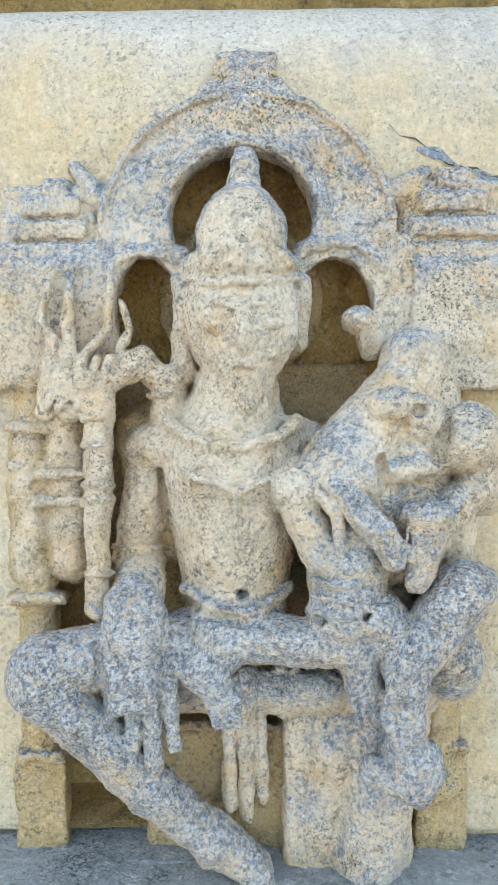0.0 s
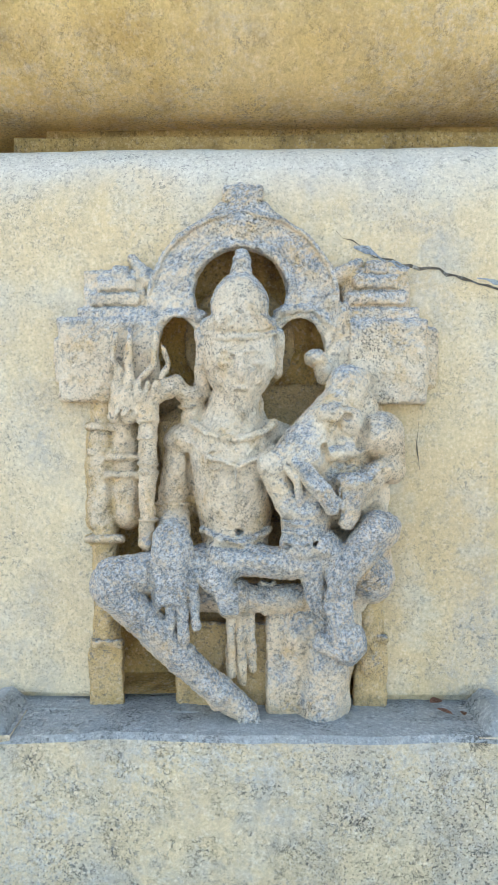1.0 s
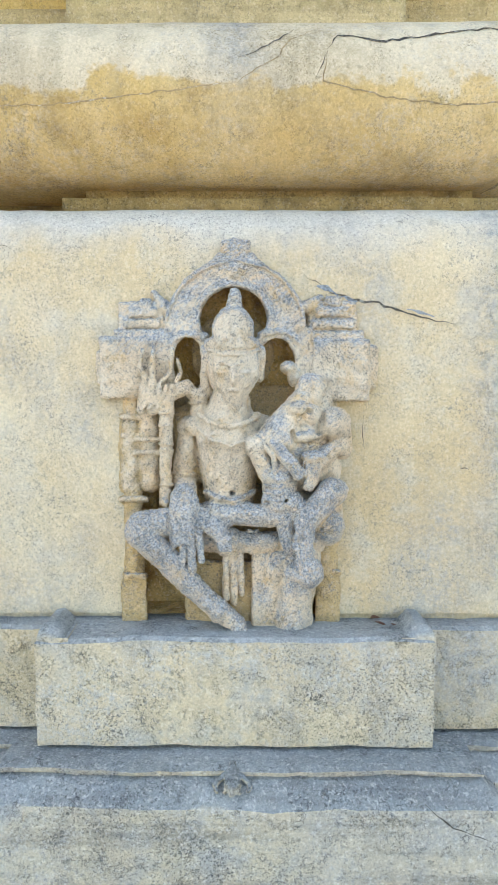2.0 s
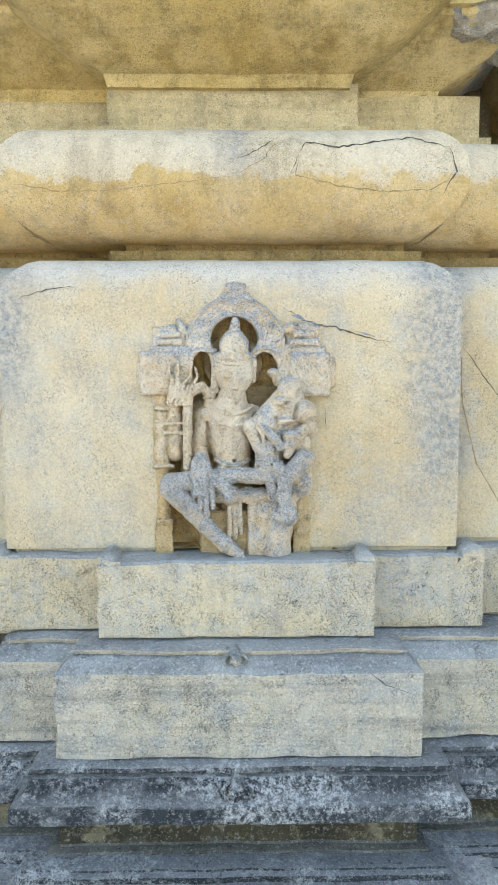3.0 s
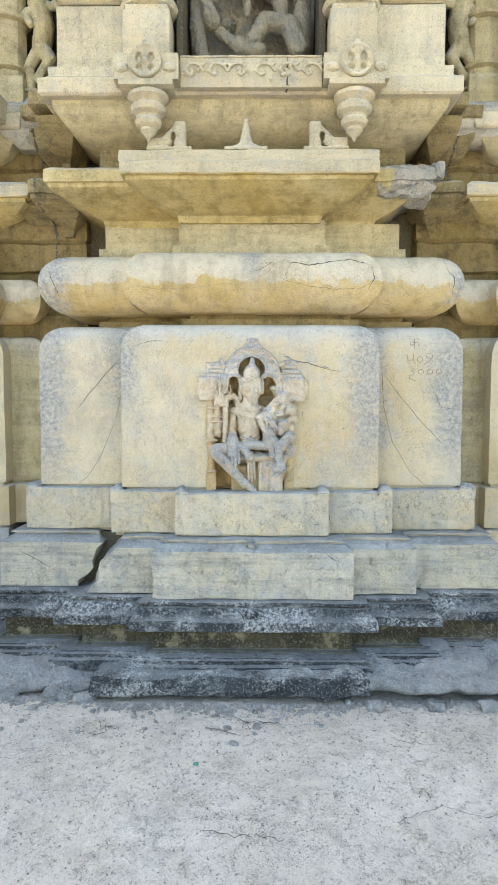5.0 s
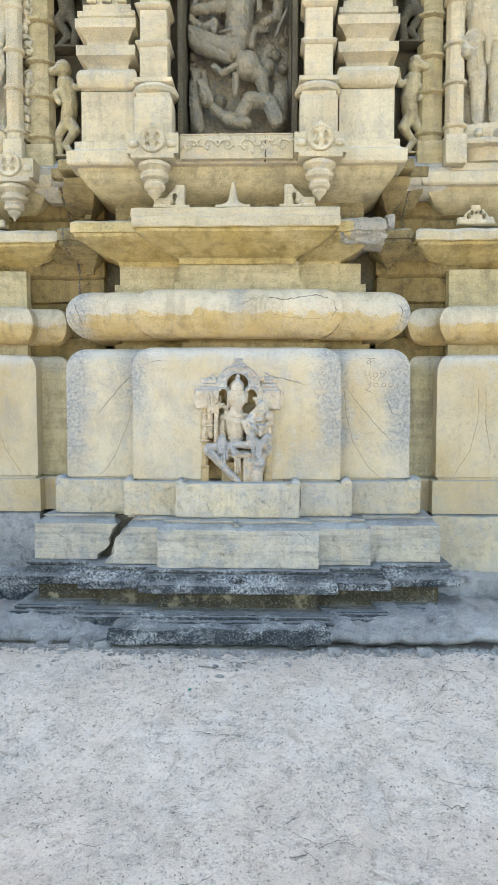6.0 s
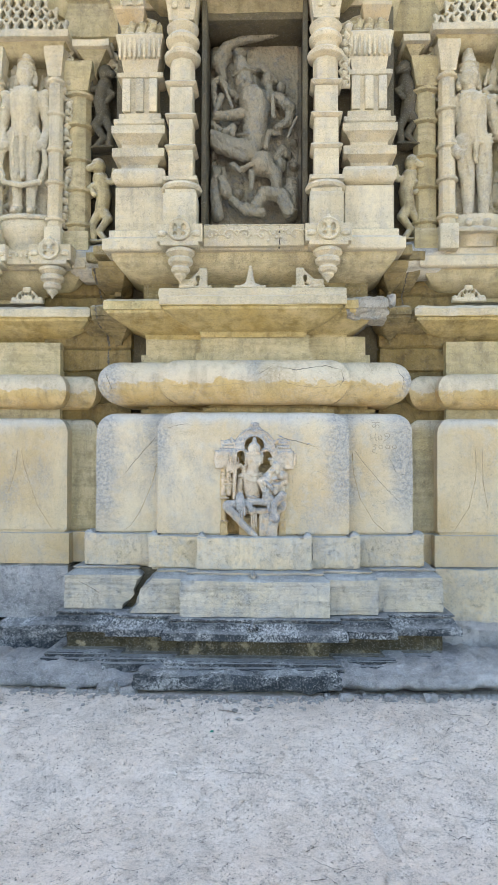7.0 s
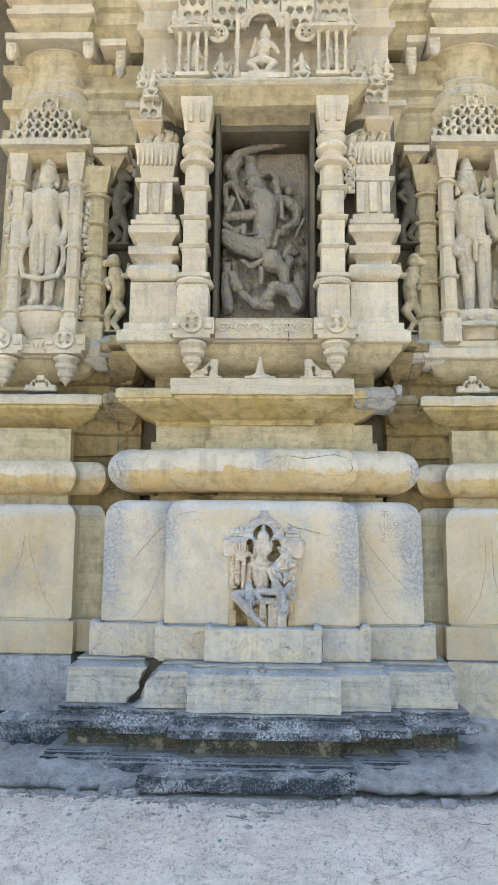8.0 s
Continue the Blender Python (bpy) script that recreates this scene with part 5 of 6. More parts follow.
    for u, v, r in ((70, 700, 40), (80, 750, 30), (460, 700, 44), (500, 760, 36), (200, 900, 50), (330, 890, 44), (500, 640, 30), (70, 600, 36)):
        c.lump(at(u, v, 10), r, 50, r, 10)
    c.slab(-340, 345, -60, 0, 0, 1822, 6)
    c.slab(-340, 345, -40, 110, -8, 60, 8)
    ob = new("niche_statue", c.skin("niche_statue", NICHE_STONE, 0.001, 4, 8, erosion=4.0))
    ob.location = (0.0, 0.53, 3.275)
    ob.scale = (0.97, 1.15, 0.94)
    tagged(ob, "grey-green stone dancing figure with many arms in the niche", "statue")


niche_figure()


def standing_figure(x, y, z, sway, label, crown, material, drape, scale=1.0):
    c = Clay(-260, 260, -70, 170, -20, 1330, 7)
    s = sway
    c.lump((0, 40, 0), 210, 90, 45, 16)
    for k in (-1, 1):
        c.limb((k * 62 + s * 20, 60, 640), (k * 58, 70, 350), 70, 50, 16).limb((k * 58, 70, 350), (k * 52, 62, 90), 48, 32, 12)
        c.limb((k * 52, 62, 70), (k * 62, 120, 48), 32, 26, 8).lump((k * 52, 62, 96), 40, 40, 16, 4)
        c.lump((k * 58, 76, 350), 48, 46, 46, 8)
        e = (k * 178 + s * 20, 60, 700)
        c.limb((k * 130 + s * 30, 60, 930), e, 48, 40, 14)
        c.lump((k * 152 + s * 26, 60, 840), 52, 48, 16, 4)
        if k == s or s == 0:
            c.limb(e, (k * 150, 100, 560), 38, 30, 10).lump((k * 140, 104, 545), 40, 36, 40, 8)
        else:
            c.limb(e, (k * 200, 100, 880), 36, 28, 10).lump((k * 196, 104, 900), 40, 36, 44, 8)
    c.limb((s * 20, 60, 680), (s * 40, 66, 900), 100, 112, 24)
    c.lump((s * 10, 62, 640), 128, 78, 80, 20).lump((s * 36, 64, 935), 140, 66, 56, 20)
    for dz, r in ((612, 130), (640, 128), (665, 118)):
        c.path([(-r * 0.85, 96, dz + 14), (0, 146, dz - 6), (r * 0.85, 96, dz + 14)], 11, 5)
    c.path([(s * 36 - 90, 116, 960), (s * 36, 140, 880), (s * 36 + 90, 116, 960)], 12, 5)
    c.path([(s * 36 - 70, 112, 985), (s * 36, 134, 945), (s * 36 + 70, 112, 985)], 10, 5)
    c.limb((s * 36, 60, 950), (s * 40, 64, 1030), 44, 44, 10)
    c.lump((s * 42, 74, 1100), 66, 62, 84, 10).lump((s * 42, 130, 1096), 14, 14, 30, 6)
    c.limb((s * 42, 60, 1160), (s * 42, 52, 1160 + crown), 64, 34, 8)
    for zz in (1150, 1175, 1205):
        c.lump((s * 42, 64, zz), 70, 64, 12, 4)
    for k in (-1, 1):
        c.limb((s * 42 + k * 66, 56, 1130), (s * 42 + k * 72, 60, 1040), 16, 20, 6)
    for k in (-1, 1):
        c.path([(k * 60 + s * 20, 118, 660), (k * 74 + s * 10, 132, 520), (k * 66, 126, 400)], 12, 5, 8)
        c.lump((k * 150 + s * 30, 62, 950), 44, 46, 40, 10)
        c.lump((k * 58 + s * 36, 118, 930), 40, 22, 34, 12)
    c.limb((s * 20, 140, 640), (s * 16, 128, 470), 20, 12, 6)
    if drape:
        c.path([(-150, 90, 560), (-175, 100, 400), (-140, 116, 262), (0, 130, 230), (130, 116, 262), (170, 100, 400), (150, 90, 560)], 20, 8)
        c.limb((0, 120, 600), (0, 110, 300), 26, 18, 8)
    c.slab(-150, 150, -60, 0, 30, 1000, 20, 10)
    me = c.skin("standing_statue", material, 0.001 * scale, 4, 11, erosion=3.0)
    ob = new("standing_statue", me)
    ob.location = (x, y, z)
    tagged(ob, label, "statue", "standing statues")


standing_figure(-1.725, 0.42, 3.46, 0, "cream limestone standing figure with a long garland on a lotus foot", 90, PALE, True, 0.99)
standing_figure(1.625, 0.42, 3.34, -1, "pale limestone standing figure with raised arm and tall crown", 140, PALE, False, 1.03)


def beast(x, y, z, flip, material, seed):
    """A small rearing creature in the recess, worn smooth."""
    c = Clay(-150, 150, -50, 130, 0, 700, 8)
    c.path([(0, 30, 250), (20, 40, 380), (-10, 40, 500)], 52, 14, 60)
    c.lump((-20, 60, 590), 55, 60, 62, 10).limb((-30, 90, 580), (-80, 100, 560), 34, 26, 8)
    c.limb((0, 40, 260), (60, 60, 190), 46, 34, 10).limb((60, 60, 190), (-10, 60, 90), 32, 24, 8).limb((-10, 60, 90), (40, 80, 20), 24, 22, 8)
    c.limb((-10, 40, 250), (-60, 60, 150), 40, 30, 10).limb((-60, 60, 150), (-50, 60, 20), 28, 24, 8)
    c.limb((0, 50, 480), (-80, 70, 420), 30, 24, 8).limb((-80, 70, 420), (-40, 90, 360), 22, 18, 8)
    c.limb((20, 50, 480), (90, 60, 470), 28, 22, 8).limb((90, 60, 470), (100, 70, 560), 20, 16, 8)
    c.slab(-90, 90, -30, 100, 0, 20, 6)
    ob = new("rearing_beast", c.skin("rearing_beast", material, 0.001, 3, seed))
    ob.location = (x, y, z)
    ob.scale = (flip, 1, 1)
    tagged(ob, "worn grey limestone rearing creature in the shadowed recess", "statue", "recess carvings")


# the upper two take the dark recess tone, shade set in their colour
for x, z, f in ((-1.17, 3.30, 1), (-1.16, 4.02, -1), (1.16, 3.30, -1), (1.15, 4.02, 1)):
    beast(x, 0.5, z, f, TAN if z < 4 else SHADE_DIRT, int(z * 10))


# ---- side bays above the shelf ----
def slim_pilaster(x, y, z0, z1, half, material, label, group):
    top = thing("pilaster", label, "pilaster", group=group, place=(x, y, z0))
    h = z1 - z0
    part("foot", block(-half * 1.25, half * 1.25, -half * 1.2, half * 1.2, 0, h * 0.12, 0.006), material, top)
    part("shaft", lathe(bmesh.new(), 0, 0, [(half * 1.15, h * 0.12), (half * 1.1, h * 0.86)], 8), material, top)
    for k in (0.16, 0.34, 0.5, 0.68, 0.84):
        part("ring", lathe(bmesh.new(), 0, 0, [(half * 1.1, h * k - 0.02), (half * 1.45, h * k - 0.008), (half * 1.45, h * k + 0.008), (half * 1.1, h * k + 0.02)], 12), material, top)
    part("capital", wrap(-half, half, -half, half, [(0.0, h * 0.86), (half * 0.3, h * 0.93), (half * 0.5, h * 0.97), (half * 0.5, h)], 0.05, 0.002), material, top)
    return top


slim_pilaster(-1.495, 0.36, 3.20, 4.735, 0.05, PALE, "slender cream limestone post beside a standing statue", "statue posts")
slim_pilaster(-1.95, 0.36, 3.20, 4.735, 0.05, PALE, "slender cream limestone post beside a standing statue", "statue posts")
slim_pilaster(1.42, 0.36, 3.20, 4.735, 0.055, PALE, "slender cream limestone post beside a standing statue", "statue posts")
slim_pilaster(1.86, 0.36, 3.20, 4.735, 0.05, PALE, "slender cream limestone post beside a standing statue", "statue posts")
slim_pilaster(-1.345, 0.47, 3.20, 4.66, 0.08, TAN, "tan weathered limestone pilaster in the recess", "recess pilasters")
slim_pilaster(1.285, 0.47, 3.20, 4.66, 0.08, TAN, "tan weathered limestone pilaster in the recess", "recess pilasters")


def pierced_screen_rows(rows, cell, depth, seed):
    """Stepped tiers of pierced lattice, curving back at the ends like the front of a dome."""
    reach = max(rows) * cell / 2 + 30
    c = Clay(-reach, reach, -110, 60, -5, len(rows) * 92 + 60, 6)
    rng = random.Random(seed)
    for j, n in enumerate(rows):
        z = j * 90
        for i in range(n):
            x = (i - (n - 1) / 2) * cell
            d = -depth * (x / reach) ** 2 - 12 * j
            c.slab(x - cell / 2 - 3, x + cell / 2 + 3, d - 24, d + 16, z, z + 92, 5, 3)
        for i in range(n + 1):
            x = (i - n / 2) * cell
            d = -depth * (x / reach) ** 2 - 12 * j
            c.lump((x, d + 8, z + 92), 16, 20, 22, 5)
            c.limb((x, d + 14, z + 6), (x, d + 14, z + 84), 8, 6, 4)
        for i in range(n):
            x = (i - (n - 1) / 2) * cell
            w = cell * rng.uniform(0.27, 0.32)
            c.lump((x, 0, z + 40), w, 300, 26, 3, True).lump((x, 0, z + 60), w * 0.45, 300, 22, 3, True)
            c.lump((x + cell / 2, 0, z + 82), cell * 0.2, 300, 13, 3, True) if i < n - 1 else None
    return c.skin("pierced_dome", PALE, 0.001, 2.5, seed)


def bay_head(sign, cx, half):
    """Slab, stepped lattice, ringed bell and beam over a standing statue."""
    course("bay_wall", "tan limestone wall behind the standing statue", "wall", [(cx - half - 0.1, cx + half + 0.1, 0.50)], [(0, 3.2), (0, 4.95), (0.04, 4.98), (0.04, 5.05), (0.0, 5.07), (0.0, 5.2), (0.05, 5.23), (0.05, 5.31), (0.0, 5.33), (0.0, 5.5), (0.06, 5.54), (0.06, 5.62), (0, 5.64), (0, 6.32)], 0.66, TAN)
    top = thing("statue_canopy", "pierced cream limestone canopy above a standing statue", "canopy", group="statue canopies", place=(cx, 0.36, 4.76))
    part("canopy_slab", wrap(-half * 1.2, half * 1.2, -0.13, 0.14, [(-0.03, 0.008), (0.0, 0.012), (0.0, 0.062), (-0.02, 0.07)], 0.03, 0.006), PALE, top)
    part("soffit", wrap(-half * 1.15, half * 1.15, -0.10, 0.14, [(-0.13, -0.07), (-0.10, -0.06), (-0.03, 0.0), (-0.02, 0.01)], 0.04, 0.004), TAN, top)
    ob = new("pierced_dome", pierced_screen_rows((9, 7, 5, 2), half * 240, 70, int(sign + 3)))
    ob.parent = top
    ob.location = (0, -0.10, 0.068)
    part("dome_body", lathe(bmesh.new(), 0, 0.14, [(half * 0.92, 0.06), (half * 0.9, 0.2), (half * 0.7, 0.34), (half * 0.2, 0.4)], 28, 0.55), TAN, top)
    cap = thing("round_capital", "tan limestone round capital with ringed neck and flaring top", "capital", group="round capitals", place=(cx, 0.56, 5.05))
    h = half
    part("bell", lathe(bmesh.new(), 0, 0, [(h * 1.0, 0.0), (h * 1.08, 0.06), (h * 1.1, 0.12), (h * 1.04, 0.16), (h * 1.05, 0.175), (h * 1.05, 0.20), (h * 1.0, 0.215), (h * 0.98, 0.26), (h * 0.92, 0.285),
                                           (h * 0.95, 0.30), (h * 0.95, 0.33), (h * 0.88, 0.35), (h * 0.80, 0.375), (h * 0.80, 0.42), (h * 0.86, 0.49), (h * 1.0, 0.56), (h * 1.1, 0.60)], 48, 0.8), TAN, cap)
    part("rim", lathe(bmesh.new(), 0, 0, [(h * 1.07, 0.59), (h * 1.12, 0.594), (h * 1.12, 0.606), (h * 1.0, 0.61)], 48, 0.8), PALE, cap)
    part("abacus", wrap(-h * 1.18, h * 1.18, -0.37, 0.05, [(-0.04, 0.606), (0.0, 0.61), (0.0, 0.665), (-0.02, 0.672)], 0.04, 0.005), PALE, cap)
    for s in (-1, 1):
        c = Clay(-60, 60, -70, 60, -110, 60, 6)
        c.slab(-44, 44, -60, 20, -50, 55, 10, 6).lump((0, 0, -55), 40, 36, 42, 14)
        c.ring((4, 8), 30, 24, 8, 0, 320, 3, 1, 16).ring((6, 6), 12, 26, 6, 0, 300, 3, 1, 10)
        ob = new("scroll", c.skin("scroll", PALE, 0.001, 2))
        ob.parent = cap
        ob.location = (s * h * 1.04, -0.32, 0.56)
    course("beam", "tan limestone beam with a pale lip over the round capital", "beam", [(cx - h * 1.12, cx + h * 1.12, 0.22)],
           [(-0.10, 5.71), (-0.095, 5.74), (-0.03, 5.82), (0.0, 5.87), (-0.02, 5.88)], 0.66, TAN)
    course("beam_lip", "pale limestone lip along the upper beam", "beam", [(cx - h * 1.18, cx + h * 1.18, 0.19)],
           [(-0.03, 5.876), (0.0, 5.885), (0.0, 5.93), (-0.03, 5.94), (-0.03, 5.99), (0.01, 6.0), (0.01, 6.06), (-0.1, 6.32)], 0.66, PALE, wear=0.005)
    # lotus foot and its shelf
    foot = part("lotus_foot", lathe(bmesh.new(), cx, 0.46, [(half * 0.5, 3.24), (half * 0.55, 3.30), (half * 0.8, 3.36), (half * 0.85, 3.42), (half * 0.8, 3.46), (half * 0.3, 3.465)], 28, 0.6), PALE)
    tagged(foot, "cream limestone lotus foot below a standing statue", "pedestal", "statue feet")


bay_head(-1, -1.73, 0.30)
bay_head(1, 1.66, 0.31)
for x in (-1.49, -1.97):
    copy_thing(rb, pose(x, 0.31, 3.08))
scroll_frieze(-1.85, -1.61, 0.285, 3.10, 3.21, 1, "cream limestone relief block under the standing statue")
course("recess_wall", "recess stone between the bays, shade in its colour", "wall", [(-1.5, -0.98, 0.56), (0.98, 1.5, 0.56)], [(0, 3.1), (0, 6.3)], 0.66, SHADE_DIRT)
course("recess_lintel", "tan weathered stone mouldings over the recess", "beam", [(-1.46, -0.80, 0.44), (0.80, 1.40, 0.44)],
       [(-0.1, 4.86), (0.0, 4.9), (0.0, 5.16), (0.03, 5.18), (0.03, 5.22), (0.0, 5.24), (0.0, 5.30), (0.04, 5.33), (0.04, 5.37), (-0.02, 5.39), (-0.02, 5.62)], 0.66, TAN, wear=0.006)
course("recess_bracket", "tan limestone bracket sloping back below its ledge", "bracket", [(-1.10, -0.80, 0.30), (0.80, 1.10, 0.30)],
       [(-0.14, 4.70), (-0.12, 4.76), (-0.07, 4.90), (-0.02, 5.08), (-0.01, 5.12)], 0.64, TAN, wear=0.008)
course("recess_ledge", "pale limestone ledge on its bracket", "ledge", [(-1.115, -0.80, 0.285), (0.80, 1.115, 0.285)],
       [(-0.02, 5.112), (0.0, 5.12), (0.0, 5.165), (-0.02, 5.17)], 0.64, PALE, wear=0.006)
course("recess_bracket", "tan limestone bracket beside the canopy", "bracket", [(-1.35, -1.10, 0.32), (1.10, 1.28, 0.32)],
       [(-0.12, 4.60), (-0.10, 4.64), (-0.03, 4.72), (-0.01, 4.74)], 0.645, TAN, wear=0.008)
course("recess_ledge", "pale limestone ledge beside the canopy", "ledge", [(-1.36, -1.09, 0.30), (1.09, 1.29, 0.30)],
       [(-0.02, 4.736), (0.0, 4.74), (0.0, 4.79), (-0.02, 4.80)], 0.645, PALE, wear=0.006)
course("recess_beam", "pale limestone slab over a carved scroll bracket", "beam", [(-1.34, -1.13, 0.27), (1.13, 1.28, 0.27)],
       [(-0.03, 5.655), (0.0, 5.66), (0.0, 5.72), (-0.03, 5.73)], 0.65, PALE, wear=0.005)
course("recess_beam", "tan stone beams above the recess", "beam", [(-1.46, -0.80, 0.33), (0.80, 1.40, 0.33)],
       [(-0.1, 5.72), (-0.06, 5.78), (0.0, 5.86), (0.03, 5.87), (0.03, 5.92), (0.0, 5.93), (0.0, 6.0), (0.04, 6.02), (0.04, 6.32)], 0.655, TAN, wear=0.005)
for x in (-1.18, 1.175):
    c = Clay(-60, 60, -70, 60, -190, 60, 6)
    c.slab(-40, 40, -60, 20, -120, 55, 18, 8).lump((0, 0, -140), 30, 30, 46, 14)
    c.ring((0, 0), 26, 24, 8, 0, 320, 3, 1, 14).ring((0, -70), 22, 22, 7, 90, 400, 3, 1, 12).lump((0, 24, -125), 10, 12, 30, 4)
    ob = new("scroll_bracket", c.skin("scroll_bracket", PALE, 0.001, 2))
    ob.location = (x, 0.33, 5.60)
    tagged(ob, "carved pale limestone scroll bracket under a slab", "bracket", "scroll brackets")
course("recess_ledge", "broken weathered stone ledge in the recess", "ledge", [(-1.40, -0.95, 0.36), (0.95, 1.40, 0.36)],
       [(-0.1, 3.02), (-0.03, 3.06), (0.0, 3.12), (0.0, 3.22), (-0.05, 3.28)], 0.66, GREY, wear=0.02)
for x, z, k in ((-1.59, 3.5, 1.1), (-1.585, 4.35, 1.2), (-1.86, 3.5, 1.1), (-1.865, 4.35, 1.2), (1.80, 3.5, 1.1), (1.50, 4.3, 1.1), (1.79, 4.35, 1.2)):
    put_mesh("statuette", FIGURES[int(k * 10 + z * 7) % 5], x, 0.47, z, "small worn attendant figure beside the standing statue", "statue", "attendant figures", k)


def leaf_finial():
    c = Clay(-130, 130, -25, 35, -8, 130, 5)
    c.slab(-125, 125, -22, 20, -6, 18, 5)
    c.disc((0, 10), 88, -18, 16)
    c.slab(-120, 120, -60, 60, -90, -7, 2, 3, True)
    for a in (30, 62, 90, 118, 150):
        c.lump((58 * math.cos(radians(a)), 10, 14 + 62 * math.sin(radians(a))), 12, 30, 20, 3, True)
    c.slab(-30, 30, -16, 16, 80, 122, 8, 8)
    c.lump((-100, 0, 26), 24, 18, 20).lump((100, 0, 26), 24, 18, 20)
    return c.skin("leaf_finial", PALE, 0.001, 2.5, 9)


LEAF_FINIAL = leaf_finial()
for x, z in ((-1.70, 2.828), (1.575, 2.828)):
    put_mesh("leaf_finial", LEAF_FINIAL, x, 0.37, z, "pierced cream limestone leaf finial on the side cornice", "finial", "side cornice finials")


def carved_strip(seed, tall):
    """A narrow strip of pierced foliage."""
    c = Clay(-60, 60, -30, 50, 0, tall, 6)
    rng = random.Random(seed)
    c.slab(-34, 34, -28, -6, 6, tall - 6, 4)
    z = 30
    while z < tall - 40:
        s = 1 if rng.random() < 0.5 else -1
        c.lump((s * rng.uniform(0, 22), 6, z), rng.uniform(16, 30), 24, rng.uniform(18, 34), 6)
        c.path([(s * 30, 0, z), (s * 46, 10, z + 22), (s * 20, 14, z + 44), (-s * 14, 8, z + 30)], 9, 4, 6)
        c.lump((-s * 20, 8, z + 16), 9, 40, 14, 3, True)
        z += rng.uniform(46, 66)
    return c.skin("foliage_strip", PALE, 0.001, 3, seed)


STRIPS = [carved_strip(1, 900), carved_strip(2, 480)]
for x, y, z, k in ((-1.425, 0.40, 3.95, 0), (-2.03, 0.40, 3.95, 0), (1.935, 0.40, 3.95, 0), (1.345, 0.42, 4.35, 1), (0.645, 0.10, 4.28, 1), (-1.42, 0.40, 3.40, 1)):
    put_mesh("foliage_strip", STRIPS[k], x, y, z, "narrow strip of carved limestone foliage beside a pilaster", "carving", "foliage strips")
for x, z in ((-1.24, 4.72), (1.22, 4.72), (-1.10, 4.62)):
    put_mesh("statuette", FIGURES[1], x, 0.50, z, "small worn figure high in the shadowed recess", "statue", "recess carvings", 0.9)


# ---- cracks, corners, debris ----
from mathutils.bvhtree import BVHTree


def tree_of(obs):
    verts, faces = [], []
    for ob in obs:
        base = len(verts)
        verts += [tuple(v.co) for v in ob.data.vertices]
        faces += [tuple(base + i for i in p.vertices) for p in ob.data.polygons]
    return BVHTree.FromPolygons(verts, faces)


def children_named(top_name, index=0):
    tops = [o for o in scene.objects if o.name.split(".")[0] == top_name and not o.parent]
    return list(tops[index].children)


def crack(tree, pts, width, parent, seed=0, name="crack", jag=0.006, material=None):
    """A crack: a narrow jagged strip lying on the surface that the tree holds, seen from the front."""
    rng = random.Random(seed)
    fine = []
    for (x0, z0), (x1, z1) in zip(pts, pts[1:]):
        k = max(2, int(math.hypot(x1 - x0, z1 - z0) / 0.012))
        fine += [(x0 + (x1 - x0) * i / k, z0 + (z1 - z0) * i / k) for i in range(k)]
    fine.append(pts[-1])
    bm = bmesh.new()
    last = None
    for i, (x, z) in enumerate(fine):
        j, i1 = max(0, i - 1), min(len(fine) - 1, i + 1)
        t = Vector((fine[i1][0] - fine[j][0], fine[i1][1] - fine[j][1])).normalized()
        end = 1.0 if name == "scratch_mark" else min(1.0, i / 4, (len(fine) - 1 - i) / 4)
        w = width * rng.uniform(0.35, 1.0) * max(0.15, end) / 2
        o = rng.uniform(-jag, jag) * 0.5
        pair = []
        for s in (-1, 1):
            px, pz = x - t.y * (o + s * w), z + t.x * (o + s * w)
            hit = tree.ray_cast(Vector((px, -2, pz)), Vector((0, 1, 0)))[0]
            if hit is None:
                pair = None
                break
            pair.append(bm.verts.new((px, hit.y - 0.0012, pz)))
        if pair and last:
            bm.faces.new((last[0], last[1], pair[1], pair[0]))
        last = pair
    return part(name, bm, material or CRACK, parent, smooth=0)


# Darkened cream: the shade inside grooves and joints, given as colour.
GROOVE = stone("groove_shade", (0.34, 0.25, 0.13), (0.44, 0.34, 0.20), (0.26, 0.20, 0.12), (0.12, 0.10, 0.08))
SCRATCH = stone("scratched_dirt", (0.24, 0.20, 0.14), (0.32, 0.27, 0.19), (0.12, 0.10, 0.08), (0.06, 0.05, 0.04))
panels = children_named("panel_course", 0)
panel_top = panels[0].parent
tree = tree_of(panels)
crack(tree, [(0.195, 1.815), (0.245, 1.80), (0.30, 1.79), (0.37, 1.768), (0.415, 1.757), (0.45, 1.751)], 0.006, panel_top, 1)
crack(tree, [(0.15, 1.845), (0.20, 1.82)], 0.004, panel_top, 2)
crack(tree, [(-0.669, 1.825), (-0.776, 1.708), (-0.896, 1.565)], 0.005, panel_top, 3)
crack(tree, [(-0.663, 1.67), (-0.680, 1.58), (-0.705, 1.487), (-0.782, 1.302), (-0.85, 1.20), (-0.917, 1.155)], 0.006, panel_top, 4, jag=0.001, name="incised_line", material=GROOVE)
crack(tree, [(0.69, 1.751), (0.693, 1.66), (0.699, 1.571), (0.746, 1.39), (0.84, 1.234), (0.93, 1.155)], 0.006, panel_top, 5, jag=0.001, name="incised_line", material=GROOVE)
crack(tree, [(0.69, 1.751), (0.775, 1.635), (0.885, 1.507), (1.022, 1.365)], 0.0035, panel_top, 6)
crack(tree, [(0.931, 1.726), (0.96, 1.65), (0.999, 1.567), (1.08, 1.565)], 0.003, panel_top, 7)
crack(tree, [(0.27, 1.57), (0.275, 1.50)], 0.004, panel_top, 8)
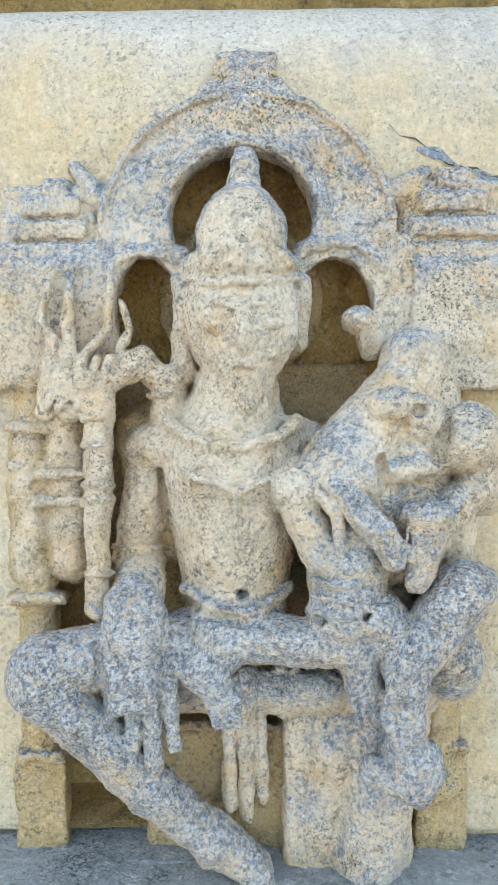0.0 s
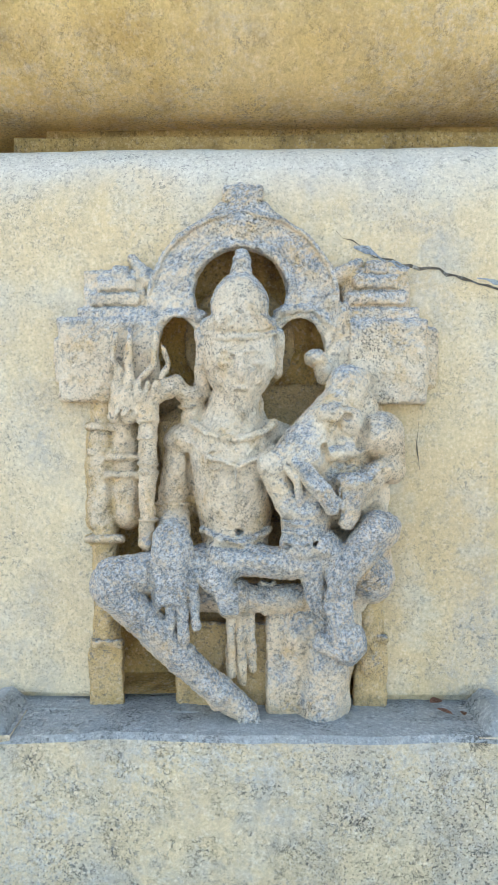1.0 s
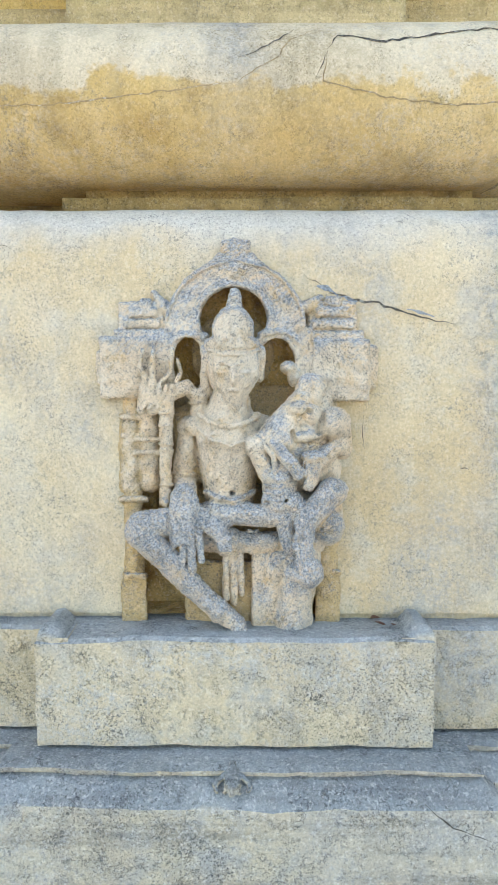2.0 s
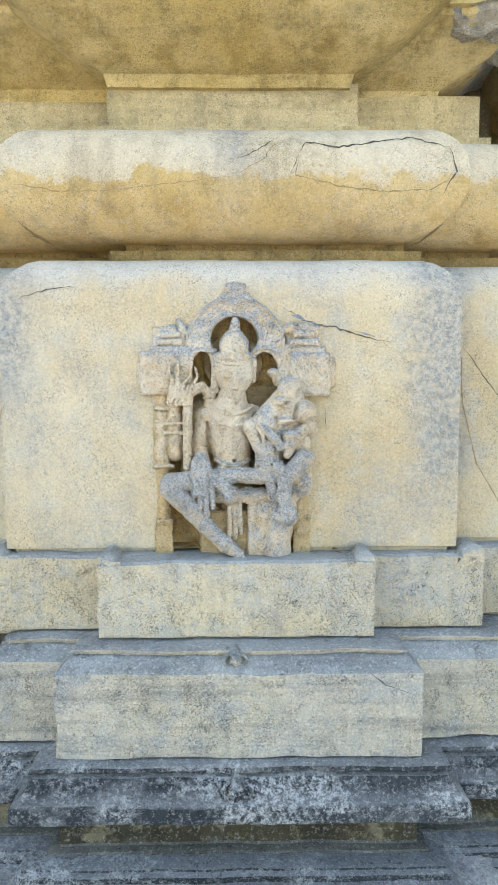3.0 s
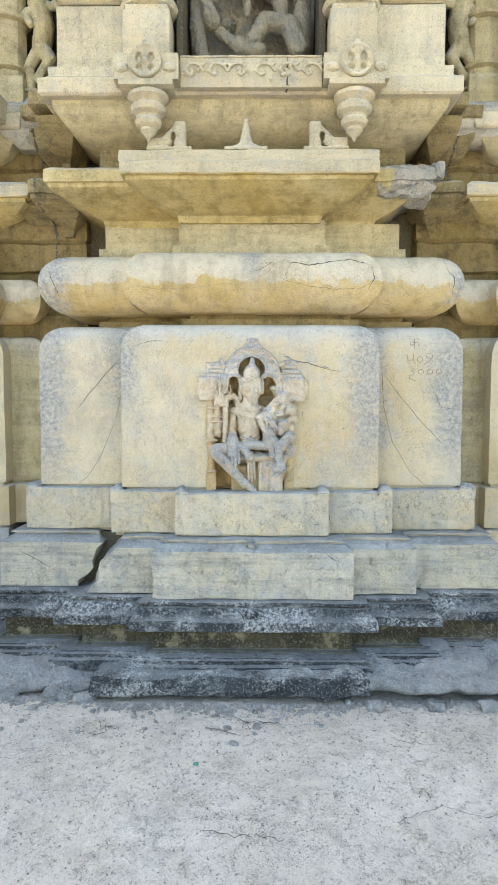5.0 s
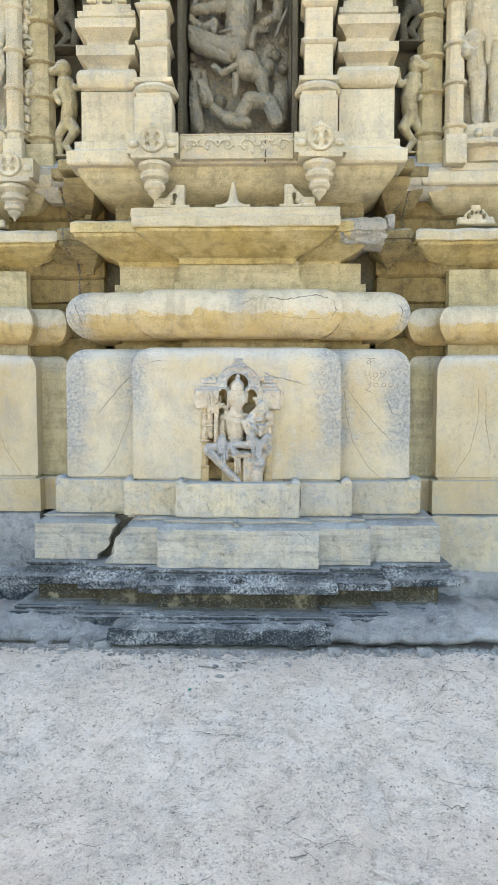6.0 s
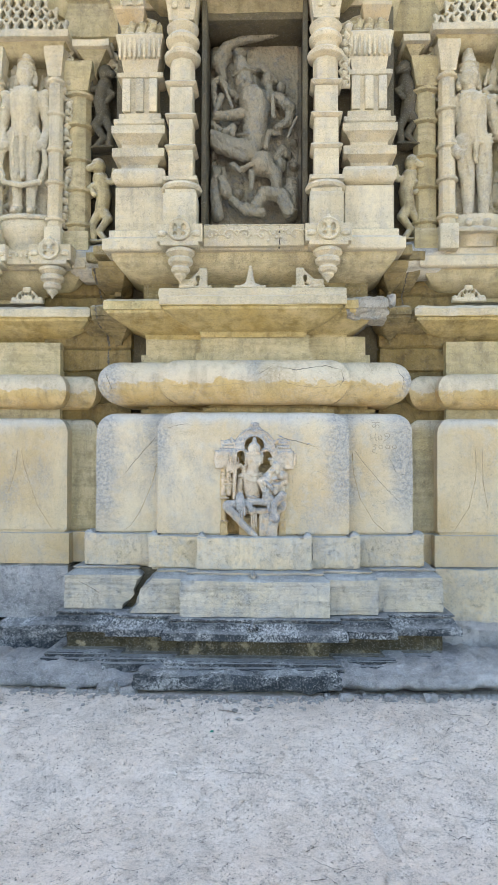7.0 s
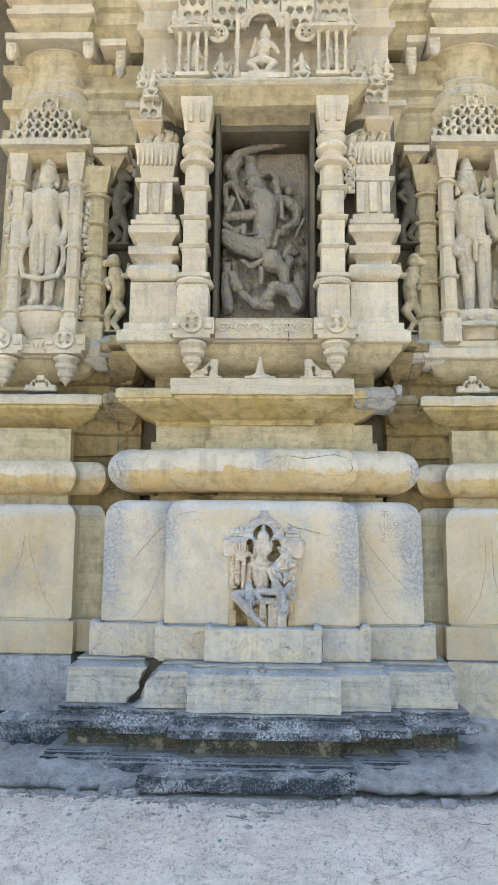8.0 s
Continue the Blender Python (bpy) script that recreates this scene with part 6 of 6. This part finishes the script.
crack(tree, [(0.47, 1.462), (0.486, 1.460)], 0.018, panel_top, 9, name="chip")
CHIPPED = stone("blue_grey_scar", (0.19, 0.235, 0.29), (0.30, 0.34, 0.39), (0.48, 0.49, 0.49), (0.08, 0.09, 0.10), size=0.5)
for i, (pts, w) in enumerate((([(0.178, 1.826), (0.195, 1.818), (0.22, 1.806)], 0.034), ([(0.224, 1.803), (0.24, 1.799), (0.258, 1.794)], 0.022), ([(0.355, 1.778), (0.38, 1.771), (0.41, 1.763)], 0.018))):
    crack(tree, pts, w, panel_top, 120 + i, "chip", 0.006, CHIPPED)
crack(tree, [(-0.60, 1.87), (-0.50, 1.90), (-0.42, 1.905)], 0.003, panel_top, 10)


# lines of painted shade in the joints round the middle panel and the middle roll
for side, edge in ((-1, -0.645), (1, 0.655)):
    line = [(edge + side * 0.007, 1.165), (edge + side * 0.007, 1.5), (edge + side * 0.007, 1.86)]
    line += [(edge - side * (0.133 - 0.133 * math.cos(radians(a)) - 0.006), 1.862 + 0.128 * math.sin(radians(a))) for a in (20, 40, 60)]
    crack(tree, line, 0.009, panel_top, 70 + side, "joint_dirt", 0.002, GROOVE)


def strokes(glyph, x, z, w, h):
    """The strokes of one scratched sign, as polylines."""
    drawn = {
        "ka": [[(0, 1), (1, 1)], [(0.5, 1), (0.5, 0)], [(0.5, 0.6), (0.25, 0.75), (0.05, 0.55), (0.2, 0.3), (0.5, 0.5)], [(0.5, 0.6), (0.8, 0.72), (0.95, 0.5), (0.85, 0.25)]],
        "5": [[(0.1, 1), (0.05, 0.45), (0.35, 0.3), (0.7, 0.5)], [(0.7, 1), (0.68, 0.5), (0.75, 0.1), (0.95, 0)]],
        "0": [[(0.5 + 0.36 * math.cos(radians(a)), 0.5 + 0.36 * math.sin(radians(a))) for a in range(0, 361, 40)]],
        "1": [[(0.6, 0.6), (0.3, 0.65), (0.25, 0.95), (0.6, 1.1), (0.8, 0.8), (0.6, 0.4), (0.1, 0.0)]],
        "3": [[(0.1, 1), (0.6, 1), (0.75, 0.8), (0.3, 0.6), (0.7, 0.5), (0.6, 0.2), (0.1, 0.1), (0.1, -0.2), (0.9, -0.5)]],
    }
    return [[(x + a * w, z + b * h) for a, b in line] for line in drawn[glyph]]


def scratches(tree, parent):
    """Letters and figures scratched into the panel."""
    for glyph, x, z, w, h in (("ka", 0.828, 1.872, 0.052, 0.05), ("5", 0.815, 1.795, 0.05, 0.05), ("0", 0.862, 1.795, 0.04, 0.042), ("1", 0.895, 1.79, 0.07, 0.055),
                              ("3", 0.825, 1.728, 0.04, 0.045), ("0", 0.868, 1.735, 0.04, 0.036), ("0", 0.915, 1.735, 0.04, 0.036), ("0", 0.962, 1.737, 0.04, 0.036)):
        for n, line in enumerate(strokes(glyph, x, z, w, h)):
            crack(tree, line, 0.0045, parent, int(x * 997 + z * 31) + n, "scratch_mark", 0.001, SCRATCH)


scratches(tree, panel_top)
for idx, lines in ((1, ([(-1.723, 1.745), (-1.70, 1.62), (-1.668, 1.52), (-1.595, 1.319), (-1.47, 1.13)], [(-1.746, 1.766), (-1.76, 1.60), (-1.80, 1.46), (-1.828, 1.397)])),
                   (2, ([(1.611, 1.759), (1.615, 1.62), (1.609, 1.518), (1.561, 1.319), (1.45, 1.145)], [(1.66, 1.76), (1.664, 1.5), (1.70, 1.3)]))):
    side = children_named("panel_course", idx)
    t2 = tree_of(side)
    for i, pts in enumerate(lines):
        crack(t2, pts, 0.007, side[0].parent, 20 + idx * 3 + i, "incised_line", 0.0015, GROOVE)

rolls = children_named("roll_moulding", 0)
t3 = tree_of(rolls)
for i, pts in enumerate(([(0.19, 2.25), (0.21, 2.285), (0.30, 2.27), (0.42, 2.29), (0.50, 2.30), (0.60, 2.27)], [(0.60, 2.27), (0.615, 2.20), (0.58, 2.14)], [(-1.03, 2.27), (-1.0, 2.2), (-0.97, 2.12)],
                         [(0.19, 2.25), (0.17, 2.20)], [(1.0, 2.28), (1.04, 2.22), (1.03, 2.14)], [(0.02, 2.235), (0.08, 2.26), (0.13, 2.30)])):
    crack(t3, pts, 0.006, rolls[0].parent, 40 + i)
for side, edge in ((-1, -0.635), (1, 0.655)):
    line = [(edge - side * (0.15 - 0.15 * math.cos(radians(a)) - 0.006), 2.2 + 0.155 * math.sin(radians(a))) for a in range(-75, 76, 10)]
    crack(t3, line, 0.009, rolls[0].parent, 80 + side, "joint_dirt", 0.002, GROOVE)
# flaked patches on the roll
for i, pts in enumerate(([(0.02, 2.19), (0.06, 2.215), (0.10, 2.24), (0.12, 2.275), (0.17, 2.30)], [(-0.58, 2.17), (-0.45, 2.15), (-0.3, 2.155), (-0.12, 2.175), (0.02, 2.19)],
                         [(0.19, 2.25), (0.18, 2.19), (0.30, 2.165), (0.42, 2.15), (0.55, 2.155), (0.62, 2.19)])):
    crack(t3, pts, 0.0035, rolls[0].parent, 90 + i, "flake_edge", 0.004, GROOVE)
shelf = children_named("shelf_moulding", 0)
t4 = tree_of(shelf + [o for o in scene.objects if o.name.startswith("frieze_ground")][:1])
crack(t4, [(0.184, 3.255), (0.182, 3.19), (0.18, 3.122), (0.165, 3.07), (0.149, 3.031), (0.09, 2.96)], 0.012, shelf[0].parent, 50)
blocks = children_named("plinth_block_course", 0)
t5 = tree_of(blocks)
for i, pts in enumerate(([(0.36, 0.88), (0.41, 0.84), (0.48, 0.815)],                          [(-1.2, 0.84), (-1.1, 0.79), (-1.02, 0.74)])):
    crack(t5, pts, 0.004, blocks[0].parent, 60 + i, jag=0.003)

cleft = children_named("cleft_wall", 0)
t6 = tree_of(cleft + children_named("cornice_return", 0) + children_named("shelf_return", 0))
crack(t6, [(-1.20, 3.15), (-1.19, 2.95), (-1.15, 2.75), (-1.12, 2.55), (-1.13, 2.36)], 0.022, cleft[0].parent, 140, jag=0.01)
crack(t6, [(1.14, 3.1), (1.12, 2.9), (1.16, 2.72)], 0.014, cleft[0].parent, 141, jag=0.01)
# shadow lines painted in the upright joints of plinth and pedestal
SHADE_LINE = stone("black_joint_shade", (0.05, 0.047, 0.04), (0.09, 0.083, 0.068), (0.16, 0.145, 0.11), (0.02, 0.02, 0.018))
for x, w in ((0.514, 0.013), (0.839, 0.012), (-0.466, 0.009)):
    crack(t5, [(x, 0.65), (x, 0.76), (x, 0.872)], w, blocks[0].parent, int(x * 400) + 900, "joint_dirt", 0.003, SHADE_LINE)
ped_blocks = children_named("pedestal_course", 0)
t8 = tree_of(ped_blocks)
for x, w in ((0.403, 0.010), (-0.367, 0.007), (0.727, 0.009), (-0.70, 0.007)):
    crack(t8, [(x, 0.945), (x, 1.04), (x, 1.14)], w, ped_blocks[0].parent, int(x * 400) + 1900, "joint_dirt", 0.003, SHADE_LINE)

# raised corners on the pedestal blocks
pedestal_parts = children_named("pedestal_course", 0)
ped_top = pedestal_parts[0].parent
for x0, x1, front in ((-0.362, -0.302, -0.11), (0.335, 0.398, -0.11), (-0.695, -0.63, -0.04), (0.65, 0.722, -0.04), (-1.16, -1.08, 0.065), (1.09, 1.17, 0.065)):
    bm = wrap(x0, x1, front + 0.001, front + 0.10, [(0.0, 1.10), (0.0, 1.15), (-0.004, 1.162), (-0.014, 1.172), (-0.03, 1.174)], 0.015, 0.004, x0 * 5)
    for v in bm.verts:
        inner = (v.co.x - x0) / (x1 - x0)
        inner = inner if x0 < 0 else 1 - inner
        if v.co.z > 1.152:
            v.co.z -= max(0.0, inner - 0.55) * 0.06
    part("raised_corner", bm, PITTED, ped_top)


def small_lump(name, x, y, z, r, material, label, category, group="", squash=0.6, seed=0):
    bm = bmesh.new()
    bmesh.ops.create_icosphere(bm, subdivisions=1, radius=r)
    for v in bm.verts:
        v.co *= 1 + 0.55 * noise.noise(v.co / r * 1.3 + Vector((seed, seed * 2, 0)))
        v.co.z *= squash
    ob = part(name, bm, material, smooth=20)
    ob.location = (x, y, z)
    ob.rotation_euler = (0, 0, seed)
    return tagged(ob, label, category, group)


def leaf_knob(parent, x, y, z, k, material):
    """A small carved leaf with two side curls on the middle of a moulding."""
    c = Clay(-60, 60, -20, 34, -40, 60, 4)
    c.limb((0, 6, 36), (0, 12, -10), 8, 20, 6).limb((0, 12, -10), (0, 14, -26), 20, 8, 6)
    for s in (-1, 1):
        c.path([(s * 8, 6, 20), (s * 26, 8, 6), (s * 40, 6, -8), (s * 34, 8, -22)], 8, 5, 5)
        c.limb((s * 10, 16, -4), (s * 16, 12, -24), 6, 5, 3)
    ob = new("leaf_knob", c.skin("leaf_knob", material, 0.001 * k, 2, 4))
    ob.parent = parent
    ob.matrix_world = pose(x, y, z, -40, 0, 0)


leaf_knob(children_named("plinth_lip", 0)[0].parent, 0.015, -0.252, 0.588, 1.0, DARK)
leaf_knob(blocks[0].parent, 0.015, -0.172, 0.905, 0.8, GREY)


# rubble along the foot of the wall
rng = random.Random(12)
spots = []
for i in range(30):
    x = rng.uniform(-1.6, 1.6)
    y = -0.42 - rng.uniform(0.0, 0.22) if -0.75 < x < 0.55 else -0.30 - rng.uniform(0, 0.3)
    spots.append((x, y, rng.uniform(0.005, 0.016) * (1.6 if i % 7 == 0 else 1)))
for x, y, r in spots:
    small_lump("rubble_stone", x, y, ground_height(x, y) + r * 0.25, r, RUBBLE, "dusty broken stone on the cement by the wall", "stone", "rubble by the wall", seed=x * 9)
for x, y, r in ((-0.86, -0.30, 0.05), (-0.78, -0.26, 0.04), (0.60, -0.40, 0.045)):
    small_lump("rubble_stone", x, y, ground_height(x, y) + r * 0.3, r, RUBBLE, "large dusty broken stone against the footing", "stone", "rubble by the wall", 0.7, x * 7)

for i, (x, y, w, h) in enumerate(((-0.90, -0.31, 0.13, 0.08), (-0.76, -0.34, 0.10, 0.05), (-1.12, -0.33, 0.08, 0.05), (0.58, -0.40, 0.07, 0.06), (0.86, -0.39, 0.09, 0.05), (1.1, -0.40, 0.08, 0.06))):
    broken_chunk(x, y, ground_height(x, y) + h * 0.25, w, w * 0.8, h, APRON, 7.1 + i * 1.7, "dusty lump of broken cement against the footing", "cement lumps by the footing")

# crumbled mortar and dust along the foot of the slabs
def crumble(seed, count):
    bm = bmesh.new()
    rng = random.Random(seed)
    for i in range(count):
        x = rng.uniform(-1.5, 1.55)
        edge = -0.37 if -0.70 < x < 0.47 else -0.31
        y = edge - abs(rng.gauss(0, 0.035)) - 0.005
        r = rng.uniform(0.004, 0.017) * (0.6 + 0.7 * rng.random())
        made = bmesh.ops.create_icosphere(bm, subdivisions=1, radius=r)["verts"]
        at = Vector((x, y, ground_height(x, y) + r * 0.15))
        for v in made:
            v.co = Vector((v.co.x, v.co.y, v.co.z * 0.7)) * (1 + 0.6 * noise.noise(v.co / r * 1.4 + Vector((i, i * 0.7, 0)))) + at
    return bm


crumbs = part("crumbled_mortar", crumble(31, 900), RUBBLE, smooth=15)
tagged(crumbs, "crumbled grey mortar along the foot of the slabs", "rubble", kind="stuff")


def flake(x, y, size, seed):
    """A thin chip of broken cement."""
    bm = bmesh.new()
    rng = random.Random(seed)
    n = 7
    outline = [(size * rng.uniform(0.7, 1.1) * math.cos(math.tau * i / n), size * 0.75 * rng.uniform(0.7, 1.1) * math.sin(math.tau * i / n)) for i in range(n)]
    low = [bm.verts.new((a, b, 0)) for a, b in outline]
    top = [bm.verts.new((a * 0.86, b * 0.86, size * 0.28 + 0.1 * a)) for a, b in outline]
    bm.faces.new(low[::-1])
    bm.faces.new(top)
    for i in range(n):
        bm.faces.new((low[i], low[(i + 1) % n], top[(i + 1) % n], top[i]))
    ob = part("cement_chip", bm, RUBBLE)
    ob.matrix_world = pose(x, y, ground_height(x, y) + 0.001, rng.uniform(-6, 6), rng.uniform(-6, 6), rng.uniform(0, 360))
    tagged(ob, "pale broken chip of cement on the ground", "stone", "cement chips")


for i, (x, y, size) in enumerate(((-0.087, -0.45, 0.036), (0.047, -0.55, 0.034), (-0.055, -0.66, 0.026), (0.57, -0.40, 0.034), (-0.40, -0.52, 0.016), (0.13, -0.50, 0.02), (-0.98, -0.42, 0.03))):
    flake(x, y, size, i)

TWIG = stone("dry_twig", (0.22, 0.18, 0.14), (0.30, 0.25, 0.20), (0.16, 0.13, 0.10), (0.07, 0.06, 0.05), size=0.3)
bm = bmesh.new()
rings = []
for i in range(9):
    t = i / 8
    r = 0.0032 * (1 - 0.5 * t)
    rings.append([bm.verts.new((0.15 * t, 0.006 * math.sin(5 * t) + r * math.cos(a * math.tau / 6), 0.004 + 0.003 * t + r * math.sin(a * math.tau / 6))) for a in range(6)])
for a, b in zip(rings, rings[1:]):
    for j in range(6):
        bm.faces.new((a[j], a[(j + 1) % 6], b[(j + 1) % 6], b[j]))
bm.faces.new(rings[0][::-1])
bm.faces.new(rings[-1])
twig = part("twig", bm, TWIG, smooth=60)
twig.matrix_world = pose(-0.18, -0.56, ground_height(-0.11, -0.58), 0, 0, -20)
tagged(twig, "thin dry brown twig on the cement", "twig")
SCRAP = stone("green_plastic", (0.02, 0.30, 0.20), (0.03, 0.36, 0.26), (0.02, 0.24, 0.17), (0.02, 0.12, 0.10), size=0.3, rough=0.4)
small_lump("plastic_scrap", -0.20, -0.785, ground_height(-0.20, -0.785) + 0.004, 0.011, SCRAP, "tiny crumpled green plastic scrap on the cement", "litter", "", 0.5, 3.0)

# grit over the ground
GRIT = stone("dark_grit", (0.26, 0.23, 0.20), (0.40, 0.36, 0.32), (0.18, 0.16, 0.14), (0.08, 0.07, 0.06))
bm = bmesh.new()
rng = random.Random(5)
for i in range(5200):
    x, y = rng.uniform(-2.2, 2.3), -0.4 - 3.2 * rng.random() ** 1.6
    r = rng.uniform(0.0015, 0.006)
    z = ground_height(x, y) + 0.003
    pts = [bm.verts.new((x + r * math.cos(a + i), y + r * math.sin(a + i), z + dz)) for a, dz in ((0, 0), (2.1, 0), (4.2, 0))]
    tip = bm.verts.new((x, y, z + r))
    for a, b in ((0, 1), (1, 2), (2, 0)):
        bm.faces.new((pts[a], pts[b], tip))
grit = part("grit", bm, GRIT, smooth=0)
tagged(grit, "loose grit scattered over the cement", "grit", kind="stuff")

# hairline cracks in the cement
ground_ob = bpy.data.objects["ground"]


def ground_crack(pts, width, seed):
    rng = random.Random(seed)
    bm = bmesh.new()
    last = None
    fine = []
    for (x0, y0), (x1, y1) in zip(pts, pts[1:]):
        k = max(2, int(math.hypot(x1 - x0, y1 - y0) / 0.015))
        fine += [(x0 + (x1 - x0) * i / k, y0 + (y1 - y0) * i / k) for i in range(k)]
    for i, (x, y) in enumerate(fine):
        x, y = x + rng.uniform(-0.006, 0.006), y + rng.uniform(-0.008, 0.008)
        w = width * rng.uniform(0.3, 1.0)
        z = ground_height(x, y) + 0.0045
        pair = (bm.verts.new((x, y - w, z)), bm.verts.new((x, y + w, z)))
        if last:
            bm.faces.new((last[0], last[1], pair[1], pair[0]))
        last = pair
    part("crack", bm, CRACK, ground_ob, smooth=0)


for i, (x, y, dx, dy, w) in enumerate(((-0.21, -0.486, 0.16, -0.02, 0.002), (-0.06, -0.48, 0.16, -0.06, 0.004), (0.05, -0.52, 0.12, -0.02, 0.005), (-0.15, -1.10, 0.30, -0.04, 0.002), (0.55, -1.05, 0.45, 0.05, 0.002),
                                       (1.1, -0.75, 0.3, 0.12, 0.003), (-0.65, -0.50, 0.05, -0.10, 0.004), (-0.60, -0.55, 0.06, -0.04, 0.006), (0.62, -0.62, 0.14, -0.05, 0.003), (0.9, -1.5, 0.1, -0.06, 0.004),
                                       (-1.3, -0.8, 0.2, 0.05, 0.002), (0.3, -1.7, 0.25, -0.1, 0.002), (-0.9, -1.6, 0.3, 0.1, 0.002))):
    ground_crack([(x, y), (x + dx * 0.4, y + dy + 0.02), (x + dx * 0.7, y + dy * 0.4), (x + dx, y + dy)], w, i)

rng = random.Random(77)
for i in range(46):
    x, y = rng.uniform(-1.9, 2.0), -0.5 - 2.4 * rng.random() ** 1.5
    a, bend, reach = rng.uniform(0, math.tau), rng.uniform(-1.4, 1.4), rng.uniform(0.02, 0.09)
    line = [(x, y)]
    for k in range(3):
        x, y, a = x + reach * math.cos(a), y + reach * 0.7 * math.sin(a), a + bend
        line.append((x, y))
    ground_crack(line, rng.uniform(0.001, 0.0032), 100 + i)

# pale lime splashed on the cement
LIME = stone("dried_lime", (0.81, 0.73, 0.65), (0.86, 0.79, 0.715), (0.71, 0.635, 0.555), (0.16, 0.15, 0.14), size=1.2, speck=0.5, bump=1.0, worm=0.6, stain=(0.66, 0.60, 0.535), salt=0.3, spots=0.4)
for k, (cx, cy, rx, ry) in enumerate(((0.64, -1.52, 0.055, 0.14), (0.67, -1.86, 0.085, 0.12))):
    bm = bmesh.new()
    hub = bm.verts.new((cx, cy, ground_height(cx, cy) + 0.0055))
    rim = []
    for i in range(90):
        a = math.tau * i / 90
        r = 1 + 0.45 * noise.noise((math.cos(a) * 1.6 + k * 4, math.sin(a) * 1.6, 0)) + 0.2 * noise.noise((math.cos(a) * 5 + k * 4, math.sin(a) * 5, 2)) + 0.2 * noise.noise((math.cos(a) * 17 + k * 4, math.sin(a) * 17, 2))
        x, y = cx + rx * r * math.cos(a), cy + ry * r * math.sin(a)
        rim.append(bm.verts.new((x, y, ground_height(x, y) + 0.005)))
    for i in range(90):
        bm.faces.new((hub, rim[i], rim[(i + 1) % 90]))
    part("lime_stain", bm, LIME, ground_ob, "dried pale lime splash", smooth=60)

# fallen leaves
LEAF = stone("dry_leaf", (0.30, 0.12, 0.08), (0.36, 0.20, 0.13), (0.24, 0.10, 0.07), (0.12, 0.06, 0.04), size=0.3, rough=0.6)


def leaf(x, y, z, length, turn, tilt, label, material):
    bm = bmesh.new()
    rows = []
    for i in range(9):
        t = i / 8
        w = length * 0.26 * math.sin(math.pi * t) ** 0.8
        zc = 0.15 * length * (t - 0.5) ** 2
        rows.append([bm.verts.new((length * (t - 0.5), s * w, zc + abs(s) * w * 0.5)) for s in (-1, 0, 1)])
    for a, b in zip(rows, rows[1:]):
        for j in (0, 1):
            bm.faces.new((a[j], a[j + 1], b[j + 1], b[j]))
    bmesh.ops.solidify(bm, geom=bm.faces[:], thickness=0.0006)
    ob = part("fallen_leaf", bm, material, smooth=60)
    ob.matrix_world = pose(x, y, z, tilt, 8, turn)
    tagged(ob, label, "leaf", "fallen leaves")


leaf(0.300, -0.015, 1.157, 0.028, 40, 10, "dry reddish leaf on the stone ledge", LEAF)
leaf(0.305, -0.045, 1.156, 0.024, -30, -8, "dry reddish leaf on the stone ledge", LEAF)
leaf(0.330, -0.050, 1.156, 0.018, 80, 5, "dry reddish leaf on the stone ledge", LEAF)
leaf(-0.17, -0.46, 0.172, 0.035, 20, 6, "dry brown leaf on the dusty cement", LEAF)
leaf(-0.64, -0.58, 0.16, 0.03, 70, -6, "dry brown leaf on the dusty cement", LEAF)
